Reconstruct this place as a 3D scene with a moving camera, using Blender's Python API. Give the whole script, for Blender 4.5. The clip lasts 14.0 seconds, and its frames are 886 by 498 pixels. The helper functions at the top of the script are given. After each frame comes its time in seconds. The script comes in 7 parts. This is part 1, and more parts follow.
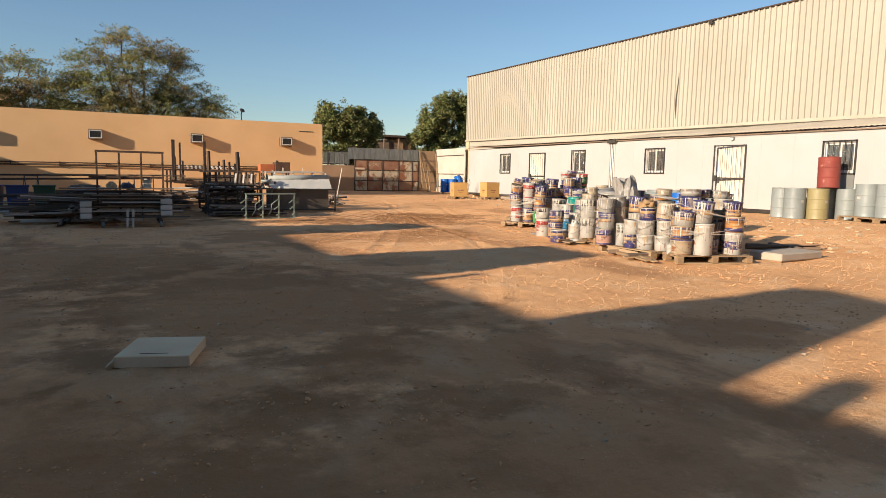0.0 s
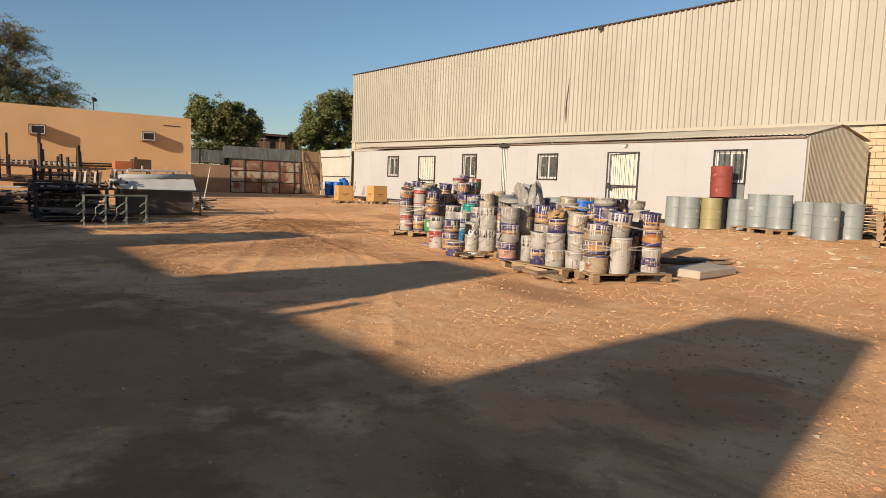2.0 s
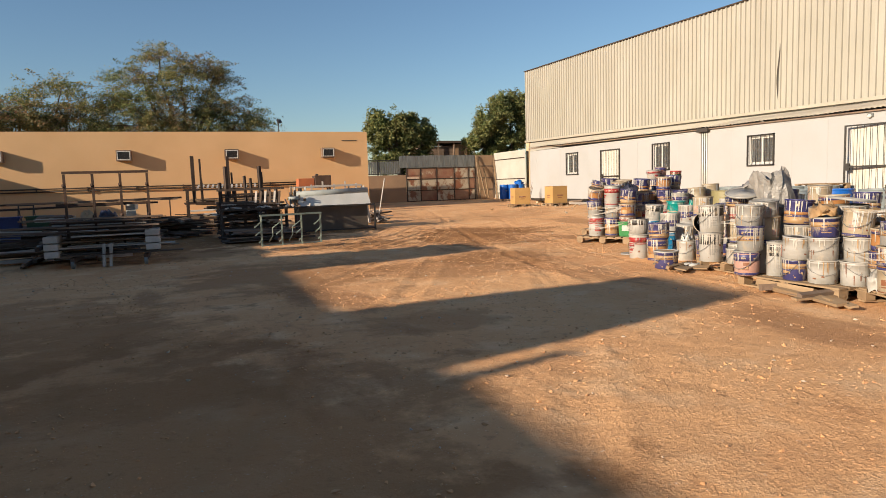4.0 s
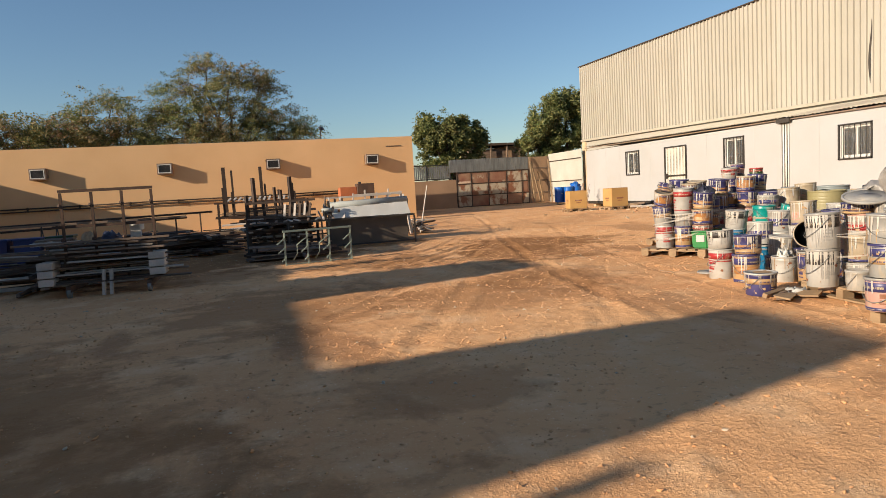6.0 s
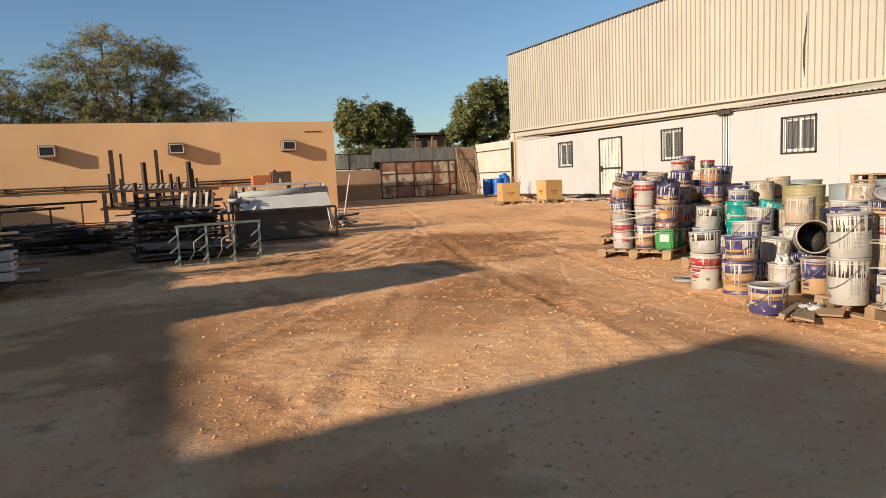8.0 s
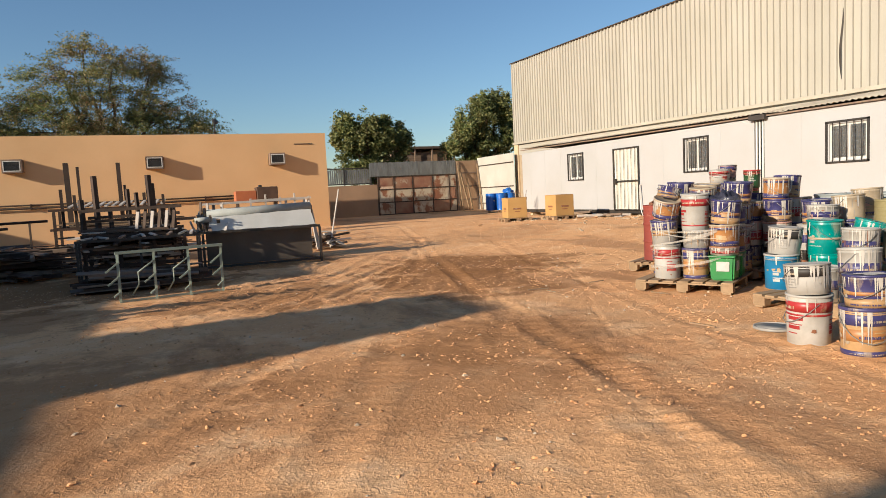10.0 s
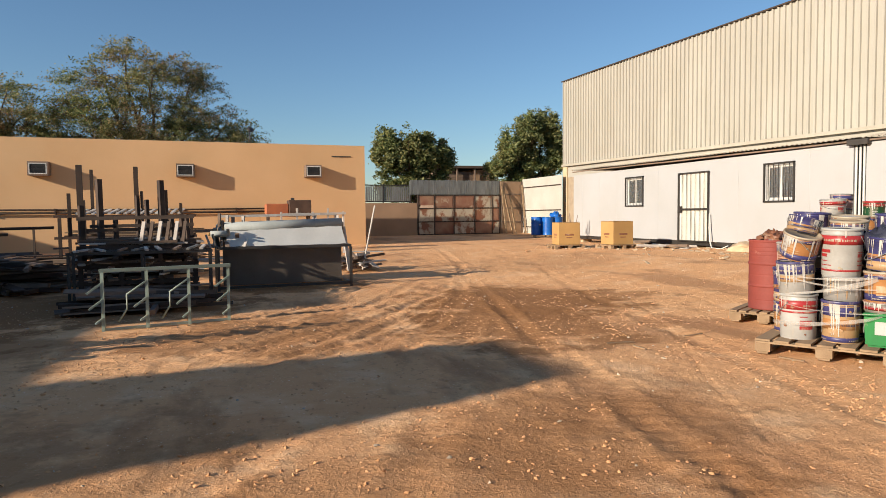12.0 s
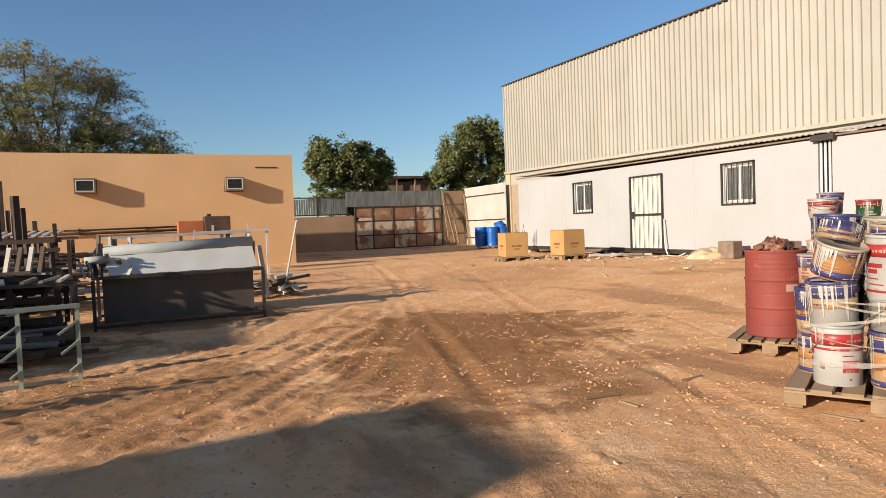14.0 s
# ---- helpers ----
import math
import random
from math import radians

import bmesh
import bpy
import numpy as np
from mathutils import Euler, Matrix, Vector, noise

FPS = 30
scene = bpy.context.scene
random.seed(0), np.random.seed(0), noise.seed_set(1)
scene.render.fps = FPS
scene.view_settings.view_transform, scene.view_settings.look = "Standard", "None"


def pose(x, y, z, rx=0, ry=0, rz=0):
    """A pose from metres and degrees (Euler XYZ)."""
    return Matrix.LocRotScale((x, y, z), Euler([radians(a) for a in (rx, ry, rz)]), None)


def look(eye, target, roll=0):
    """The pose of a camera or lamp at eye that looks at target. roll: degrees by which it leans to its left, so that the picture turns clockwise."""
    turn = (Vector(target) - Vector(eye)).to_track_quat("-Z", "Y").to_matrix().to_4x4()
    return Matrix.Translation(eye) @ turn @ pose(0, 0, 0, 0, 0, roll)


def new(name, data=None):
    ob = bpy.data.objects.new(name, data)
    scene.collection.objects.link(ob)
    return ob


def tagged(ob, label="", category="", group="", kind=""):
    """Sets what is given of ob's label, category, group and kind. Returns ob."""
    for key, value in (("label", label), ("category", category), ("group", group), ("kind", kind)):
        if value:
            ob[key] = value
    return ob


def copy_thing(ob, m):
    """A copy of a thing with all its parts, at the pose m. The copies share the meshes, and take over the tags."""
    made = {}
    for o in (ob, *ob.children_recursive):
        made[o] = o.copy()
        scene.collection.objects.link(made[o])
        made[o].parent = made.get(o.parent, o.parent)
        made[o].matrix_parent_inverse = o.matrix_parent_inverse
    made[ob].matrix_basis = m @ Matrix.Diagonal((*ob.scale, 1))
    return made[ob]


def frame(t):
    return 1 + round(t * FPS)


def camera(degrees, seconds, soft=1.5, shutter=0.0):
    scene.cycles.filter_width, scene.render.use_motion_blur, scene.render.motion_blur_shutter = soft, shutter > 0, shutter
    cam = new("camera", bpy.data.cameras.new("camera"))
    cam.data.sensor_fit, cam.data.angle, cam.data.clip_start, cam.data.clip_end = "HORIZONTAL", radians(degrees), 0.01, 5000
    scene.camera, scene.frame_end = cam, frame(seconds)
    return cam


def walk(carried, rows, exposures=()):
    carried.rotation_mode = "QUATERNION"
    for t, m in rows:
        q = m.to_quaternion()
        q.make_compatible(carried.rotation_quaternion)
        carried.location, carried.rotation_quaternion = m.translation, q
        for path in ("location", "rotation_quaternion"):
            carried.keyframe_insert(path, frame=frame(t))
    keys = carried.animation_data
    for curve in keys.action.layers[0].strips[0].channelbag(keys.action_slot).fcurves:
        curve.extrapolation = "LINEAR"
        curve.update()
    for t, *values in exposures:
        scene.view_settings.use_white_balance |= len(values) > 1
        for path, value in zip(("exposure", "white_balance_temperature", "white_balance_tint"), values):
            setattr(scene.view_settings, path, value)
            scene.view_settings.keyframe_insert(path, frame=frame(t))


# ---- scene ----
cam = camera(68.7, 14.0, soft=0.85)
PATH = [
    (0, (1.385, 0.188, 1.341), (2.282, 1.962, 1.122), 1.1),
    (0.1, (1.443, 0.237, 1.344), (2.382, 1.992, 1.155), 2.2),
    (0.5, (1.668, 0.577, 1.35), (2.444, 2.418, 1.263), 0.4),
    (1, (1.928, 0.951, 1.38), (2.906, 2.691, 1.257), -2.4),
    (1.5, (2.144, 1.319, 1.367), (3.213, 3.002, 1.204), -0.7),
    (2, (2.373, 1.818, 1.345), (3.565, 3.412, 1.146), 2.1),
    (2.5, (2.538, 2.26, 1.366), (3.667, 3.906, 1.244), 0.4),
    (3, (2.809, 2.755, 1.4), (3.599, 4.588, 1.28), -0.7),
    (3.5, (3.028, 3.166, 1.331), (3.857, 4.978, 1.165), -1.7),
    (4, (3.207, 3.63, 1.371), (3.928, 5.486, 1.173), -1.8),
    (4.2, (3.344, 3.841, 1.393), (3.95, 5.735, 1.178), -1.4),
    (6.3, (4.264, 5.54, 1.45), (4.817, 7.454, 1.273), -3.4),
    (6.5, (4.313, 5.767, 1.443), (4.92, 7.656, 1.186), -0.6),
    (7, (4.492, 6.209, 1.451), (5.228, 8.062, 1.301), 0.1),
    (7.5, (4.628, 6.686, 1.448), (5.474, 8.491, 1.291), -1.9),
    (7.7, (4.588, 6.827, 1.431), (5.361, 8.66, 1.222), -2.6),
    (9.8, (5.502, 8.851, 1.437), (6.324, 10.658, 1.194), -3.4),
    (10, (5.521, 9.032, 1.408), (6.297, 10.867, 1.236), -2.9),
    (10.5, (5.716, 9.51, 1.438), (6.354, 11.401, 1.301), -1.0),
    (11, (5.789, 9.954, 1.404), (6.499, 11.811, 1.186), -4.0),
    (11.5, (5.93, 10.4, 1.43), (6.607, 12.274, 1.255), -1.8),
    (12, (6.068, 10.885, 1.402), (6.743, 12.765, 1.297), -0.6),
    (12.5, (6.242, 11.334, 1.44), (7.088, 13.142, 1.315), -3.9),
    (13, (6.428, 11.738, 1.43), (7.163, 13.591, 1.27), -2.1),
    (13.5, (6.591, 12.128, 1.427), (7.47, 13.916, 1.256), -3.2),
    (14, (6.932, 12.598, 1.426), (7.767, 14.414, 1.352), -2.2),
]
walk(cam, [(t, look(eye, target, roll)) for t, eye, target, roll in PATH], exposures=((0.0, 0.72, 6800, 11), (0.8, 0.64, 6800, 11), (1.5, 0.48, 6800, 11), (2.0, 0.42, 6700, 11), (2.6, 0.50, 6700, 10), (3.2, 0.58, 6700, 10), (7.5, 0.58, 6650, 10), (10.0, 0.58, 6350, 9), (12.5, 0.61, 6250, 9), (14.0, 0.58, 6200, 9)))

# ---- light ----
SUN_EL, SUN_AZ = radians(18.0), radians(14.6)   # the sun's height, and the way its rays run from +x towards +y
ray = Vector((math.cos(SUN_AZ) * math.cos(SUN_EL), math.sin(SUN_AZ) * math.cos(SUN_EL), -math.sin(SUN_EL)))
world = bpy.data.worlds.new("sky")
scene.world = world
world.use_nodes = True
wn = world.node_tree
sky = wn.nodes.new("ShaderNodeTexSky")
sky.sky_type = "NISHITA"
sky.sun_disc = False
sky.sun_elevation = SUN_EL
sky.sun_rotation = math.atan2(-ray.x, -ray.y)
sky.air_density, sky.dust_density, sky.ozone_density = 1.1, 0.2, 4.0
wn.links.new(sky.outputs[0], wn.nodes["Background"].inputs[0])
wn.nodes["Background"].inputs[1].default_value = 0.080
sun_data = bpy.data.lights.new("sun", "SUN")
sun_data.energy, sun_data.angle, sun_data.color = 5.05, radians(0.6), (1.0, 0.845, 0.67)
sun = new("sun", sun_data)
sun.matrix_world = look((0, 0, 40), Vector((0, 0, 40)) + ray)

# ---- mesh helpers ----
rnd = random.Random(7)


def ss(a, b, v):
    v = min(1.0, max(0.0, (v - a) / (b - a)))
    return v * v * (3 - 2 * v)


def ground_z(x, y):
    """The yard rises a little towards the cabins and the back."""
    u, v = ss(12, 18.5, x), ss(22, 36, y)
    return u * (1 - v) * 0.36 + v * 0.22


def part(name, bm, material, parent=None, label="", smooth=False):
    me = bpy.data.meshes.new(name)
    bm.normal_update()
    bm.to_mesh(me)
    bm.free()
    for m in (material if isinstance(material, (list, tuple)) else [material]):
        me.materials.append(m)
    if smooth:
        me.shade_smooth()
    ob = new(name, me)
    if parent is not None:
        ob.parent = parent
    if label:
        ob["label"] = label
    return ob


def same_part(name, ob, parent, m):
    o = new(name, ob.data)
    o.parent = parent
    o.matrix_basis = m
    return o


def thing(name, m, label, category, group="", kind=""):
    ob = new(name)
    ob.empty_display_size = 0.2
    ob.matrix_basis = m
    return tagged(ob, label, category, group, kind)


def box(bm, x0, x1, y0, y1, z0, z1, m=None, bevel=0.0, mat=0):
    vs = [bm.verts.new((x, y, z)) for x in (x0, x1) for y in (y0, y1) for z in (z0, z1)]
    quads = ((0, 1, 3, 2), (4, 6, 7, 5), (0, 4, 5, 1), (2, 3, 7, 6), (0, 2, 6, 4), (1, 5, 7, 3))
    fs = [bm.faces.new([vs[i] for i in q]) for q in quads]
    for f in fs:
        f.material_index = mat
    if m is not None:
        for v in vs:
            v.co = m @ v.co
    if bevel:
        bmesh.ops.bevel(bm, geom=list({e for f in fs for e in f.edges}), offset=bevel, segments=1, affect="EDGES")
    return vs


def beam(bm, p0, p1, w, h, mat=0, twist=0.0):
    """A straight bar of w by h from p0 to p1."""
    p0, p1 = Vector(p0), Vector(p1)
    d = p1 - p0
    m = Matrix.Translation(p0) @ d.to_track_quat("X", "Z").to_matrix().to_4x4() @ Matrix.Rotation(twist, 4, "X")
    return box(bm, 0, d.length, -w / 2, w / 2, -h / 2, h / 2, m, mat=mat)


def rod(bm, p0, p1, r0, r1=None, seg=8, mat=0, caps=True):
    p0, p1 = Vector(p0), Vector(p1)
    r1 = r0 if r1 is None else r1
    q = (p1 - p0).to_track_quat("Z", "Y")
    rings = []
    for p, r in ((p0, r0), (p1, r1)):
        rings.append([bm.verts.new(p + q @ Vector((r * math.cos(a), r * math.sin(a), 0))) for a in (2 * math.pi * i / seg for i in range(seg))])
    for i in range(seg):
        f = bm.faces.new((rings[0][i], rings[0][(i + 1) % seg], rings[1][(i + 1) % seg], rings[1][i]))
        f.material_index, f.smooth = mat, True
    if caps:
        bm.faces.new(rings[0][::-1]).material_index = mat
        bm.faces.new(rings[1]).material_index = mat


def tube(bm, pts, r, seg=6, mat=0):
    """One unbroken round bar along a bent line."""
    pts = [Vector(p) for p in pts]
    rings = []
    for i, p in enumerate(pts):
        d = (pts[min(i + 1, len(pts) - 1)] - pts[max(i - 1, 0)]).normalized()
        q = d.to_track_quat("Z", "Y")
        rings.append([bm.verts.new(p + q @ Vector((r * math.cos(2 * math.pi * k / seg), r * math.sin(2 * math.pi * k / seg), 0))) for k in range(seg)])
    for a, b in zip(rings[:-1], rings[1:]):
        for k in range(seg):
            f = bm.faces.new((a[k], a[(k + 1) % seg], b[(k + 1) % seg], b[k]))
            f.material_index, f.smooth = mat, True
    bm.faces.new(rings[0][::-1])
    bm.faces.new(rings[-1])


def lathe(bm, profile, seg=24, mat=0, m=None, smooth=True):
    rings = []
    for r, z in profile:
        if r < 1e-6:
            rings.append([bm.verts.new((0, 0, z))])
        else:
            rings.append([bm.verts.new((r * math.cos(2 * math.pi * i / seg), r * math.sin(2 * math.pi * i / seg), z)) for i in range(seg)])
    for a, b in zip(rings[:-1], rings[1:]):
        for i in range(seg):
            j = (i + 1) % seg
            if len(a) == 1 and len(b) == 1:
                continue
            vs = [a[0], b[j], b[i]][::-1] if len(a) == 1 else [a[i], a[j], b[0]] if len(b) == 1 else [a[i], a[j], b[j], b[i]]
            f = bm.faces.new(vs)
            f.material_index, f.smooth = mat, smooth
    if m is not None:
        for ring in rings:
            for v in ring:
                v.co = m @ v.co


def holed_wall(bm, a0, a1, z0, z1, holes, front, back, axis="x", mat=0):
    """A wall sheet of real thickness between the planes front and back, along the other level axis, with openings (a0, a1, z0, z1)."""
    us = sorted({a0, a1, *[h[0] for h in holes], *[h[1] for h in holes]})
    zs = sorted({z0, z1, *[h[2] for h in holes], *[h[3] for h in holes]})
    solid = lambda u, z: a0 < u < a1 and z0 < z < z1 and not any(h[0] < u < h[1] and h[2] < z < h[3] for h in holes)
    P = (lambda d, u, z: (d, u, z)) if axis == "x" else (lambda d, u, z: (u, d, z))
    quad = lambda *c: setattr(bm.faces.new([bm.verts.new(p) for p in c]), "material_index", mat)
    for i in range(len(us) - 1):
        for j in range(len(zs) - 1):
            u, w, z, y = us[i], us[i + 1], zs[j], zs[j + 1]
            if not solid((u + w) / 2, (z + y) / 2):
                continue
            for d in (front, back):
                quad(P(d, u, z), P(d, w, z), P(d, w, y), P(d, u, y))
            for eu, a in ((u - 1e-3, u), (w + 1e-3, w)):
                if not solid(eu, (z + y) / 2):
                    quad(P(front, a, z), P(back, a, z), P(back, a, y), P(front, a, y))
            for ez, b in ((z - 1e-3, z), (y + 1e-3, y)):
                if not solid((u + w) / 2, ez):
                    quad(P(front, u, b), P(back, u, b), P(back, w, b), P(front, w, b))
    bmesh.ops.remove_doubles(bm, verts=bm.verts, dist=1e-4)
    bmesh.ops.recalc_face_normals(bm, faces=bm.faces)


# ---- materials ----
def surface(name, a, b=None, big=1.2, fine=30.0, rough=0.7, bump=0.15, metal=0.0, spots=None, spot_scale=4.0, spot_at=0.62, vary=0.12, grain=(1, 1, 1), depth=0.01, spot_grain=(1, 1, 1)):
    """Two colours mixed in large soft patches, fine grain, and optional stains with edges of their own."""
    b = b or tuple(c * 0.82 for c in a)
    mt = bpy.data.materials.new(name)
    mt.use_nodes = True
    nt = mt.node_tree
    N, L = nt.nodes.new, nt.links.new
    bs = nt.nodes["Principled BSDF"]
    tc = N("ShaderNodeTexCoord")
    info = N("ShaderNodeObjectInfo")
    off = N("ShaderNodeVectorMath")
    off.operation = "MULTIPLY_ADD"
    L(tc.outputs["Object"], off.inputs[0])
    off.inputs[1].default_value = grain
    sc = N("ShaderNodeMath")
    sc.operation = "MULTIPLY"
    L(info.outputs["Random"], sc.inputs[0])
    sc.inputs[1].default_value = 37.0
    L(sc.outputs[0], off.inputs[2])
    n1, n2 = N("ShaderNodeTexNoise"), N("ShaderNodeTexNoise")
    n1.inputs["Scale"].default_value, n1.inputs["Detail"].default_value = big, 5
    n2.inputs["Scale"].default_value, n2.inputs["Detail"].default_value = fine, 6
    for n in (n1, n2):
        L(off.outputs[0], n.inputs["Vector"])
    r1 = N("ShaderNodeMapRange")
    r1.inputs[1].default_value, r1.inputs[2].default_value = 0.32, 0.68
    L(n1.outputs[0], r1.inputs[0])
    mix = N("ShaderNodeMix")
    mix.data_type = "RGBA"
    L(r1.outputs[0], mix.inputs[0])
    mix.inputs[6].default_value, mix.inputs[7].default_value = (*a, 1), (*b, 1)
    col = mix.outputs[2]
    if spots:
        n3 = N("ShaderNodeTexNoise")
        n3.inputs["Scale"].default_value, n3.inputs["Detail"].default_value, n3.inputs["Roughness"].default_value = spot_scale, 8, 0.65
        o3 = N("ShaderNodeVectorMath")
        o3.operation = "MULTIPLY"
        L(off.outputs[0], o3.inputs[0])
        o3.inputs[1].default_value = spot_grain
        L(o3.outputs[0], n3.inputs["Vector"])
        r3 = N("ShaderNodeMapRange")
        r3.inputs[1].default_value, r3.inputs[2].default_value = spot_at, spot_at + 0.07
        L(n3.outputs[0], r3.inputs[0])
        m3 = N("ShaderNodeMix")
        m3.data_type = "RGBA"
        L(r3.outputs[0], m3.inputs[0])
        L(col, m3.inputs[6])
        m3.inputs[7].default_value = (*spots, 1)
        col = m3.outputs[2]
    hsv = N("ShaderNodeHueSaturation")
    L(col, hsv.inputs["Color"])
    rv = N("ShaderNodeMapRange")
    rv.inputs[3].default_value, rv.inputs[4].default_value = 1 - vary, 1 + vary
    L(n2.outputs[0], rv.inputs[0])
    rr = N("ShaderNodeMapRange")
    rr.inputs[3].default_value, rr.inputs[4].default_value = 1 - vary * 0.6, 1 + vary * 0.6
    L(info.outputs["Random"], rr.inputs[0])
    mv = N("ShaderNodeMath")
    mv.operation = "MULTIPLY"
    L(rv.outputs[0], mv.inputs[0])
    L(rr.outputs[0], mv.inputs[1])
    L(mv.outputs[0], hsv.inputs["Value"])
    L(hsv.outputs[0], bs.inputs["Base Color"])
    rg = N("ShaderNodeMapRange")
    rg.inputs[3].default_value, rg.inputs[4].default_value = max(0.05, rough - 0.12), min(1, rough + 0.12)
    L(n1.outputs[0], rg.inputs[0])
    L(rg.outputs[0], bs.inputs["Roughness"])
    bs.inputs["Metallic"].default_value = metal
    if bump:
        bp = N("ShaderNodeBump")
        bp.inputs["Strength"].default_value, bp.inputs["Distance"].default_value = bump, depth
        L(n2.outputs[0], bp.inputs["Height"])
        L(bp.outputs[0], bs.inputs["Normal"])
    return mt


# damp spots in the open; those at the west side and trolley paint deeper shade
DAMP_AND_SHADE = ((10.8, 20.4, 2.1, 2.3, 0.95), (12.2, 20.1, 1.2, 1.0, 0.7), (6.4, 4.1, 1.0, 0.6, 0.5), (4.2, 5.7, 1.1, 0.8, 0.4), (5.4, 9.7, 1.0, 0.6, 0.4), (14.5, 26.0, 2.2, 2.6, 0.3), (7.2, 13.6, 1.6, 1.5, 0.5), (6.8, 18.9, 2.0, 1.5, 0.7), (9.7, 18.5, 1.7, 2.0, 0.85), (8.3, 14.4, 1.4, 1.2, 0.6), (2.8, 7.2, 2.3, 3.0, 0.6), (0.8, 11.0, 2.6, 3.2, 0.5), (4.6, 14.2, 1.9, 2.2, 0.55), (1.2, 4.0, 2.4, 1.6, 0.4), (0.6, 2.6, 3.0, 1.9, 0.5), (2.9, 2.9, 2.2, 1.4, 0.5), (-0.8, 7.0, 2.4, 3.2, 0.45), (2.2, 9.6, 2.0, 2.4, 0.45), (3.6, 4.3, 1.6, 1.2, 0.5), (2.4, 22.4, 2.9, 3.2, 0.9), (4.6, 22.0, 2.6, 2.0, 0.9), (1.8, 20.6, 2.6, 2.4, 0.8), (3.0, 19.0, 2.2, 1.6, 0.6), (7.4, 24.3, 2.0, 1.4, 0.8))


def ground_material():
    mt = bpy.data.materials.new("packed_sandy_earth")
    mt.use_nodes = True
    nt = mt.node_tree
    N, L = nt.nodes.new, nt.links.new
    bs = nt.nodes["Principled BSDF"]
    tc = N("ShaderNodeTexCoord")

    def noise_at(scale, detail=6, rough=0.55, stretch=None):
        n = N("ShaderNodeTexNoise")
        n.inputs["Scale"].default_value, n.inputs["Detail"].default_value, n.inputs["Roughness"].default_value = scale, detail, rough
        if stretch:
            mp = N("ShaderNodeMapping")
            mp.inputs["Scale"].default_value = stretch
            mp.inputs["Rotation"].default_value = (0, 0, radians(24))
            L(tc.outputs["Object"], mp.inputs[0])
            L(mp.outputs[0], n.inputs["Vector"])
        else:
            L(tc.outputs["Object"], n.inputs["Vector"])
        return n.outputs[0]

    def ranged(v, lo, hi, a=0.0, b=1.0):
        r = N("ShaderNodeMapRange")
        for i, x in enumerate((lo, hi, a, b)):
            r.inputs[i + 1].default_value = x
        L(v, r.inputs[0])
        return r.outputs[0]

    def blend(f, a, b):
        m = N("ShaderNodeMix")
        m.data_type = "RGBA"
        L(f, m.inputs[0])
        for i, c in ((6, a), (7, b)):
            if isinstance(c, tuple):
                m.inputs[i].default_value = (*c, 1)
            else:
                L(c, m.inputs[i])
        return m.outputs[2]

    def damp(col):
        """Damp earth, and shade deepened in the colour, in patches with ragged edges."""
        for cx, cy, rx, ry, dark in DAMP_AND_SHADE:
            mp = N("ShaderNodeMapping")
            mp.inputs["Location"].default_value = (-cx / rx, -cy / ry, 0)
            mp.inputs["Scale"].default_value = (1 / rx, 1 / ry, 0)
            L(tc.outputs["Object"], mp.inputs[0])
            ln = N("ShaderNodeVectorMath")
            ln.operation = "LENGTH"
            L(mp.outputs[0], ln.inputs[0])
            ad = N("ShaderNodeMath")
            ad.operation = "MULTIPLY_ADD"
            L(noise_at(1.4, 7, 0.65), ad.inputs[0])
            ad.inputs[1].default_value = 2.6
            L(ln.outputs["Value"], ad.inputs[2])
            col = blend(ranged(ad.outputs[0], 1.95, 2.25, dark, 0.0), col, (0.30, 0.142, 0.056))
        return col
    col = blend(ranged(noise_at(0.35, 5), 0.35, 0.65), (0.75, 0.425, 0.205), (0.66, 0.345, 0.158))
    col = blend(ranged(noise_at(1.6, 7, 0.6), 0.50, 0.66, 0, 0.75), col, (0.78, 0.50, 0.275))
    col = blend(ranged(noise_at(0.55, 8, 0.62, (1, 0.35, 1)), 0.55, 0.61, 0, 0.65), col, (0.35, 0.175, 0.080))
    col = blend(ranged(noise_at(9, 8, 0.7), 0.55, 0.70, 0, 0.55), col, (0.32, 0.16, 0.070))
    col = blend(ranged(noise_at(38, 4, 0.7), 0.62, 0.70, 0, 0.8), col, (0.88, 0.70, 0.50))
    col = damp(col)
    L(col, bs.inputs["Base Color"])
    bs.inputs["Roughness"].default_value = 0.95
    bs.inputs["Specular IOR Level"].default_value = 0.15
    h0 = N("ShaderNodeMath")
    h0.operation = "MULTIPLY_ADD"
    L(ranged(noise_at(55, 3, 0.6), 0.52, 0.72), h0.inputs[0])
    h0.inputs[1].default_value = 0.30
    L(noise_at(7, 8, 0.65), h0.inputs[2])
    h1 = N("ShaderNodeMath")
    h1.operation = "MULTIPLY_ADD"
    L(ranged(noise_at(22, 5, 0.65), 0.45, 0.75), h1.inputs[0])
    h1.inputs[1].default_value = 0.5
    L(h0.outputs[0], h1.inputs[2])
    bp = N("ShaderNodeBump")
    bp.inputs["Strength"].default_value, bp.inputs["Distance"].default_value = 0.45, 0.030
    L(h1.outputs[0], bp.inputs["Height"])
    L(bp.outputs[0], bs.inputs["Normal"])
    return mt


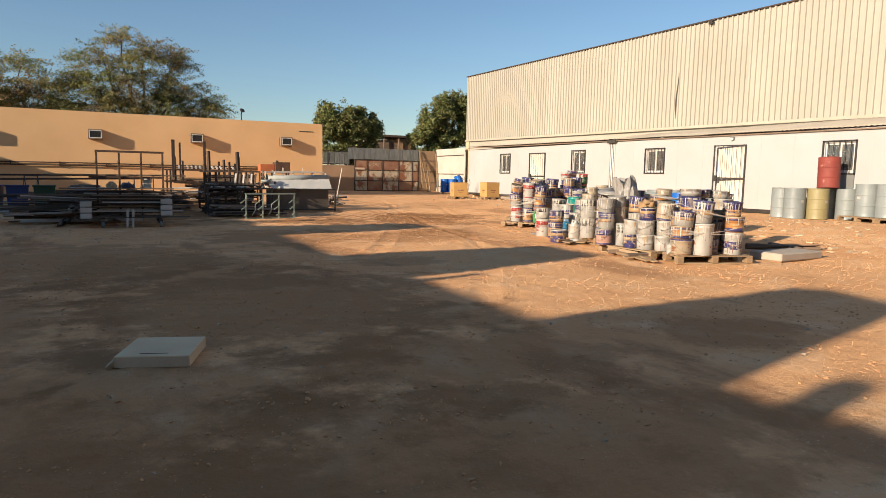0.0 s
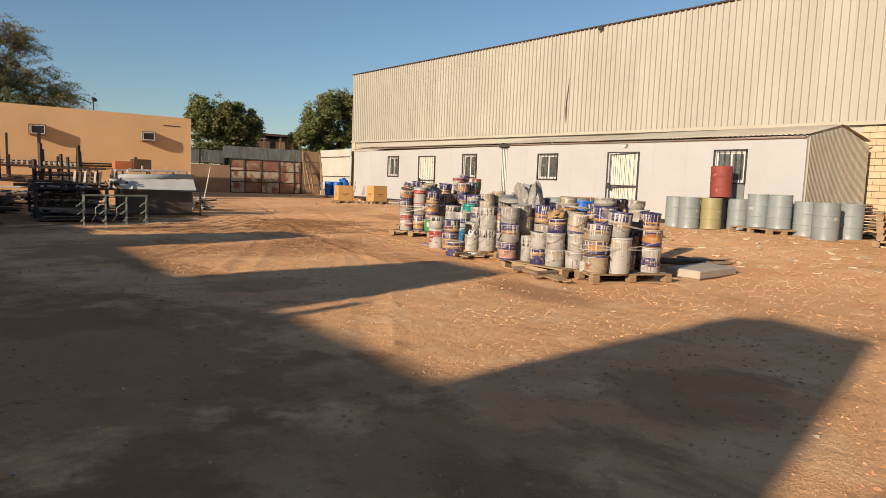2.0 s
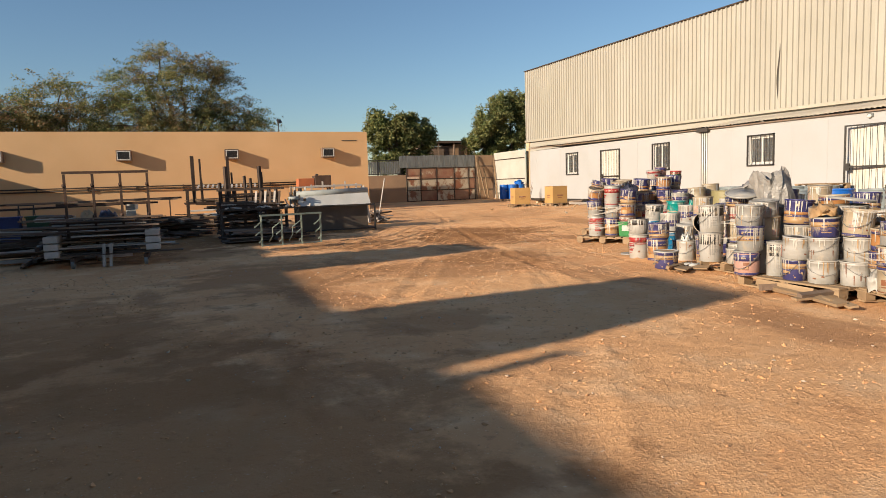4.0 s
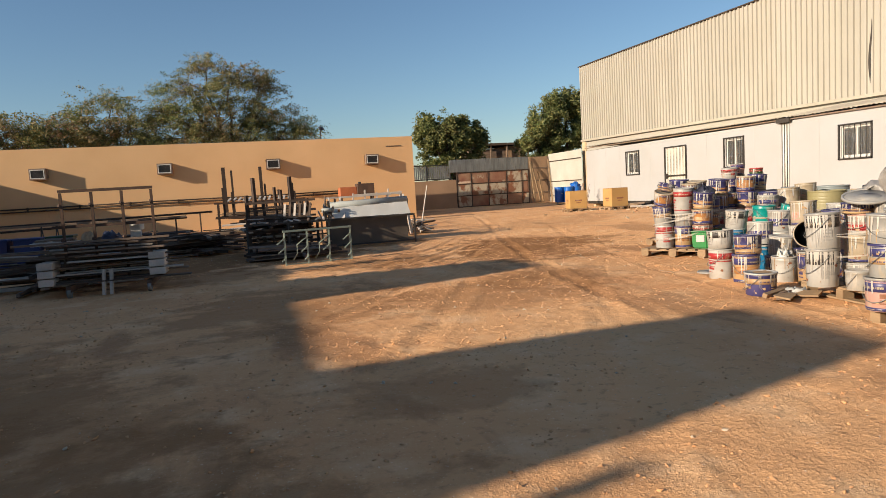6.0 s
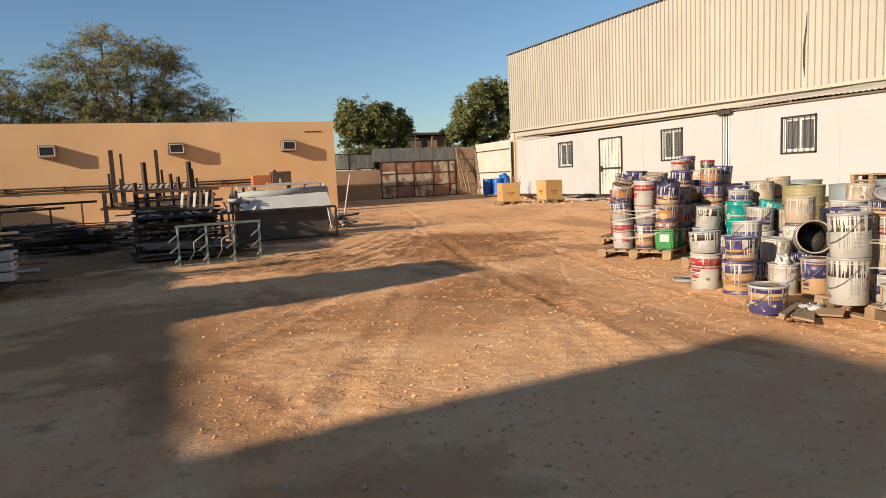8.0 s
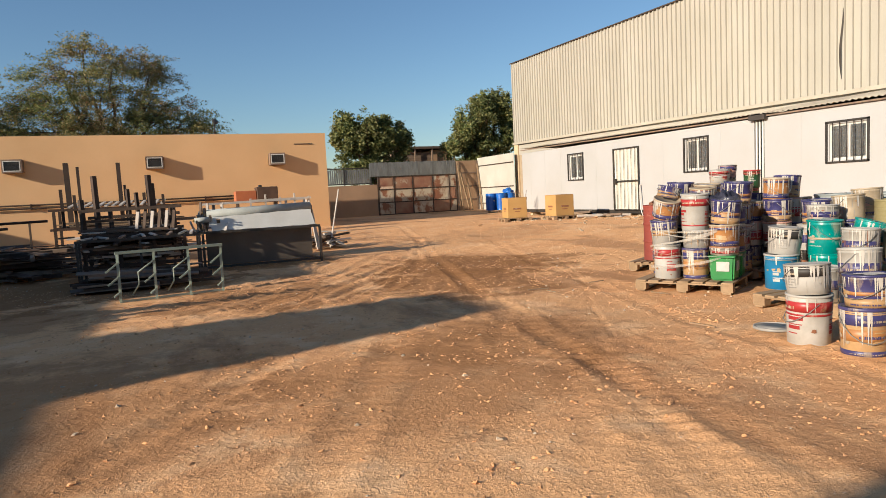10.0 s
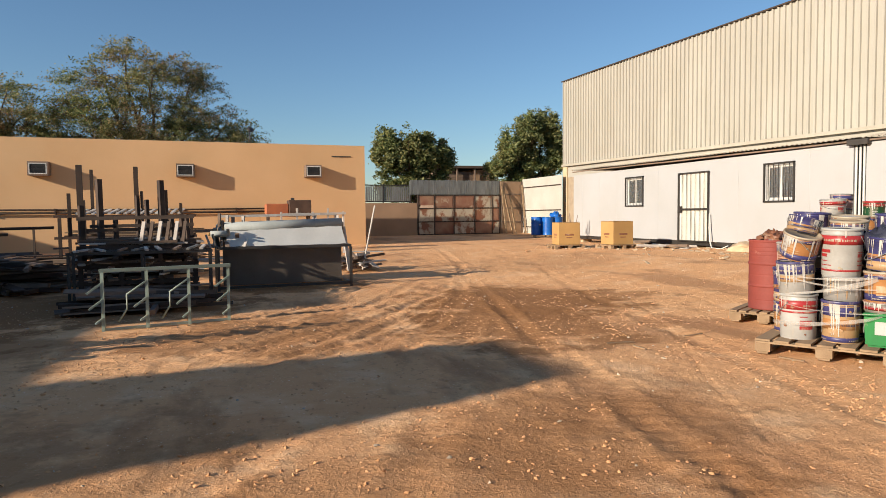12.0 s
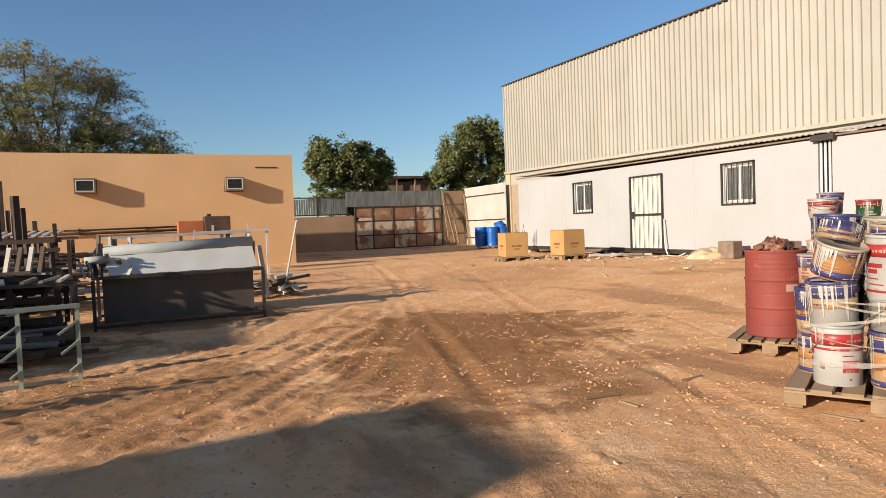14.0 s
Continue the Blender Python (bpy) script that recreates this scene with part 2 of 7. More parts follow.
M = {}
M["ground"] = ground_material()
M["stone"] = surface("pebble_stone", (0.54, 0.44, 0.32), (0.44, 0.34, 0.24), 8, 60, 0.9, 0.3)
M["clod"] = surface("earth_clod", (0.66, 0.36, 0.165), (0.55, 0.29, 0.13), 3, 60, 0.95, 0.3)
M["cabin"] = surface("white_cabin_panel", (0.415, 0.415, 0.41), (0.38, 0.377, 0.362), 0.6, 25, 0.5, 0.03, vary=0.03, spots=(0.55, 0.48, 0.38), spot_scale=1.3, spot_at=0.70, spot_grain=(1, 3, 0.5))
M["cabin_roof"] = surface("cabin_roof_sheet", (0.62, 0.55, 0.42), (0.52, 0.44, 0.33), 0.8, 30, 0.5, 0.05, vary=0.08)
M["end_sheet"] = surface("cream_ribbed_sheet", (0.36, 0.33, 0.26), (0.30, 0.27, 0.21), 0.7, 30, 0.5, 0.05, vary=0.06)
M["cladding"] = surface("cream_steel_cladding", (0.395, 0.368, 0.310), (0.352, 0.326, 0.268), 0.35, 20, 0.45, 0.03, vary=0.05, spots=(0.54, 0.44, 0.30), spot_scale=0.8, spot_at=0.70, spot_grain=(1, 2.5, 0.25))
M["trim"] = surface("cream_flashing", (0.44, 0.40, 0.325), (0.38, 0.34, 0.265), 1.0, 30, 0.5, 0.06, vary=0.1)
M["dark"] = surface("dark_gap_board", (0.035, 0.03, 0.026), (0.06, 0.05, 0.04), 2, 40, 0.85, 0.1)
M["block"] = surface("sand_cement_block", (0.52, 0.40, 0.25), (0.46, 0.34, 0.21), 3, 60, 0.92, 0.3)
M["mortar"] = surface("mortar", (0.36, 0.28, 0.19), None, 4, 60, 0.95, 0.3)
M["plaster"] = surface("ochre_render", (0.66, 0.415, 0.210), (0.60, 0.368, 0.180), 0.5, 45, 0.88, 0.12, vary=0.05, spots=(0.55, 0.325, 0.15), spot_scale=0.9, spot_at=0.64, spot_grain=(1.5, 1, 0.4))
M["roofing"] = surface("grey_roof_screed", (0.35, 0.32, 0.28), None, 1, 30, 0.9, 0.2)
M["brownblock"] = surface("brown_rendered_block", (0.40, 0.25, 0.15), (0.32, 0.20, 0.12), 0.8, 30, 0.92, 0.25, vary=0.12)
M["rustpanel"] = surface("rusted_cream_gate_sheet", (0.52, 0.44, 0.32), (0.42, 0.33, 0.23), 1.2, 25, 0.65, 0.1, vary=0.12, spots=(0.25, 0.10, 0.05), spot_scale=1.1, spot_at=0.49, spot_grain=(1, 1, 0.8))
M["rustred"] = surface("red_rusted_sheet", (0.24, 0.085, 0.05), (0.34, 0.20, 0.12), 1.5, 25, 0.75, 0.12, vary=0.15, spots=(0.46, 0.36, 0.25), spot_scale=1.6, spot_at=0.58)
M["galv"] = surface("weathered_galvanised_sheet", (0.24, 0.25, 0.24), (0.17, 0.175, 0.165), 1.3, 30, 0.5, 0.06, metal=0.4, vary=0.14, spots=(0.20, 0.10, 0.05), spot_scale=1.5, spot_at=0.66)
M["fence"] = surface("white_corrugated_fence", (0.50, 0.47, 0.41), (0.42, 0.39, 0.33), 0.9, 25, 0.55, 0.05, vary=0.08)
M["wing"] = surface("tan_sheet_wing", (0.36, 0.23, 0.135), (0.29, 0.18, 0.10), 1.2, 30, 0.8, 0.1, vary=0.12)
M["black"] = surface("black_painted_steel", (0.024, 0.022, 0.020), (0.04, 0.034, 0.028), 4, 50, 0.45, 0.1)
M["pvc"] = surface("white_window_plastic", (0.66, 0.64, 0.58), None, 3, 40, 0.4, 0.02, vary=0.05)
M["doorleaf"] = surface("off_white_door_leaf", (0.60, 0.58, 0.50), (0.52, 0.50, 0.42), 1.5, 30, 0.45, 0.03, vary=0.06)
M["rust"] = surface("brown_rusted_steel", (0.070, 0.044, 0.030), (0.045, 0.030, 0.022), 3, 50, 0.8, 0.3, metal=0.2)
M["pipe"] = surface("grey_brown_pipe", (0.16, 0.11, 0.07), None, 3, 50, 0.6, 0.1)
M["greenrail"] = surface("pale_green_painted_steel", (0.30, 0.36, 0.29), (0.22, 0.27, 0.21), 3, 40, 0.5, 0.1, spots=(0.16, 0.09, 0.05), spot_scale=6, spot_at=0.66)
# lighter copy of the rust, with sunlight on the steel put into its colour
M["litrust"] = surface("lit_brown_rusted_steel", (0.105, 0.058, 0.036), (0.06, 0.036, 0.024), 3, 50, 0.8, 0.3, metal=0.1)
M["wood"] = surface("pale_pallet_wood", (0.34, 0.235, 0.135), (0.22, 0.145, 0.08), 2.0, 30, 0.85, 0.25, grain=(0.35, 3, 3), vary=0.2)
M["oldwood"] = surface("weathered_grey_timber", (0.24, 0.17, 0.12), (0.15, 0.105, 0.075), 2.0, 30, 0.9, 0.3, grain=(0.35, 3, 3), vary=0.25)
M["darkwood"] = surface("dark_timber", (0.075, 0.050, 0.035), (0.11, 0.075, 0.052), 2.0, 30, 0.9, 0.3, grain=(0.4, 3, 3), vary=0.25)
M["whitewood"] = surface("whitewashed_board", (0.55, 0.51, 0.45), (0.38, 0.33, 0.28), 2.0, 30, 0.85, 0.2, vary=0.15)
M["drum_grey"] = surface("blue_grey_drum_paint", (0.235, 0.265, 0.262), (0.19, 0.215, 0.21), 2.0, 35, 0.45, 0.05, vary=0.08, spots=(0.40, 0.36, 0.28), spot_scale=3, spot_at=0.64)
M["drum_yellow"] = surface("faded_yellow_drum_paint", (0.29, 0.25, 0.12), (0.24, 0.205, 0.10), 2.0, 35, 0.5, 0.05, spots=(0.34, 0.30, 0.24), spot_scale=3, spot_at=0.62)
M["drum_red"] = surface("faded_red_drum_paint", (0.26, 0.05, 0.034), (0.19, 0.036, 0.026), 2.0, 35, 0.72, 0.06, spots=(0.42, 0.19, 0.13), spot_scale=3.5, spot_at=0.63)
M["drum_blue"] = surface("bright_blue_plastic", (0.012, 0.13, 0.48), (0.01, 0.09, 0.36), 3.0, 35, 0.35, 0.03)
M["navy"] = surface("dark_blue_plastic", (0.01, 0.022, 0.10), (0.012, 0.03, 0.13), 3.0, 35, 0.5, 0.05)
M["bingreen"] = surface("dark_green_plastic", (0.012, 0.05, 0.02), None, 3.0, 35, 0.5, 0.05)
M["card"] = surface("brown_cardboard", (0.46, 0.275, 0.095), (0.40, 0.235, 0.08), 2.0, 40, 0.85, 0.08, vary=0.08)
M["palecard"] = surface("pale_grey_board", (0.78, 0.60, 0.36), (0.68, 0.50, 0.29), 2.5, 40, 0.8, 0.06, vary=0.06)
M["cardin"] = surface("raw_cardboard_edge", (0.56, 0.44, 0.29), None, 4, 50, 0.9, 0.1)
M["sheetblack"] = surface("dusty_black_sheet", (0.120, 0.098, 0.078), (0.075, 0.062, 0.050), 1.5, 30, 0.4, 0.06)
M["film"] = surface("white_film_roll", (0.62, 0.62, 0.58), (0.52, 0.52, 0.48), 1.5, 25, 0.45, 0.05, vary=0.06)
M["greyroll"] = surface("grey_fabric_roll", (0.34, 0.36, 0.34), (0.27, 0.29, 0.27), 3, 30, 0.7, 0.1)
M["orangebox"] = surface("orange_rusted_housing", (0.40, 0.12, 0.04), (0.30, 0.09, 0.035), 2, 30, 0.7, 0.1)
M["bag"] = surface("grey_plastic_sheet", (0.34, 0.32, 0.29), (0.20, 0.19, 0.175), 4, 30, 0.4, 0.4, depth=0.03)
M["clearfilm"] = surface("dusty_stretch_film", (0.62, 0.58, 0.52), (0.50, 0.46, 0.40), 5, 50, 0.3, 0.3)
M["clearfilm"].node_tree.nodes["Principled BSDF"].inputs["Alpha"].default_value = 0.38
M["rubble"] = surface("pale_rubble", (0.58, 0.44, 0.28), (0.46, 0.33, 0.20), 3, 40, 0.9, 0.3)
M["slab"] = surface("concrete_slab", (0.42, 0.37, 0.30), (0.34, 0.29, 0.23), 2, 40, 0.9, 0.2)
M["bark"] = surface("grey_brown_bark", (0.12, 0.08, 0.05), (0.075, 0.05, 0.033), 2, 20, 0.95, 0.6, depth=0.03)


def leaf_material(name, a, b, c, turn=0.045):
    mt = bpy.data.materials.new(name)
    mt.use_nodes = True
    nt = mt.node_tree
    N, L = nt.nodes.new, nt.links.new
    bs = nt.nodes["Principled BSDF"]
    geo = N("ShaderNodeNewGeometry")
    rp = N("ShaderNodeValToRGB")
    rp.color_ramp.elements[0].color, rp.color_ramp.elements[1].color = (*a, 1), (*c, 1)
    e = rp.color_ramp.elements.new(0.55)
    e.color = (*b, 1)
    L(geo.outputs["Random Per Island"], rp.inputs[0])
    tc, n = N("ShaderNodeTexCoord"), N("ShaderNodeTexNoise")
    n.inputs["Scale"].default_value = 0.5
    L(tc.outputs["Object"], n.inputs["Vector"])
    n4, h4 = N("ShaderNodeTexNoise"), N("ShaderNodeMapRange")
    n4.inputs["Scale"].default_value = 0.42
    L(tc.outputs["Object"], n4.inputs["Vector"])
    h4.inputs[1].default_value, h4.inputs[2].default_value, h4.inputs[3].default_value, h4.inputs[4].default_value = 0.38, 0.62, 0.505 - turn, 0.505 + turn
    L(n4.outputs[0], h4.inputs[0])
    hs, r = N("ShaderNodeHueSaturation"), N("ShaderNodeMapRange")
    L(h4.outputs[0], hs.inputs["Hue"])
    r.inputs[3].default_value, r.inputs[4].default_value = 0.6, 1.4
    L(n.outputs[0], r.inputs[0])
    L(r.outputs[0], hs.inputs["Value"])
    L(rp.outputs[0], hs.inputs["Color"])
    L(hs.outputs[0], bs.inputs["Base Color"])
    bs.inputs["Roughness"].default_value = 0.6
    tr, mx = N("ShaderNodeBsdfTranslucent"), N("ShaderNodeMixShader")
    L(hs.outputs[0], tr.inputs[0])
    mx.inputs[0].default_value = 0.25
    L(bs.outputs[0], mx.inputs[1])
    L(tr.outputs[0], mx.inputs[2])
    L(mx.outputs[0], nt.nodes["Material Output"].inputs[0])
    return mt


M["acacia"] = leaf_material("acacia_leaves", (0.085, 0.10, 0.035), (0.175, 0.165, 0.055), (0.33, 0.23, 0.09))
M["ficus"] = leaf_material("dense_green_leaves", (0.070, 0.095, 0.028), (0.15, 0.165, 0.05), (0.30, 0.27, 0.095), 0.012)


def glass_material():
    mt = bpy.data.materials.new("window_glass")
    mt.use_nodes = True
    bs = mt.node_tree.nodes["Principled BSDF"]
    bs.inputs["Base Color"].default_value = (0.75, 0.78, 0.78, 1)
    bs.inputs["Roughness"].default_value = 0.05
    bs.inputs["Transmission Weight"].default_value = 0.9
    bs.inputs["IOR"].default_value = 1.45
    return mt


M["glass"] = glass_material()

# ---- the yard's ground ----
def steps(*runs):
    out = [runs[0][0]]
    for a, b, d in runs:
        n = max(1, round((b - a) / d))
        out += [a + (b - a) * (i + 1) / n for i in range(n)]
    return np.array(out)


def rut(x, y, pts, width):
    """Height of a wheel rut along a bent line."""
    best = np.full(x.shape, 1e9)
    for (ax, ay), (bx, by) in zip(pts[:-1], pts[1:]):
        dx, dy = bx - ax, by - ay
        t = np.clip(((x - ax) * dx + (y - ay) * dy) / (dx * dx + dy * dy), 0, 1)
        best = np.minimum(best, np.hypot(x - ax - t * dx, y - ay - t * dy))
    d = best / width
    return -np.exp(-d * d * 2) + 0.7 * np.exp(-((d - 1.4) ** 2) * 6)


def build_ground():
    xs = steps((-700, -100, 100), (-100, -20, 20), (-20, -4, 2), (-4, 1, 0.12), (1, 5, 0.06), (5, 13.5, 0.042), (13.5, 21, 0.12), (21, 30, 1.5), (30, 100, 14), (100, 700, 100))
    ys = steps((-700, -100, 100), (-100, -20, 20), (-20, 0, 2), (0, 4, 0.12), (4, 8, 0.06), (8, 21, 0.042), (21, 34, 0.12), (34, 50, 0.8), (50, 100, 10), (100, 700, 100))
    X, Y = np.meshgrid(xs, ys, indexing="ij")
    S = lambda a, b, v: (lambda q: q * q * (3 - 2 * q))(np.clip((v - a) / (b - a), 0, 1))
    u, v = S(12, 18.5, X), S(22, 36, Y)
    Z = u * (1 - v) * 0.36 + v * 0.22
    near = S(-6, -2, X) * (1 - S(22, 26, X)) * S(-4, 0, Y) * (1 - S(44, 48, Y))
    lump = np.zeros_like(Z)
    for k, (f, amp) in enumerate(((0.5, 0.020), (1.7, 0.010), (5.0, 0.010), (11.0, 0.010))):
        one = amp * np.array([noise.noise((a * f + 11 * k, b * f, 3.3 * k)) for a, b in zip(X.ravel(), Y.ravel())]).reshape(X.shape)
        if k == 0:
            # some stretches are worn smooth, others stay cloddy
            rough = np.clip(0.6 + one / amp * 1.6, 0.2, 1.3)
        lump += one * (rough if k > 1 else 1)
    tracks = np.zeros_like(Z)
    for pts, w, deep in (
        (((12.2, 9.5), (12.0, 13.2), (13.2, 17.5), (15.2, 23.0)), 0.05, 0.010),
        (((11.8, 9.5), (11.6, 13.2), (12.8, 17.6), (14.8, 23.1)), 0.05, 0.006),
        (((9.6, 9.5), (10.3, 14.0), (12.0, 20.0), (14.4, 27.0), (16.5, 36.0)), 0.13, 0.011),
        (((8.2, 10.5), (8.7, 14.0), (10.2, 20.0), (12.6, 28.0), (15.0, 38.0)), 0.13, 0.011),
        (((5.0, 13.0), (7.5, 16.4), (10.0, 21.0), (12.4, 27.0)), 0.12, 0.011),
        (((6.2, 18.0), (8.4, 19.6), (10.6, 23.0)), 0.12, 0.020),
        (((6.0, 18.6), (8.2, 20.4), (10.2, 24.0)), 0.12, 0.020),
        (((5.4, 19.2), (7.8, 21.2), (9.6, 25.0)), 0.10, 0.018),
        (((5.6, 16.6), (7.6, 18.0), (9.6, 21.0)), 0.11, 0.016),
        (((7.0, 9.0), (8.4, 12.6), (9.0, 16.0), (10.6, 21.0)), 0.12, 0.010),
        (((1.0, 4.0), (4.5, 9.0), (7.0, 14.0), (9.4, 19.0)), 0.16, 0.010),
        (((3.0, 3.0), (6.4, 8.6), (8.8, 13.6)), 0.16, 0.010),
        (((9.2, 13.8), (10.03, 15.29), (11.0, 16.8), (11.82, 18.35), (12.8, 20.4)), 0.035, 0.010),
        (((6.2, 16.8), (6.71, 17.4), (8.35, 19.69), (9.6, 21.6)), 0.11, 0.009),
        (((8.2, 14.2), (9.16, 15.93), (10.36, 17.96), (11.6, 20.6)), 0.11, 0.007),
        (((7.6, 12.0), (9.4, 12.4), (11.4, 13.4)), 0.10, 0.010),
    ):
        r = rut(X, Y, pts, w)
        tread = 1 + 0.8 * np.sin((X * 0.5 + Y) * 34)
        tracks += 1.2 * deep * np.minimum(r, 0) * (0.7 + 0.4 * np.sin((X * 0.5 + Y) * 34 + 1)) + 1.0 * deep * np.maximum(r, 0) * tread
    # churned ridges before the green rail
    patch = S(5.0, 6.0, X) * (1 - S(8.6, 9.6, X)) * S(16.8, 17.8, Y) * (1 - S(22, 24, Y))
    churn = patch * 0.042 * np.array([0.25 - abs(noise.noise(((a + b) * 0.5, (b - 1.08 * a) * 4.6, 7))) + 0.30 * noise.noise((a * 9, b * 12, 2)) + 0.16 * noise.noise((a * 19, b * 19, 5)) for a, b in zip(X.ravel(), Y.ravel())]).reshape(X.shape)
    Z = Z + near * (lump + tracks + churn)
    global GX, GYS, GZ
    GX, GYS, GZ = xs, ys, Z
    nx, ny = X.shape
    verts = np.stack([X.ravel(), Y.ravel(), Z.ravel()], 1)
    i = np.arange(nx * ny).reshape(nx, ny)
    faces = np.stack([i[:-1, :-1], i[1:, :-1], i[1:, 1:], i[:-1, 1:]], -1).reshape(-1, 4)
    me = bpy.data.meshes.new("ground")
    me.vertices.add(len(verts))
    me.vertices.foreach_set("co", verts.ravel())
    me.loops.add(faces.size)
    me.loops.foreach_set("vertex_index", faces.ravel())
    me.polygons.add(len(faces))
    me.polygons.foreach_set("loop_start", np.arange(0, faces.size, 4))
    me.update()
    me.validate()
    me.shade_smooth()
    me.materials.append(M["ground"])
    return tagged(new("ground", me), "packed sandy earth yard with stones and tyre tracks", "ground", kind="structure")


build_ground()


def soil_z(x, y):
    """Height of the uneven ground itself."""
    i = min(max(int(np.searchsorted(GX, x)), 1), len(GX) - 1)
    j = min(max(int(np.searchsorted(GYS, y)), 1), len(GYS) - 1)
    p, q = (x - GX[i - 1]) / (GX[i] - GX[i - 1]), (y - GYS[j - 1]) / (GYS[j] - GYS[j - 1])
    return float((GZ[i - 1, j - 1] * (1 - p) + GZ[i, j - 1] * p) * (1 - q) + (GZ[i - 1, j] * (1 - p) + GZ[i, j] * p) * q)


def build_stones(name, label, mat, count, small, large, power, seed):
    """Loose stones or clods, thicker in some patches than in others."""
    r = random.Random(seed)
    verts, faces = [], []
    for k in range(count):
        x, y = (r.uniform(-2, 14), r.uniform(2.5, 24)) if k < count * 0.86 else (r.uniform(10, 20), r.uniform(7, 33))
        if noise.noise((x * 0.7 + seed, y * 0.7, 1.0)) + 0.8 * noise.noise((x * 2.6, y * 2.6, seed)) < r.uniform(-0.35, 0.45):
            continue
        s = small + (large - small) * r.random() ** power
        m = pose(x, y, soil_z(x, y) + s * 0.22, r.uniform(-25, 25), r.uniform(-25, 25), r.uniform(0, 360))
        n = len(verts)
        for a, b, c in ((1, 0, 0), (-1, 0, 0), (0, 1, 0), (0, -1, 0), (0.3, 0.2, 1), (0, 0, -1), (-0.5, 0.4, 0.75)):
            q = s * r.uniform(0.6, 1.25)
            verts.append(m @ Vector((a * q * 1.4, b * q, c * q * 0.75)))
        faces += [(n + i, n + j, n + l) for i, j, l in ((0, 2, 4), (2, 6, 4), (2, 1, 6), (1, 3, 6), (6, 3, 4), (3, 0, 4), (2, 0, 5), (1, 2, 5), (3, 1, 5), (0, 3, 5))]
    me = bpy.data.meshes.new(name)
    me.from_pydata(verts, [], faces)
    me.materials.append(mat)
    tagged(new(name, me), label, "gravel", kind="stuff")


build_stones("gravel", "small pale stones scattered on the earth", M["stone"], 3400, 0.004, 0.022, 5, 5)
build_stones("soil_clods", "crumbled clods of the yard's own earth", M["clod"], 75000, 0.004, 0.017, 4, 9)

# ---- the hall on the east side: blockwork below, cream ribbed cladding above ----
HX, HY0, HY1 = 24.8, -12.0, 42.95      # wall face and its ends
roof_line = lambda y: 8.70 - 0.0165 * (42.95 - y)
clad_line = lambda y: 3.62 + 0.012 * max(0.0, y - 10)


def build_hall():
    bm = bmesh.new()
    box(bm, HX + 0.05, HX + 0.25, HY0, HY1, -0.2, 4.3)
    wall = tagged(part("wall_east", bm, M["mortar"]), "sand coloured concrete block wall of the hall", "wall", kind="structure")
    # ribbed sheets, a metre wide each
    r = random.Random(3)
    n = int(HY1 - HY0)
    for k in range(n + 1):
        y1 = HY1 - k
        y0 = max(HY0, y1 - 1.0)
        bm = bmesh.new()
        prof = []
        for i in range(4):
            b = y0 + (y1 - y0) * i / 4
            q = (y1 - y0) / 4
            prof += [(b, 0.0), (b + q * 0.56, 0.0), (b + q * 0.60, -0.06), (b + q * 0.88, -0.06), (b + q * 0.94, 0.0)]
        prof.append((y1, 0.0))
        lean = r.uniform(-0.004, 0.004)
        lo = [bm.verts.new((HX + d + 0.004 * (k % 2), y, clad_line(y) + r.uniform(-0.006, 0.006))) for y, d in prof]
        hi = [bm.verts.new((HX + d + lean + 0.004 * (k % 2), y, roof_line(y))) for y, d in prof]
        for i in range(len(prof) - 1):
            bm.faces.new((lo[i], hi[i], hi[i + 1], lo[i + 1]))
        p = part("panel", bm, M["cladding"], wall)
    bm = bmesh.new()
    box(bm, HX + 0.03, HX + 0.05, HY0, HY1 - 0.02, 3.4, 8.0)
    part("cladding_rail", bm, M["cladding"], wall)
    # blocks that show beyond the cabin's end
    bm = bmesh.new()
    box(bm, 0, 0.06, 0.005, 0.395, 0.005, 0.19, bevel=0.006)
    first = part("block", bm, M["block"], wall)
    first.matrix_basis = pose(HX, 4.0, 0.2)
    for row in range(17):
        for c in range(16):
            if row or c:
                same_part("block", first, wall, pose(HX + r.uniform(-0.004, 0.004), 4.0 + c * 0.4 + (0.2 if row % 2 else 0), 0.2 + row * 0.2))
    # corner pillar at the far end
    bm = bmesh.new()
    box(bm, HX - 0.05, HX + 0.3, HY1 - 0.45, HY1, -0.2, clad_line(HY1) + 0.02, bevel=0.01)
    part("pillar", bm, M["block"], wall)
    # end wall, roof and their flashings
    bm = bmesh.new()
    box(bm, HX + 0.30, HX + 22, HY1 - 0.2, HY1, -0.2, 8.6)
    tagged(part("wall_east_end", bm, M["cladding"]), "cream sheet end wall of the hall", "wall", kind="structure")
    bm = bmesh.new()
    vs = [bm.verts.new(c) for c in ((HX - 0.10, HY0, roof_line(HY0)), (HX - 0.10, HY1 + 0.08, roof_line(HY1)), (HX + 12, HY1 + 0.08, 10.0), (HX + 12, HY0, 10.0))]
    vt = [bm.verts.new(v.co + Vector((0, 0, 0.05))) for v in vs]
    bm.faces.new(vs)
    bm.faces.new(vt[::-1])
    for i in range(4):
        bm.faces.new((vs[i], vt[i], vt[(i + 1) % 4], vs[(i + 1) % 4]))
    tagged(part("roof_hall", bm, M["rust"]), "thin brown edged sheet roof of the hall", "roof", kind="structure")
    bm = bmesh.new()
    beam(bm, (HX - 0.10, HY0, clad_line(HY0) + 0.06), (HX - 0.10, 10, 3.68), 0.07, 0.12)
    beam(bm, (HX - 0.10, 10, 3.68), (HX - 0.10, HY1, clad_line(HY1) + 0.06), 0.07, 0.12)
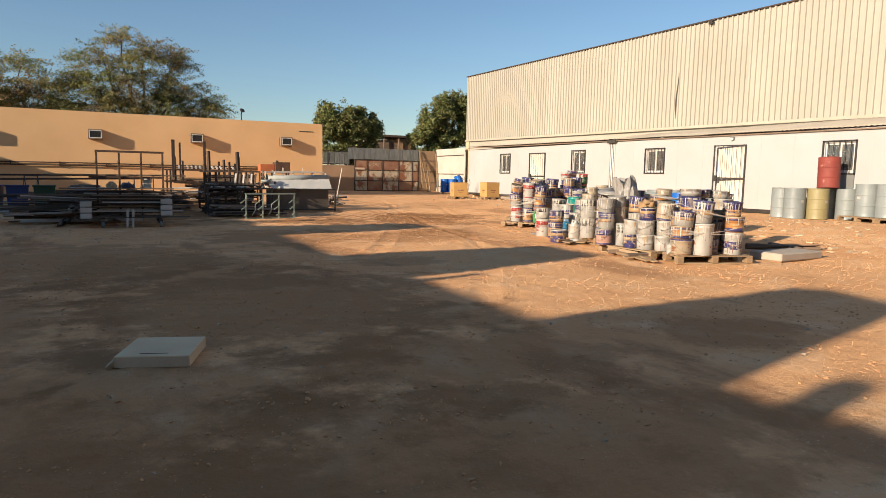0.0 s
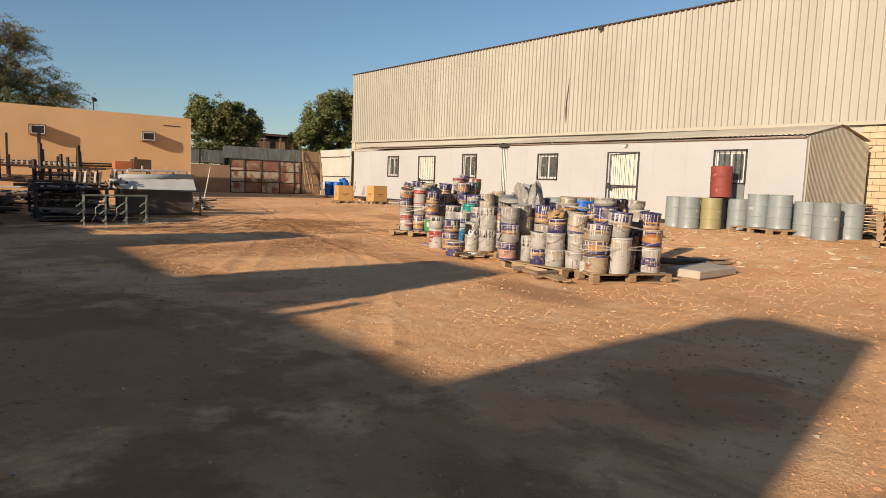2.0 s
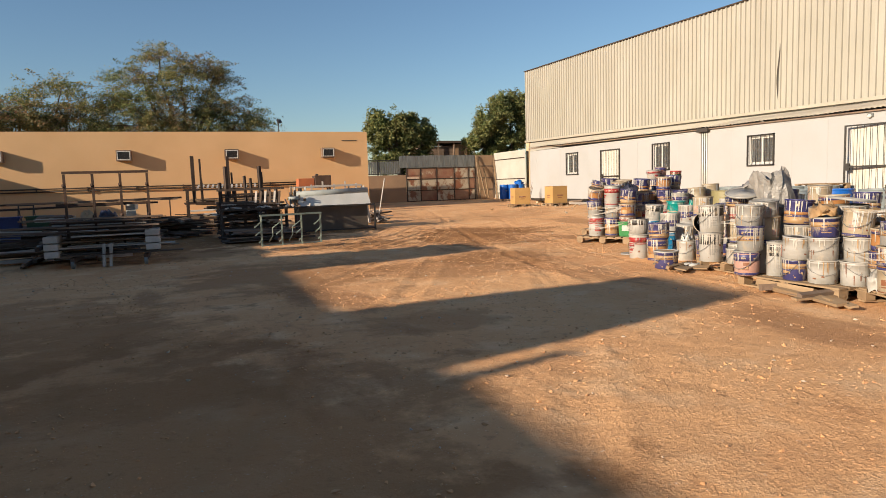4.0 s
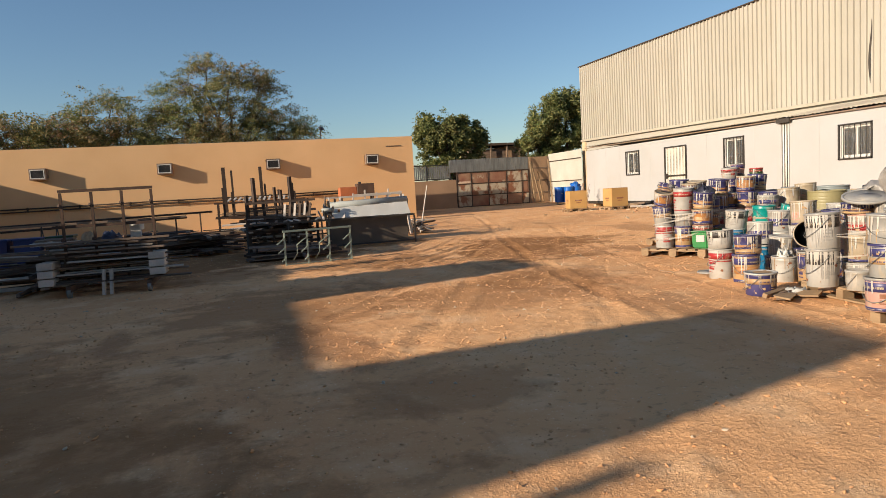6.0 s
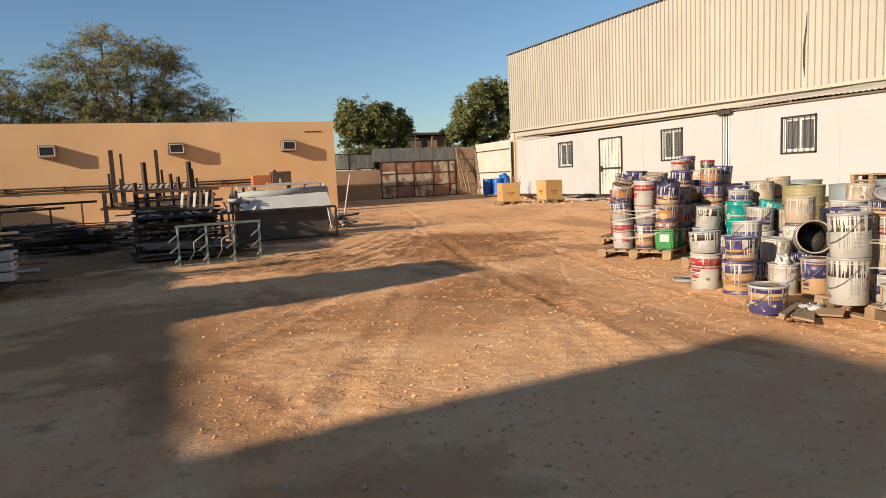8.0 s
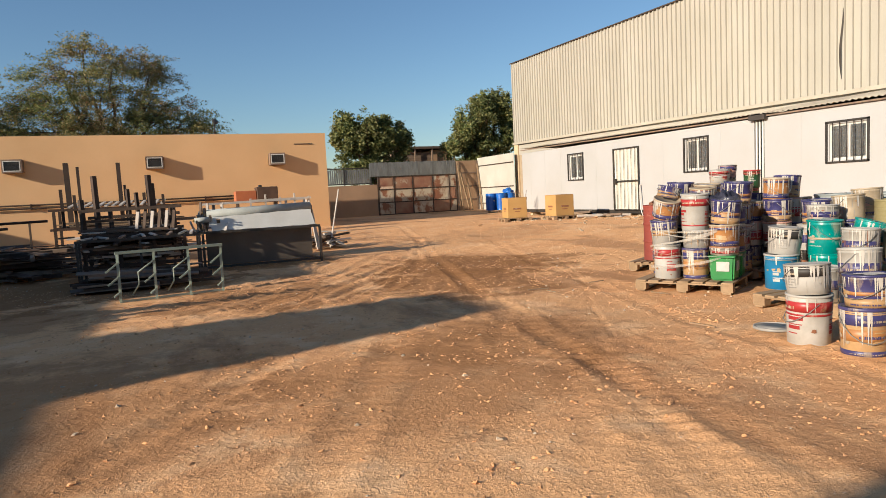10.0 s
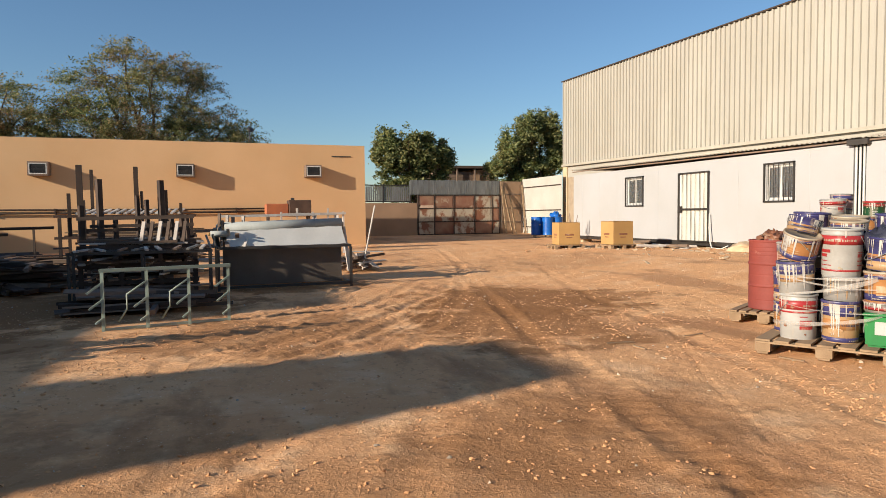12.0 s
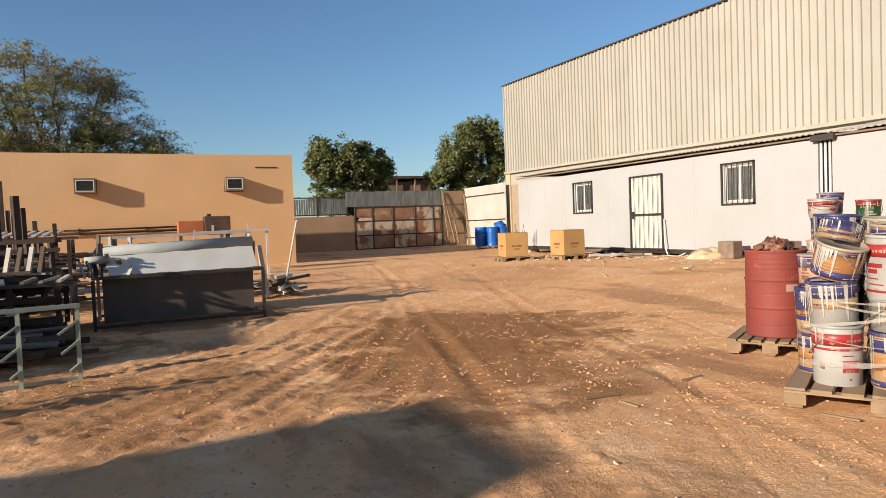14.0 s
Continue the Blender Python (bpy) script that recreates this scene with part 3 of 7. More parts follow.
    tagged(part("trim_cladding", bm, M["trim"]), "cream bottom flashing of the cladding", "trim", kind="structure")
    # torn seam in the cladding
    bm = bmesh.new()
    pts = [(HX - 0.068, 22.68 + 0.05 * math.sin(i * 0.5), 4.25 + i * 0.21) for i in range(11)]
    for i in range(10):
        w0, w1 = 0.035 * math.sin(math.pi * (i + 0.3) / 10.6) + 0.006, 0.035 * math.sin(math.pi * (i + 1.3) / 10.6) + 0.006
        a, b = Vector(pts[i]), Vector(pts[i + 1])
        bm.faces.new([bm.verts.new(c) for c in (a - Vector((0, w0, 0)), a + Vector((0, w0, 0)), b + Vector((0, w1, 0)), b - Vector((0, w1, 0)))])
    part("torn_seam", bm, M["dark"], wall, "dark curved tear in the cladding")
    return wall


build_hall()

# ---- the ochre building on the north side ----
NY = 36.8


def build_north():
    bm = bmesh.new()
    holed_wall(bm, -9.0, 12.04, -0.2, 4.22, [(x, x + 0.66, 2.9, 3.36) for x in (-4.72, 0.27, 4.95, 9.60)], NY, NY + 0.22, axis="y")
    tagged(part("wall_north", bm, M["plaster"]), "ochre rendered wall with window air conditioners", "wall", kind="structure")
    bm = bmesh.new()
    box(bm, 11.82, 12.04, NY + 0.22, 45.0, -0.2, 4.22)
    tagged(part("wall_north_side", bm, M["plaster"]), "ochre rendered side wall", "wall", kind="structure")
    bm = bmesh.new()
    box(bm, -9.0, 11.82, NY + 0.22, 45.0, 3.75, 3.95)
    tagged(part("roof_north", bm, M["roofing"]), "flat grey roof behind a low parapet", "roof", kind="structure")
    bm = bmesh.new()
    box(bm, -9.0, 11.82, 44.8, 45.0, -0.2, 4.2)
    tagged(part("wall_north_back", bm, M["plaster"]), "ochre rendered back wall", "wall", kind="structure")
    bm = bmesh.new()
    box(bm, 10.70, 11.48, NY - 0.02, NY - 0.003, 3.75, 3.79)
    tagged(part("slot_cover", bm, M["dark"]), "narrow dark slot in the ochre wall", "vent", kind="structure")
    # two pipes along the wall on brackets
    ob = thing("wall_pipe", pose(0, 0, 0), "two thin brown pipes running along the ochre wall", "pipe")
    for z in (1.72, 1.60):
        bm = bmesh.new()
        tube(bm, [(-7.3, NY - 0.08, z - 0.03), (0, NY - 0.08, z), (5, NY - 0.08, z - 0.02), (9.2, NY - 0.08, z + 0.01)], 0.03, seg=8)
        part("pipe", bm, M["rust"], ob)
    for x in range(-7, 10, 2):
        bm = bmesh.new()
        box(bm, x, x + 0.04, NY - 0.12, NY, 1.55, 1.76)
        part("bracket", bm, M["rust"], ob)


build_north()


def build_ac():
    ob = thing("air_conditioner", pose(0.30, NY, 2.92), "cream window air conditioner in a timber frame on the ochre wall", "air conditioner", "window air conditioners")
    bm = bmesh.new()
    box(bm, 0.02, 0.58, -0.34, 0.3, 0.02, 0.40, bevel=0.01)
    part("body", bm, M["doorleaf"], ob)
    bm = bmesh.new()
    for x0, x1, z0, z1 in ((-0.01, 0.61, -0.03, 0.02), (-0.01, 0.61, 0.40, 0.45), (-0.01, 0.03, 0.02, 0.40), (0.57, 0.61, 0.02, 0.40)):
        box(bm, x0, x1, -0.37, 0.0, z0, z1)
    part("frame", bm, M["oldwood"], ob, "weathered brown timber frame")
    bm = bmesh.new()
    for x0, x1, z0, z1 in ((0.031, 0.569, 0.021, 0.05), (0.031, 0.569, 0.37, 0.399), (0.031, 0.06, 0.051, 0.369), (0.54, 0.569, 0.051, 0.369)):
        box(bm, x0, x1, -0.375, -0.342, z0, z1)
    part("grille_rim", bm, M["pvc"], ob, "pale grille rim")
    bm = bmesh.new()
    box(bm, 0.061, 0.539, -0.352, -0.342, 0.052, 0.368)
    part("coil", bm, M["black"], ob, "dark rear coil")
    for i in range(7):
        bm = bmesh.new()
        box(bm, 0.061, 0.539, -0.366, -0.354, 0.065 + i * 0.045, 0.078 + i * 0.045)
        part("slat", bm, M["black"], ob)
    for x in (-4.69, 4.98, 9.63):
        copy_thing(ob, pose(x, NY, 2.92 + (0.03 if x > 9 else 0)))


build_ac()

# ---- west building, never seen, whose roof and roof huts shade the yard; south wall behind the walker ----
def build_shade_side():
    bm = bmesh.new()
    box(bm, -14, -7.5, -14, 7.4, -0.2, 4.2)
    west = tagged(part("wall_west", bm, M["plaster"]), "ochre rendered building with a flat roof", "wall", kind="structure")
    bm = bmesh.new()
    box(bm, -14, -7.5, 7.4, 26.3, -0.2, 4.10)
    tagged(part("wall_west_mid", bm, M["plaster"]), "ochre rendered building with a flat roof", "wall", kind="structure")
    bm = bmesh.new()
    box(bm, -14, -7.5, 26.3, NY - 0.02, -0.2, 3.3)
    tagged(part("wall_west_low", bm, M["plaster"]), "lower ochre rendered building", "wall", kind="structure")
    for ys in (((17.08, 4.1), (17.08, 5.26), (20.83, 5.26), (20.83, 4.1)),
               ((11.38, 4.1), (11.38, 5.58), (13.11, 5.58), (13.11, 4.1)),
               ((4.82, 4.2), (4.82, 5.61), (6.66, 5.61), (6.88, 4.87), (6.75, 4.2)),
               ((-0.18, 4.2), (-0.20, 5.67), (0.26, 5.67), (0.85, 5.74), (1.22, 5.61), (1.10, 4.90), (1.20, 4.31), (1.20, 4.2))):
        # stair heads and lean-tos on the roof, set a little askew
        bm = bmesh.new()
        near = [bm.verts.new((-7.5, y, z)) for y, z in ys]
        far = [bm.verts.new((-13.0, y - 0.38 * (ys[0][0] < 15), z)) for y, z in ys]
        bm.faces.new(near)
        bm.faces.new(far[::-1])
        for k in range(len(ys)):
            q = (k + 1) % len(ys)
            bm.faces.new((near[q], near[k], far[k], far[q]))
        part("roof_hut", bm, M["plaster"], west)
    bm = bmesh.new()
    rod(bm, (-7.8, 4.44, 4.2), (-7.8, 4.44, 4.62), 0.08, seg=10)
    part("vent_pipe", bm, M["galv"], west)
    bm = bmesh.new()
    box(bm, -8.0, -7.5, -12, -0.95, 4.2, 4.26)
    part("parapet", bm, M["plaster"], west)
    bm = bmesh.new()
    box(bm, -7.85, -7.55, -0.90, -0.66, 4.2, 4.56, bevel=0.02)
    part("vent_box", bm, M["galv"], west)
    bm = bmesh.new()
    box(bm, -7.5, HX, -12.2, -12, -0.2, 3.0)
    tagged(part("wall_south", bm, M["plaster"]), "ochre rendered yard wall", "wall", kind="structure")


build_shade_side()

# ---- two site cabins end to end ----
CX, CB = 20.38, 24.3
eave_line = lambda y: 3.0 + 0.0075 * (y - 14)


def window_unit(cabin, y0, y1, z0, z1):
    w = new("window")
    w.parent = cabin
    w["label"] = "white sliding window behind black burglar bars"
    x = CX + 0.05
    bm = bmesh.new()
    t = 0.055
    for a, b, c, d in ((y0, y1, z0, z0 + t), (y0, y1, z1 - t, z1), (y0, y0 + t, z0 + t, z1 - t), (y1 - t, y1, z0 + t, z1 - t), ((y0 + y1) / 2 - 0.035, (y0 + y1) / 2 + 0.035, z0 + t, z1 - t)):
        box(bm, x, x + 0.05, a, b, c, d)
    part("window_frame", bm, M["pvc"], w)
    for a, b in ((y0 + t, (y0 + y1) / 2 - 0.035), ((y0 + y1) / 2 + 0.035, y1 - t)):
        bm = bmesh.new()
        box(bm, x + 0.02, x + 0.026, a, b, z0 + t, z1 - t)
        g = part("pane", bm, M["glass"], w)
    bm = bmesh.new()
    xb = CX - 0.03
    e = 0.07
    for a, b, c, d in ((y0 - e, y1 + e, z0 - e, z0 - e + 0.04), (y0 - e, y1 + e, z1 + e - 0.04, z1 + e), (y0 - e, y0 - e + 0.04, z0 - e, z1 + e), (y1 + e - 0.04, y1 + e, z0 - e, z1 + e)):
        box(bm, xb - 0.015, xb + 0.03, a, b, c, d)
    part("grille_frame", bm, M["black"], w)
    for i in range(1, 6):
        yy = y0 - e + (y1 - y0 + 2 * e) * i / 6
        bm = bmesh.new()
        rod(bm, (xb, yy, z0 - e), (xb, yy, z1 + e), 0.011, seg=6)
        part("bar", bm, M["black"], w)


def door_unit(cabin, y0, y1, z0, z1, swing):
    d = new("door")
    d.parent = cabin
    d["label"] = "off-white door behind a black barred gate"
    bm = bmesh.new()
    box(bm, CX + 0.002, CX + 0.045, y0 + 0.05, y1 - 0.05, z0, z1 - 0.05, bevel=0.004)
    part("leaf", bm, M["doorleaf"], d)
    bm = bmesh.new()
    for a, b, c, e in ((y0, y0 + 0.05, z0, z1), (y1 - 0.05, y1, z0, z1), (y0 + 0.05, y1 - 0.05, z1 - 0.05, z1)):
        box(bm, CX - 0.01, CX + 0.08, a, b, c, e)
    part("door_frame", bm, M["pvc"], d)
    bm = bmesh.new()
    rod(bm, (CX - 0.03, y0 + 0.13, 1.0 + z0), (CX + 0.03, y0 + 0.13, 1.0 + z0), 0.02)
    part("handle", bm, M["galv"], d)
    grille = new("barred_gate")
    grille.parent = d
    grille.matrix_basis = pose(CX - 0.05, y0 - 0.04, 0, 0, 0, swing)
    w = y1 - y0 + 0.08
    bm = bmesh.new()
    for a, b, c, e in ((0, 0.04, z0 - 0.02, z1 + 0.04), (w - 0.04, w, z0 - 0.02, z1 + 0.04), (0.04, w - 0.04, z0 - 0.02, z0 + 0.02), (0.04, w - 0.04, z1, z1 + 0.04), (0.04, w - 0.04, z0 + 0.98, z0 + 1.03)):
        box(bm, -0.02, 0.02, a, b, c, e)
    box(bm, -0.03, 0.03, w - 0.16, w - 0.04, z0 + 0.9, z0 + 1.1)
    o = part("gate_frame", bm, M["black"], d)
    o.matrix_basis = grille.matrix_basis
    for i in range(1, 7):
        yy = w * i / 7
        bm = bmesh.new()
        rod(bm, (0, yy, z0), (0, yy, z1 + 0.02), 0.008, seg=6)
        o = part("bar", bm, M["black"], d)
        o.matrix_basis = grille.matrix_basis
    bpy.data.objects.remove(grille)


def build_cabin(y0, y1, wins, door, label):
    cab = thing("site_cabin", pose(0, 0, 0), label, "cabin", "site cabins")
    zb = 0.50
    top = 2.98
    holes = [(a, b, c, d) for a, b, c, d in wins] + [(door[0], door[1], door[2], door[3])]
    bm = bmesh.new()
    holed_wall(bm, y0, y1, zb, top, holes, CX, CX + 0.07)
    part("front_wall", bm, M["cabin"], cab)
    bm = bmesh.new()
    box(bm, CB - 0.07, CB, y0, y1, zb, top)
    part("back_wall", bm, M["cabin"], cab)
    for y in (y0, y1 - 0.07):
        bm = bmesh.new()
        box(bm, CX + 0.071, CB - 0.071, y, y + 0.07, zb, top)
        part("end_wall", bm, M["end_sheet"], cab)
    bm = bmesh.new()
    box(bm, CX + 0.071, CB - 0.071, y0 + 0.071, y1 - 0.071, zb, zb + 0.08)
    part("floor_deck", bm, M["darkwood"], cab)
    bm = bmesh.new()
    box(bm, CX + 0.006, CB - 0.02, y0 + 0.02, y1 - 0.02, zb - 0.13, zb - 0.002)
    part("base_frame", bm, M["black"], cab)
    n = int((y1 - y0) / 2.5)
    for i in range(n + 1):
        for x in (CX + 0.15, CB - 0.55):
            y = y0 + 0.1 + (y1 - y0 - 0.6) * i / n
            bm = bmesh.new()
            box(bm, x, x + 0.4, y, y + 0.2, ground_z(x, y) - 0.1, zb - 0.131)
            part("footing", bm, M["block"], cab)
    # low gabled roof of corrugated sheet
    bm = bmesh.new()
    k = int((y1 - y0) / 0.05)
    mid = (CX + CB) / 2
    ridge = 3.42 if y0 < 15 else 3.22
    rows = []
    for i in range(k + 1):
        y = y0 - 0.06 + (y1 - y0 + 0.12) * i / k
        w = 0.018 * math.sin(i * math.pi / 1.5)
        sag = 0.02 * noise.noise((0, y * 0.6, 2))
        rows.append([bm.verts.new((x, y, z + w + sag)) for x, z in ((CX - 0.09, eave_line(y) + 0.03), (CX - 0.02, eave_line(y) + 0.05), (mid, ridge), (CB + 0.1, 3.08))])
    for a, b in zip(rows[:-1], rows[1:]):
        for j in range(3):
            bm.faces.new((a[j], a[j + 1], b[j + 1], b[j])).smooth = True
    part("roof", bm, M["cabin_roof"], cab, "low corrugated roof with a wavy eave")
    for y, s in ((y0 + 0.001, 1), (y1 - 0.001, -1)):
        bm = bmesh.new()
        a = [bm.verts.new(c) for c in ((CX, y, top), (mid, y, ridge - 0.02), (CB, y, top))]
        b = [bm.verts.new(c) for c in ((CX, y + s * 0.05, top), (mid, y + s * 0.05, ridge - 0.02), (CB, y + s * 0.05, top))]
        bm.faces.new(a)
        bm.faces.new(b[::-1])
        part("gable", bm, M["end_sheet"], cab)
    yy = y0
    while yy < y1 - 0.01:
        e = min(y1, yy + 1.6)
        d = 0.02 * noise.noise((3, yy, 1))
        bm = bmesh.new()
        beam(bm, (CX - 0.04, yy, eave_line(yy) - 0.035 + d), (CX - 0.04, e, eave_line(e) - 0.035 + 0.02 * noise.noise((3, e, 1))), 0.07, 0.038)
        yy = e
        part("eave_board", bm, M["oldwood"], cab, "dark warped eave board")
    for wn_ in wins:
        window_unit(cab, *wn_)
    door_unit(cab, *door)
    # vertical panel joints
    y = y0 + 1.18
    while y < y1:
        if not any(a - 0.05 < y < b + 0.05 for a, b, c, d in holes):
            bm = bmesh.new()
            box(bm, CX - 0.004, CX + 0.002, y - 0.012, y + 0.012, zb, top - 0.06)
            part("panel_joint", bm, M["cabin"], cab)
        y += 1.18
    return cab


CAB_B = build_cabin(10.02, 21.74, [(18.98, 19.90, 1.72, 2.58), (11.68, 12.56, 1.72, 2.58)], (15.30, 16.40, 0.50, 2.60, 8), "white site cabin with barred windows and a gabled sheet end")
CAB_A = build_cabin(22.06, 34.55, [(29.98, 30.88, 1.70, 2.62), (23.74, 24.60, 1.72, 2.64)], (26.76, 28.04, 0.50, 2.62, 0), "white site cabin with barred windows and a barred door")


def build_joint():
    ob = thing("downpipe", pose(0, 0, 0), "pale and dark downpipes in the gap between the cabins", "pipe")
    bm = bmesh.new()
    box(bm, CX + 0.08, CX + 0.10, 21.74, 22.06, 0.3, 3.0)
    part("gap_board", bm, M["black"], ob)
    for i, y in enumerate((21.80, 21.90, 22.00)):
        bm = bmesh.new()
        rod(bm, (CX + 0.02, y, 0.32), (CX + 0.02, y, 2.95), 0.028, seg=8)
        part("pipe", bm, M["pvc"], ob)
    bm = bmesh.new()
    box(bm, CX - 0.14, CX + 0.06, 21.62, 22.14, 2.93, 3.06)
    part("gutter_box", bm, M["dark"], ob)
    # ribs of the sheet end that shows
    y = 10.02
    for i in range(48):
        x = CX + 0.1 + i * (CB - CX - 0.2) / 47
        bm = bmesh.new()
        hgt = 2.95 + 0.38 * (1 - abs(x - (CX + CB) / 2) / ((CB - CX) / 2))
        box(bm, x - 0.018, x + 0.018, y - 0.045, y - 0.001, 0.42, hgt)
        part("rib", bm, M["end_sheet"], CAB_B)
    for yy, z in ((15.85, 2.86), ):
        lamp = thing("wall_lamp", pose(CX, yy, z), "small round white lamp on the cabin wall", "lamp")
        bm = bmesh.new()
        box(bm, -0.05, 0.0, -0.08, 0.08, -0.05, 0.05, bevel=0.01)
        part("base", bm, M["galv"], lamp)
        bm = bmesh.new()
        bmesh.ops.create_uvsphere(bm, u_segments=12, v_segments=8, radius=0.055)
        bmesh.ops.translate(bm, verts=bm.verts, vec=(-0.06, 0, -0.02))
        part("globe", bm, M["pvc"], lamp)


build_joint()

# ---- the far end: block wall, rusty gate, white fence ----
GY = 47.3


def build_far_end():
    z0 = 0.0
    bm = bmesh.new()
    box(bm, 11.9, 17.55, GY, GY + 0.2, z0, 2.12)
    tagged(part("wall_far", bm, M["brownblock"]), "low brown rendered block wall", "wall", kind="structure")
    mesh = thing("fence_panel", pose(12.0, GY + 0.08, 2.12), "grey sheet fence panel in a black frame on the wall", "fence")
    bm = bmesh.new()
    box(bm, 0, 0.10, 0.01, 0.03, 0.1, 0.96)
    slat = part("slat", bm, M["galv"], mesh)
    slat.matrix_basis = pose(0.1, 0, 0)
    for i in range(1, 40):
        same_part("slat", slat, mesh, pose(0.1 + i * 0.128, 0, 0))
    for x in (0.0, 1.75, 3.5, 5.15):
        bm = bmesh.new()
        box(bm, x, x + 0.07, -0.03, 0.05, 0, 1.06)
        part("post", bm, M["black"], mesh)
    for z in (0.06, 1.0):
        bm = bmesh.new()
        box(bm, 0.07, 5.15, -0.02, 0.005, z, z + 0.06)
        part("rail", bm, M["black"], mesh)
    gate = thing("yard_gate", pose(0, GY, 0), "rusted cream steel sheet gate with a corrugated top", "gate")
    cols = (17.6, 18.62, 19.85, 21.2, 22.35, 22.85)
    zs = (0.25, 1.0, 1.8, 2.56)
    for i in range(5):
        for j in range(3):
            if i == 0 and j == 2:
                mat, za, zb = M["rustred"], zs[2] + 0.15, zs[3]
            else:
                mat, za, zb = (M["rustred"] if (i, j) in ((1, 0), (1, 2), (2, 2), (3, 0), (4, 1)) else M["rustpanel"]), zs[j], zs[j + 1]
            bm = bmesh.new()
            box(bm, cols[i] + 0.03, cols[i + 1] - 0.03, -0.03, -0.005, za + 0.03, zb - 0.03, bevel=0.006)
            box(bm, cols[i] + 0.12, cols[i + 1] - 0.12, -0.045, -0.031, za + 0.12, zb - 0.12)
            part("panel", bm, mat, gate)
    for x in cols:
        bm = bmesh.new()
        box(bm, x - 0.03, x + 0.03, -0.06, 0.04, 0.2, 2.6)
        part("upright", bm, M["rust"], gate)
    for z in zs:
        bm = bmesh.new()
        box(bm, cols[0], cols[-1], -0.055, 0.0, z - 0.03, z + 0.03)
        part("crossbar", bm, M["rust"], gate)
    for i in range(42):
        x = 17.15 + i * 0.136
        bm = bmesh.new()
        box(bm, x, x + 0.125, -0.02, 0.02, 2.62, 3.46 + rnd.uniform(-0.02, 0.02))
        part("top_slat", bm, M["galv"], gate)
    bm = bmesh.new()
    box(bm, 17.1, 22.9, 0.022, 0.05, 2.6, 3.40)
    part("top_sheet", bm, M["galv"], gate)
    # brown sheet door post section and timber leaning on it
    bm = bmesh.new()
    box(bm, 22.9, 24.45, GY - 0.02, GY + 0.12, 0.0, 3.42)
    side = tagged(part("gate_wing", bm, M["wing"]), "brown sheet wing wall beside the gate", "wall", kind="structure")
    bm = bmesh.new()
    for z in (0.9, 1.75, 2.6):
        box(bm, 22.95, 24.4, GY - 0.06, GY - 0.021, z, z + 0.07)
    for x in (22.95, 24.3):
        box(bm, x, x + 0.08, GY - 0.07, GY - 0.061, 0.05, 3.42)
    part("frame", bm, M["oldwood"], side)
    for a, b in (((23.0, 46.6, 0.2), (22.95, 47.2, 3.4)), ((23.35, 46.4, 0.2), (23.05, 47.2, 3.1)), ((23.7, 46.7, 0.2), (23.55, 47.22, 2.5)), ((24.3, 46.6, 0.2), (24.36, 47.2, 3.2))):
        pl = thing("leaning_plank", pose(0, 0, 0), "long pale timber leaning on the wing wall", "timber", "leaning planks")
        bm = bmesh.new()
        beam(bm, a, b, 0.10, 0.05)
        part("plank", bm, M["wood"], pl)
    bm = bmesh.new()
    n = 150
    pts = [(HX - 0.35 + 0.03 * math.sin(i * math.pi / 1.5), 42.5 + (GY - 42.5) * i / n) for i in range(n + 1)]
    lo = [bm.verts.new((x, y, 0.1)) for x, y in pts]
    hi = [bm.verts.new((x, y, 3.55)) for x, y in pts]
    for i in range(n):
        bm.faces.new((lo[i], hi[i], hi[i + 1], lo[i + 1])).smooth = True
    fence = tagged(part("fence_white", bm, M["fence"]), "white corrugated sheet fence", "fence", kind="structure")
    bm = bmesh.new()
    for z in (0.6, 1.6, 3.0):
        box(bm, HX - 0.41, HX - 0.37, 42.6, GY - 0.1, z, z + 0.05)
    part("rail", bm, M["rust"], fence)
    # shed roof beyond the gate
    shed = thing("shed", pose(26.2, 62, 0), "brown sheet shed beyond the gate", "shed")
    for nm, c, mt in (("wall", (-2.5, 1.0, 0, 4, 0, 5.0), "oldwood"), ("panel", (1.0, 3.0, -0.02, 4, 0, 5.2), "wing"), ("roof", (-3, 3.6, -0.4, 4.4, 5.3, 5.5), "darkwood")):
        bm = bmesh.new()
        box(bm, *c)
        part(nm, bm, M[mt], shed)
    for x in (-2.6, -0.6, 1.0, 3.1):
        bm = bmesh.new()
        box(bm, x, x + 0.12, -0.3, -0.18, 0, 5.3)
        part("post", bm, M["oldwood"], shed)


build_far_end()

# ---- pallets ----
KINDS = {}


def place(key, build, m):
    """The first of a kind is built, later ones are copies."""
    if key not in KINDS:
        KINDS[key] = build()
        KINDS[key].matrix_basis = m
        return KINDS[key]
    return copy_thing(KINDS[key], m)


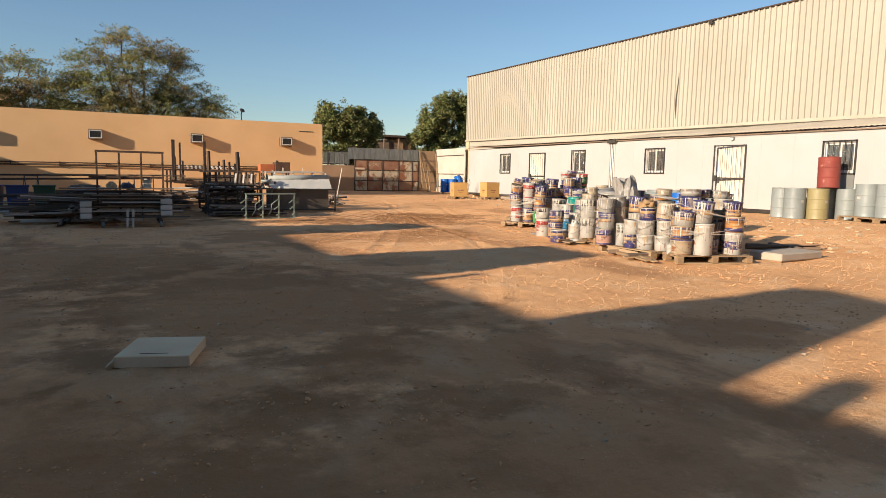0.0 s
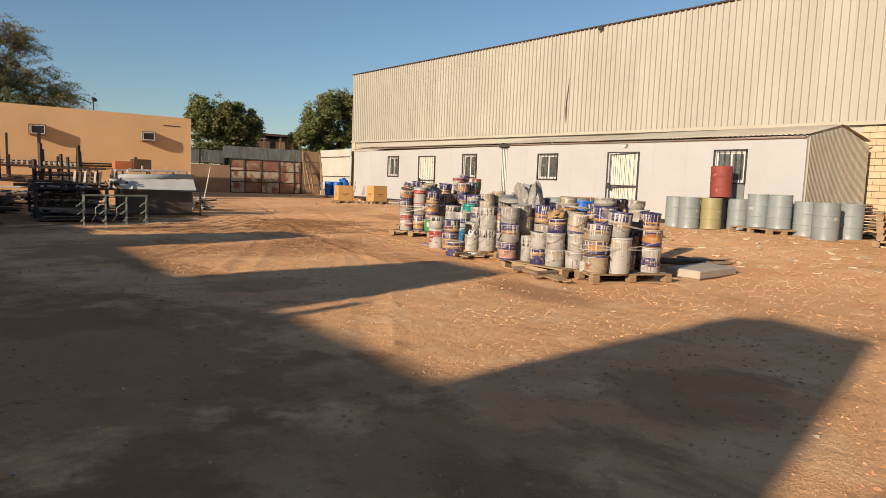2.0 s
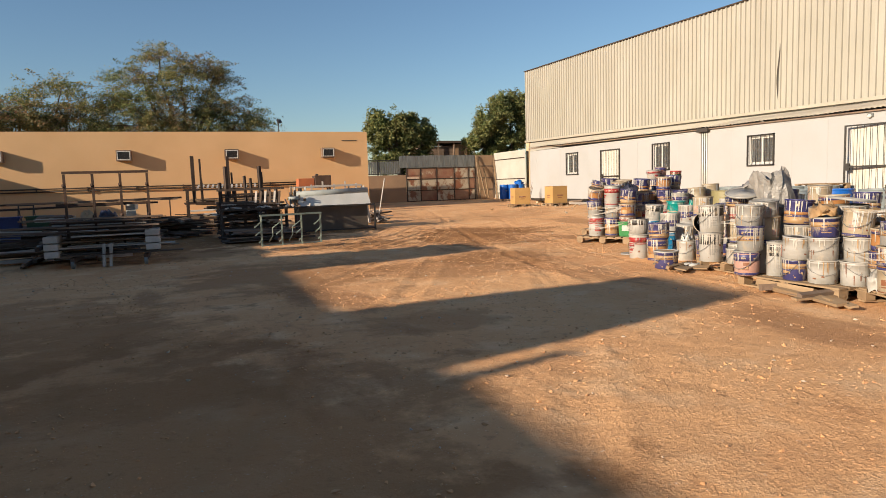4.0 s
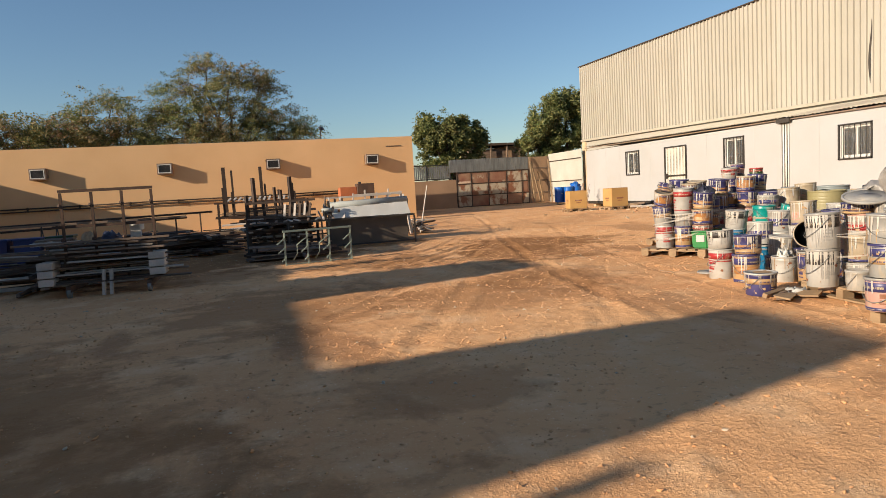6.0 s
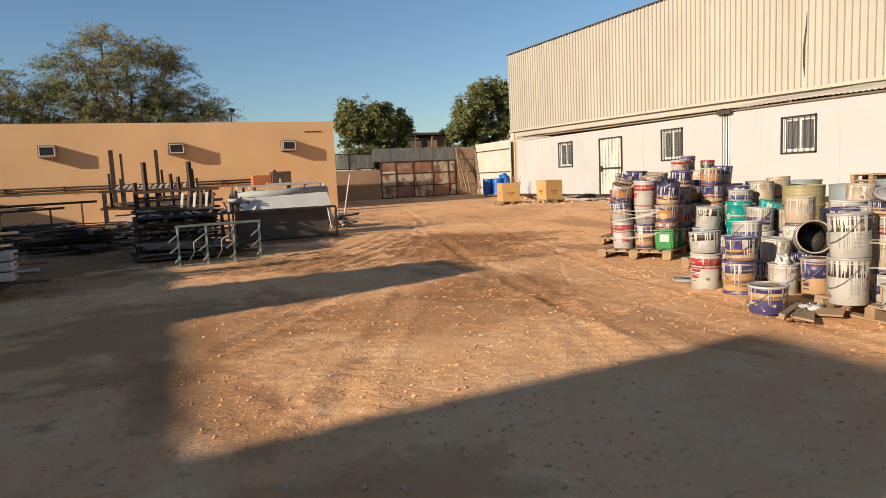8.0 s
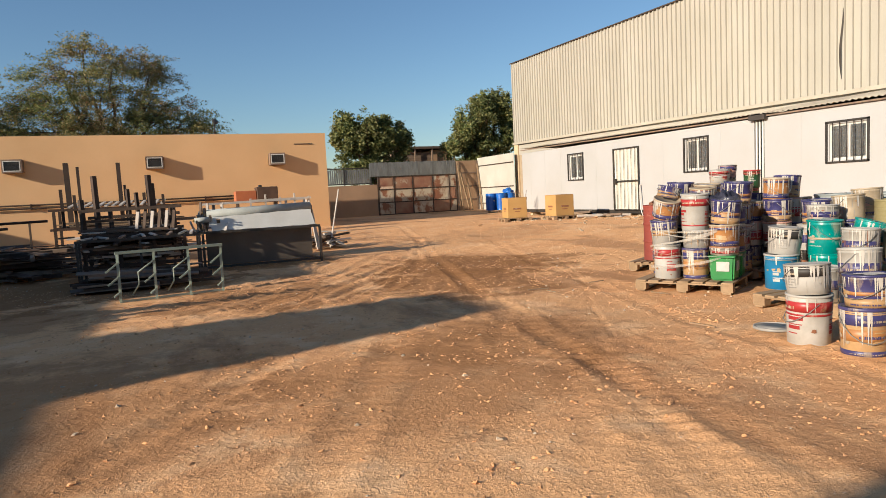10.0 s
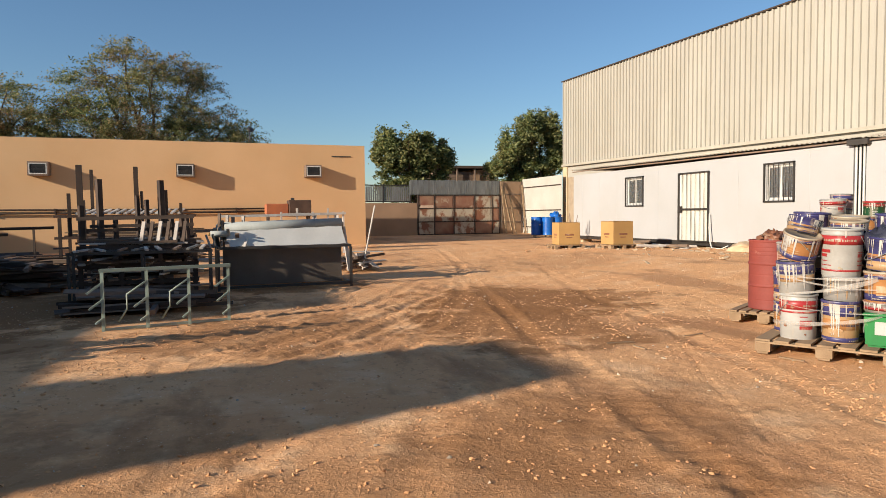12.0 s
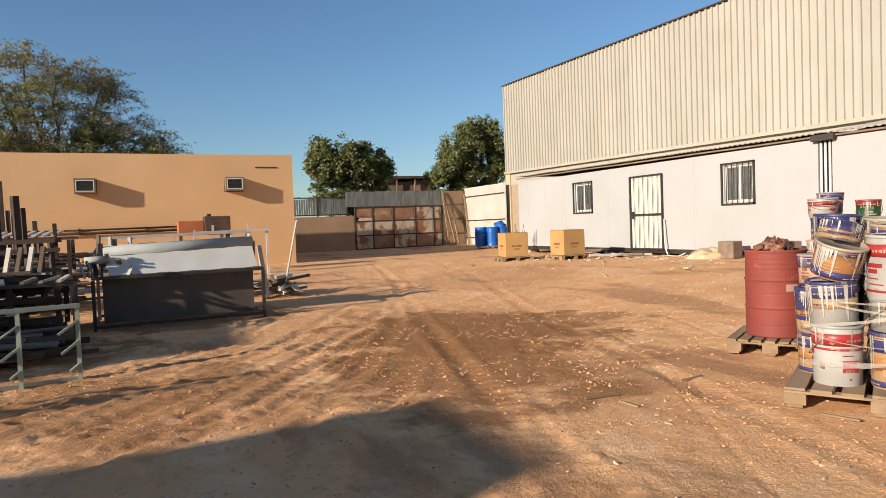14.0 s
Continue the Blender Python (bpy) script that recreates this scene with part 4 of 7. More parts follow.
def build_pallet(lx, ly):
    ob = thing("wooden_pallet", pose(0, 0, 0), "pale wooden shipping pallet on the earth", "pallet", "pallets in the yard")
    n = 7
    bm = bmesh.new()
    w = ly / n * 0.78
    box(bm, -lx / 2, lx / 2, -w / 2, w / 2, 0, 0.02)
    first = part("deck_board", bm, M["wood"], ob)
    for i in range(n):
        y = -ly / 2 + w / 2 + (ly - w) * i / (n - 1)
        if i == 0:
            first.matrix_basis = pose(0, y, 0.122)
        else:
            same_part("deck_board", first, ob, pose(rnd.uniform(-0.01, 0.01), y, 0.122 + rnd.uniform(-0.002, 0.002), 0, 0, rnd.uniform(-0.6, 0.6)))
    bm = bmesh.new()
    box(bm, -0.05, 0.05, -ly / 2, ly / 2, 0, 0.018)
    st = part("stringer", bm, M["wood"], ob)
    st.matrix_basis = pose(-lx / 2 + 0.05, 0, 0.102)
    for x in (0, lx / 2 - 0.05):
        same_part("stringer", st, ob, pose(x, 0, 0.102))
    bm = bmesh.new()
    box(bm, -0.05, 0.05, -0.07, 0.07, 0, 0.08)
    blk = part("block", bm, M["wood"], ob)
    blk.matrix_basis = pose(-lx / 2 + 0.05, -ly / 2 + 0.07, 0.021)
    bm = bmesh.new()
    box(bm, -lx / 2, lx / 2, -0.05, 0.05, 0, 0.02)
    bb = part("bottom_board", bm, M["wood"], ob)
    bb.matrix_basis = pose(0, -ly / 2 + 0.07, 0)
    for i, y in enumerate((-ly / 2 + 0.07, 0, ly / 2 - 0.07)):
        if i:
            same_part("bottom_board", bb, ob, pose(0, y, 0))
        for j, x in enumerate((-lx / 2 + 0.05, 0, lx / 2 - 0.05)):
            if i or j:
                same_part("block", blk, ob, pose(x, y, 0.021))
    return ob


def pallet(x, y, rz, lx=1.2, ly=1.0, z=None, tilt=(0, 0)):
    z = ground_z(x, y) + 0.005 if z is None else z
    return place(("pallet", lx, ly), lambda: build_pallet(lx, ly), pose(x, y, z, tilt[0], tilt[1], rz))


DECK = 0.147

# ---- paint pails ----
PM = {}
for nm, c, d, rg in (("white", (0.44, 0.43, 0.40), (0.31, 0.295, 0.26), 0.45), ("cream", (0.41, 0.335, 0.235), (0.31, 0.245, 0.165), 0.5), ("navy", (0.03, 0.03, 0.105), (0.055, 0.05, 0.14), 0.4),
                     ("orange", (0.40, 0.185, 0.06), (0.31, 0.14, 0.05), 0.45), ("tan", (0.42, 0.265, 0.125), (0.33, 0.20, 0.10), 0.5), ("red", (0.36, 0.03, 0.03), (0.28, 0.025, 0.025), 0.4),
                     ("green", (0.02, 0.22, 0.05), (0.016, 0.16, 0.04), 0.4), ("dkgreen", (0.012, 0.065, 0.025), None, 0.45), ("teal", (0.0, 0.25, 0.22), (0.0, 0.2, 0.18), 0.35), ("blue", (0.008, 0.17, 0.34), (0.006, 0.13, 0.27), 0.35),
                     ("grey", (0.33, 0.32, 0.29), (0.25, 0.24, 0.22), 0.4), ("dark", (0.03, 0.027, 0.025), (0.05, 0.045, 0.04), 0.6), ("brown", (0.24, 0.10, 0.05), None, 0.5), ("pink", (0.52, 0.30, 0.24), None, 0.5)):
    PM[nm] = surface("pail_" + nm, c, d, 4.0, 45, rg, 0.05, vary=0.08, spots=tuple(0.45 * q + w for q, w in zip(c, (0.22, 0.18, 0.13))), spot_scale=6, spot_at=0.57, spot_grain=(1, 1, 0.4))
M["drip"] = surface("dried_white_paint", (0.52, 0.49, 0.44), (0.41, 0.375, 0.32), 6, 40, 0.5, 0.1, vary=0.08)

# kind: body, bands (z0, z1, colour), bars, lid, drips, height, radius, words for the label
PAILS = {
    "mil": ("white", [(0.70, 0.93, "red"), (0.62, 0.66, "red")], "red", "white", 4, 0.42, 0.180, "white paint pail with red bands"),
    "bo": ("tan", [(0.68, 0.95, "navy"), (0.03, 0.14, "navy"), (0.34, 0.60, "orange")], "tan", "navy", 14, 0.31, 0.170, "orange and dark blue paint pail with white drips"),
    "or": ("orange", [(0.80, 0.95, "navy"), (0.05, 0.28, "navy")], "tan", "cream", 12, 0.28, 0.170, "orange paint pail with blue bands"),
    "bw": ("white", [(0.30, 0.62, "navy")], "navy", "white", 13, 0.32, 0.170, "white paint pail with a dark blue label"),
    "nb": ("navy", [(0.02, 0.30, "tan"), (0.40, 0.52, "orange")], "tan", "navy", 16, 0.30, 0.170, "dark blue paint pail with orange stripe"),
    "w": ("white", [], "", "white", 9, 0.37, 0.170, "plain white plastic paint pail"),
    "wd": ("white", [(0.62, 0.97, "dark")], "grey", "grey", 40, 0.34, 0.170, "white paint pail with thick dried drips"),
    "cr": ("cream", [(0.02, 0.12, "navy")], "pink", "cream", 14, 0.33, 0.170, "cream paint pail with dusty lid"),
    "gy": ("grey", [(0.45, 0.49, "white")], "", "grey", 16, 0.27, 0.170, "dented grey metal paint pail"),
    "te": ("teal", [(0.45, 0.52, "cream")], "white", "teal", 3, 0.40, 0.175, "teal metal paint tin with a white label"),
    "bl": ("blue", [(0.88, 0.95, "grey")], "white", "white", 5, 0.42, 0.175, "bright blue paint tin with dried drips"),
    "rw": ("white", [(0.25, 0.55, "red"), (0.60, 0.64, "red")], "red", "pink", 20, 0.33, 0.170, "white and red paint pail with drips"),
    "gr": ("dkgreen", [(0.80, 0.95, "red")], "white", "red", 3, 0.30, 0.15, "dark green tin with a red rim"),
    "sw": ("white", [], "", "white", 4, 0.21, 0.12, "small white plastic pail"),
    "sv": ("grey", [(0.66, 0.96, "navy"), (0.42, 0.62, "tan")], "", "navy", 20, 0.30, 0.170, "silver paint pail with dark blue and orange label"),
    "pk": ("pink", [(0.62, 0.97, "navy"), (0.02, 0.12, "navy")], "brown", "grey", 8, 0.30, 0.160, "dark blue and dull pink paint pail"),
    "ny": ("navy", [(0.55, 0.80, "tan")], "tan", "white", 6, 0.26, 0.155, "dark blue paint pail with a yellow band"),
    "st": ("cream", [(0.04, 0.08, "brown")], "brown", "navy", 6, 0.26, 0.165, "cream paint pail with brown stripes"),
    "gd": ("tan", [(0.55, 0.97, "navy")], "navy", "grey", 4, 0.42, 0.150, "gold paint pail with a purple-blue top"),
    "m2": ("white", [(0.70, 0.90, "red"), (0.12, 0.16, "red")], "red", "white", 2, 0.46, 0.170, "tall white paint pail with red bands"),
    "dk": ("dark", [(0.35, 0.60, "brown")], "", "dark", 6, 0.29, 0.170, "dark stained empty paint pail"),
}


def build_pail(kind, is_open=False, turn=0):
    body, bands, bars, lid, drips, h, r, words = PAILS[kind]
    ob = thing("paint_pail", pose(0, 0, 0), words + (", open and empty" if is_open else ""), "paint pail", "paint pails in the yard")
    rl = random.Random(kind + str(turn))
    taper = lambda f: r * (0.945 + 0.055 * f)
    bm = bmesh.new()
    lathe(bm, [(0, 0.0), (taper(0) - 0.006, 0.0), (taper(0), 0.006), (taper(0.5), h * 0.5), (taper(0.86), h * 0.86), (taper(0.86) + 0.004, h * 0.87), (taper(0.88) + 0.004, h * 0.885), (taper(0.89), h * 0.9), (taper(1), h - 0.012)] + ([(taper(1) - 0.006, h - 0.012), (taper(0) - 0.01, 0.02), (0, 0.02)] if is_open else []), 24)
    part("body", bm, PM[body], ob)
    bm = bmesh.new()
    if is_open:
        lathe(bm, [(r - 0.004, h - 0.015), (r + 0.007, h - 0.013), (r + 0.007, h), (r - 0.006, h), (r - 0.004, h - 0.015)], 24)
        part("rim", bm, PM[lid], ob)
        bm = bmesh.new()
        lathe(bm, [(0, 0.023), (taper(0) - 0.014, 0.023), (taper(1) - 0.010, h - 0.02), (taper(1) - 0.0075, h - 0.018)], 24)
        part("lining", bm, PM["dark"], ob, "black stained inside")
    else:
        lathe(bm, [(r + 0.002, h - 0.022), (r + 0.008, h - 0.02), (r + 0.008, h - 0.002), (r + 0.003, h), (r - 0.012, h), (r - 0.016, h - 0.01), (0, h - 0.008)], 24)
        part("lid", bm, PM[lid], ob)
    for z0, z1, c in bands:
        bm = bmesh.new()
        lathe(bm, [(taper(z0) + 0.0005, h * z0 * 0.95), (taper(z0) + 0.0016, h * z0 * 0.95), (taper(z1) + 0.0016, h * z1 * 0.95), (taper(z1) + 0.0005, h * z1 * 0.95)], 24)
        part("label_band", bm, PM[c], ob)
    for z0, z1, c in bands:
        # unreadable lettering and rules on the band
        if z1 - z0 < 0.09:
            continue
        bm = bmesh.new()
        zl, zh_ = h * z0 * 0.95, h * z1 * 0.95
        rr = taper((z0 + z1) / 2) + 0.0034
        for side in range(2):
            a = side * 3.1 + rl.uniform(0, 0.8)
            end = a + rl.uniform(1.2, 2.0)
            tall = (zh_ - zl) * rl.uniform(0.14, 0.26)
            base = zl + (zh_ - zl) * rl.uniform(0.2, 0.4)
            while a < end:
                w = rl.choice((0.02, 0.03, 0.05, 0.07))
                q = [(a, base), (a + w, base), (a + w, base + tall * rl.choice((1, 1, 0.7))), (a, base + tall)]
                bm.faces.new([bm.verts.new((rr * math.cos(t), rr * math.sin(t), z)) for t, z in q])
                a += w + rl.choice((0.015, 0.02, 0.06))
        tagged(part("band_print", bm, PM["cream" if c in ("navy", "dark", "red", "brown") else "navy"], ob), kind="stuff")
    if bars:
        # unreadable print: plain bars round the side
        bm = bmesh.new()
        for k in range(3):
            a0 = k * 2.1 + 0.3
            for j in range(4):
                z = h * (0.50 - 0.09 * j)
                wd = rl.uniform(0.35, 0.8)
                hgt = rl.choice((0.008, 0.012, 0.03))
                n = 5
                lo = [bm.verts.new(((taper(z / h) + 0.0032) * math.cos(a0 + wd * i / n), (taper(z / h) + 0.0032) * math.sin(a0 + wd * i / n), z)) for i in range(n + 1)]
                hi = [bm.verts.new(v.co + Vector((0, 0, hgt))) for v in lo]
                for i in range(n):
                    bm.faces.new((lo[i], lo[i + 1], hi[i + 1], hi[i]))
        tagged(part("print", bm, PM[bars], ob), kind="stuff")
    if drips:
        bm = bmesh.new()
        for k in range(drips * 2):
            a = rl.uniform(0, 6.28)
            w = rl.uniform(0.015, 0.07)
            ln = rl.uniform(0.06, 0.26 if drips > 9 else 0.16)
            z1 = h - 0.018
            q = [(a - w, z1), (a + w, z1), (a + w * 0.8, z1 - ln * 0.5), (a + w * 0.45, z1 - ln), (a - w * 0.3, z1 - ln * 1.05), (a - w * 0.7, z1 - ln * 0.55)]
            bm.faces.new([bm.verts.new(((taper(z / h) + 0.0048) * math.cos(t), (taper(z / h) + 0.0048) * math.sin(t), z)) for t, z in q][::-1])
        tagged(part("drip_layer", bm, M["drip"], ob), kind="stuff")
    if kind in ("w", "gy", "cr", "wd", "rw", "bw"):
        # grey and brown runs between the white ones
        bm = bmesh.new()
        for k in range(16):
            a = rl.uniform(0, 6.28)
            w = rl.uniform(0.01, 0.045)
            ln = rl.uniform(0.05, 0.24)
            z1 = h * rl.choice((0.95, 0.95, 0.6, 0.45))
            q = [(a - w, z1), (a + w, z1), (a + w * 0.5, z1 - ln), (a - w * 0.4, z1 - ln * 0.9)]
            bm.faces.new([bm.verts.new(((taper(z / h) + 0.0040) * math.cos(t), (taper(z / h) + 0.0040) * math.sin(t), max(0.012, z))) for t, z in q][::-1])
        tagged(part("dirt_layer", bm, PM[rl.choice(("grey", "brown", "tan", "pink"))], ob), kind="stuff")
    # dried splashes: ragged blots on the side and a puddle on the lid
    bm = bmesh.new()
    for k in range(rl.randrange(5, 13)):
        a, z, w = rl.uniform(0, 6.28), h * rl.uniform(0.12, 0.8), rl.uniform(0.03, 0.16)
        n = 9
        bm.faces.new([bm.verts.new(((taper(z / h) + 0.0056) * math.cos(a + w * g * math.cos(t)), (taper(z / h) + 0.0056) * math.sin(a + w * g * math.cos(t)), z + 0.13 * w * g * math.sin(t)))
                      for t, g in ((6.283 * i / n, rl.uniform(0.45, 1.2)) for i in range(n))])
    tagged(part("splash_layer", bm, PM[rl.choice(("grey", "tan", "cream", "brown", "cream"))], ob), kind="stuff")
    if not is_open:
        bm = bmesh.new()
        n = 14
        bm.faces.new([bm.verts.new((0.03 + r * 0.72 * g * math.cos(6.283 * i / n), r * 0.72 * g * math.sin(6.283 * i / n), h - 0.004)) for i, g in enumerate([rl.uniform(0.45, 1.05) for _ in range(n)])])
        part("dried_puddle", bm, M["drip"] if rl.random() < 0.5 else PM[rl.choice(("tan", "brown", "dark"))], ob)
    bm = bmesh.new()
    a0 = rl.uniform(0, 6.28)
    pts = []
    for i in range(9):
        f = i / 8
        a = a0 + math.pi * f
        rr = r + 0.008 + 0.01 * math.sin(math.pi * f)
        pts.append((rr * math.cos(a), rr * math.sin(a), h * 0.84 - 0.17 * math.sin(math.pi * f)))
    tube(bm, pts, 0.0035, seg=5)
    part("handle", bm, M["galv"], ob)
    return ob


def pail(kind, x, y, z, rx=0, ry=0, rz=None, is_open=False, tall=1.0, girth=1.0):
    rz = rnd.uniform(0, 360) if rz is None else rz
    turn = rnd.randrange(4)
    ob = place(("pail", kind, is_open, turn), lambda: build_pail(kind, is_open, turn), pose(x, y, z, rx, ry, rz))
    wide = rnd.uniform(0.95, 1.03) * girth
    ob.scale = (wide, wide * rnd.uniform(0.975, 1.02), tall)
    return ob


def stack(x, y, z, kinds, girth=1.0):
    """Pails on top of one another; 'kind:0.40' gives a pail's height."""
    names = kinds.split()
    for i, word in enumerate(names):
        k, _, tall = word.partition(":")
        h = float(tall) if tall else PAILS[k][5]
        jx, jy = rnd.uniform(-0.03, 0.03) * (i > 0), rnd.uniform(-0.03, 0.03) * (i > 0)
        tip = 4 * (0 < i == len(names) - 1) + 0.8
        pail(k, x + jx, y + jy, z, rnd.uniform(-tip, tip), rnd.uniform(-tip, tip), tall=h / PAILS[k][5], girth=girth)
        z += h + 0.001
    return z


# pallet A, with the strapped stacks beside the red drum
def on(cx, cy, rz, u, v):
    a = radians(rz)
    return cx + u * math.cos(a) - v * math.sin(a), cy + u * math.sin(a) + v * math.cos(a)


ax, ay, ar = 12.10, 15.66, 30.0
pallet(ax - 0.04, ay + 0.03, ar, 1.46, 1.20)
za = ground_z(ax, ay) + DECK
tops = {}
for u, v, ks in ((-0.42, 0.33, "mil:0.44 sv:0.33"), (-0.40, -0.03, "bo:0.40 gy:0.23 m2"), (-0.07, 0.47, "bo nb:0.36 pk:0.26"), (-0.02, -0.02, "bo gy nb or"), (0.36, 0.37, "bw dk cr nb"), (0.36, -0.01, "rw gy bw or"), (0.40, -0.37, "nb rw or nb")):
    px, py = on(ax, ay, ar, u, v)
    tops[u, v] = (px, py, stack(px, py, za, ks))
px, py, pz = tops[-0.42, 0.33]
pail("or", px - 0.03, py, pz + 0.03, 12, -14, 40, tall=0.9)
pail("nb", px + 0.05, py + 0.02, pz + 0.27, 9, 12, 10, tall=0.5, girth=0.9)


def build_tub():
    ob = thing("square_tub", pose(0, 0, 0), "bright green square plastic paint tub with white label", "paint pail", "green tubs")
    bm = bmesh.new()
    vs = box(bm, -0.15, 0.15, -0.15, 0.15, 0, 0.30)
    for v in vs:
        if v.co.z < 0.1:
            v.co.x *= 0.9
            v.co.y *= 0.9
    bmesh.ops.bevel(bm, geom=bm.edges[:], offset=0.02, segments=2, affect="EDGES")
    part("body", bm, PM["green"], ob)
    bm = bmesh.new()
    box(bm, -0.158, 0.158, -0.158, 0.158, 0.285, 0.315, bevel=0.008)
    part("lid", bm, PM["green"], ob)
    for a in range(4):
        bm = bmesh.new()
        box(bm, -0.06, 0.09, -0.1535, -0.150, 0.12, 0.24)
        o = part("label_panel", bm, PM["white"], ob)
        o.matrix_basis = pose(0, 0, 0, 0, 0, 90 * a)
    return ob


px, py = on(ax, ay, ar, -0.44, -0.39)
place("tub", build_tub, pose(px, py, za, 0, 0, ar))
z1 = za + 0.317
pail("rw", px, py, z1, tall=0.3)
pail("or", px, py, z1 + 0.10)
pail("nb", px + 0.01, py, z1 + 0.382, 5, -3)
px, py = on(ax, ay, ar, -0.08, -0.39)
place("tub", build_tub, pose(px, py, za, 0, 0, ar + 4))
pail("or", px, py, z1)
pail("nb", px, py, z1 + 0.281, 0, 0, 60)

# pallet H, blue and teal tins
pallet(11.98, 13.72, 4.0)
zh = ground_z(12.0, 13.7) + DECK
for x, y, ks in ((11.86, 14.24, "bl:0.39 wd:0.30"), (12.28, 14.02, "te:0.38 te:0.37"), (12.44, 13.62, "nb"), (12.62, 14.26, "w rw bw:0.2"), (11.66, 13.60, "bw"), (12.05, 13.44, "w bw"), (12.42, 13.28, "rw cr")):
    stack(x, y, zh, ks)
pail("te", 12.36, 13.66, zh + 0.352, 6, 15, -30)

# a pallet of darker pails behind pallet A
pallet(13.30, 15.58, 18.0)
zi = ground_z(13.30, 15.58) + DECK
for x, y, ks in ((12.92, 15.62, "nb rw or"), (13.02, 15.26, "dk rw nb or"), (13.30, 15.84, "w bw nb"), (13.38, 15.36, "dk nb rw nb"), (13.70, 15.82, "cr gy"), (13.74, 15.44, "nb rw or")):
    stack(x, y, zi, ks)

pallet(13.25, 14.42, 10.0)
for x, y, ks in ((12.92, 14.62, "dk bw nb"), (13.02, 14.24, "rw nb cr"), (13.32, 14.66, "dk rw or"), (13.46, 14.28, "w bw cr")):
    stack(x, y, ground_z(13.25, 14.42) + DECK + 0.003, ks)

# loose pails on the earth
stack(10.40, 12.78, 0.006, "mil wd:0.25")
stack(10.39, 12.30, 0.006, "bo:0.38 nb:0.25")
stack(9.88, 11.49, 0.006, "ny:0.27", 1.1)
stack(10.74, 12.02, 0.006, "w:0.34", 0.9)
stack(10.84, 11.70, 0.006, "gd")
stack(11.08, 12.78, 0.006, "bl bw")
stack(10.98, 12.36, 0.006, "nb gy")
stack(11.36, 12.30, 0.006, "w bw cr")
stack(11.12, 11.62, 0.006, "nb bw:0.36 nb:0.26")
pail("cr", 11.10, 12.00, 0.58, 80, 0, -43, True)
stack(11.14, 12.02, 0.006, "dk nb:0.12")
stack(11.46, 11.84, 0.006, "dk w bw")

# pallet B
pallet(10.74, 10.68, 82.0)
zb = DECK + 0.005
stack(10.19, 10.91, zb, "wd:0.42 wd:0.39", 1.02)
stack(10.56, 10.76, zb, "bw:0.25 cr:0.30 rw:0.23 nb:0.12")
stack(10.58, 10.38, zb, "cr:0.34 cr:0.32 gy:0.22", 1.04)
stack(10.26, 10.52, zb, "sw")
for x, y, ks in ((10.92, 11.10, "nb cr bw:0.2"), (10.95, 10.72, "bw rw cr"), (10.97, 10.34, "w cr nb"), (11.30, 10.98, "cr bo"), (11.32, 10.56, "gy bw cr")):
    stack(x, y, zb, ks)

# pallet C, with the plain white pails in front
pallet(10.04, 9.10, 90.0, 1.36, 1.0)
stack(9.56, 9.66, zb, "pk:0.30 sv:0.30 gy:0.26", 0.93)
stack(9.78, 9.42, zb, "wd:0.41", 0.68)
stack(9.70, 9.09, zb, "ny:0.25 w:0.25", 0.92)
stack(9.74, 8.77, zb, "w:0.26 w:0.25 ny:0.22", 0.92)
stack(9.86, 8.48, zb, "w:0.26 w:0.26 cr:0.30", 0.90)
stack(9.95, 8.64 - 0.42, zb, "w:0.20 nb:0.18 or:0.25", 0.82)
for x, y, ks in ((9.92, 9.74, "w cr gy:0.2"), (10.14, 9.42, "cr gy nb"), (10.10, 9.06, "nb or bw:0.24"), (10.12, 8.72, "cr bw gy:0.2"), (10.44, 9.60, "bw cr"), (10.46, 9.22, "w nb or"), (10.46, 8.86, "w gy")):
    stack(x, y, zb, ks)

# pallet D, the corner stacks
pallet(10.36, 8.10, -20.0, 1.30, 1.0)
stack(9.73, 7.95, zb, "st or:0.21 sv:0.24")
stack(10.04, 7.80, zb, "w:0.52 sv:0.37")
stack(10.66, 7.72, zb, "bw:0.37 or:0.26 nb:0.25", 0.95)
stack(10.36, 7.92, zb, "nb:0.25 dk", 0.8)
for x, y, ks in ((10.08, 8.16, "bo or nb:0.36 w:0.12"), (10.42, 8.28, "nb bo nb nb:0.15"), (10.76, 8.10, "bo or w:0.32 gy:0.14"), (10.32, 8.56, "bw or")):
    stack(x, y, zb, ks)

# pallets behind, half hidden
pallet(11.62, 9.36, 8.0)
for x, y, ks in ((11.28, 9.66, "w bw"), (11.30, 9.22, "cr w"), (11.66, 9.64, "bo cr nb"), (11.66, 9.20, "w gy"), (12.02, 9.55, "nb bo"), (12.02, 9.10, "bw w nb")):
    stack(x, y, zb, ks)
pallet(12.52, 10.9, 4.0)
pallet(12.30, 12.1, -8.0)
for x, y, ks in ((12.12, 11.16, "w bw"), (12.12, 10.72, "cr w cr"), (12.50, 11.14, "bo gr"), (12.88, 11.1, "w nb"), (12.5, 10.7, "bw w"), (11.92, 12.34, "cr w"), (11.94, 11.92, "bw bo"), (12.32, 12.3, "gy w cr"), (12.70, 12.2, "nb w"), (12.30, 11.88, "w rw gr:0.14")):
    stack(x, y, ground_z(x, y) + DECK + 0.005, ks)

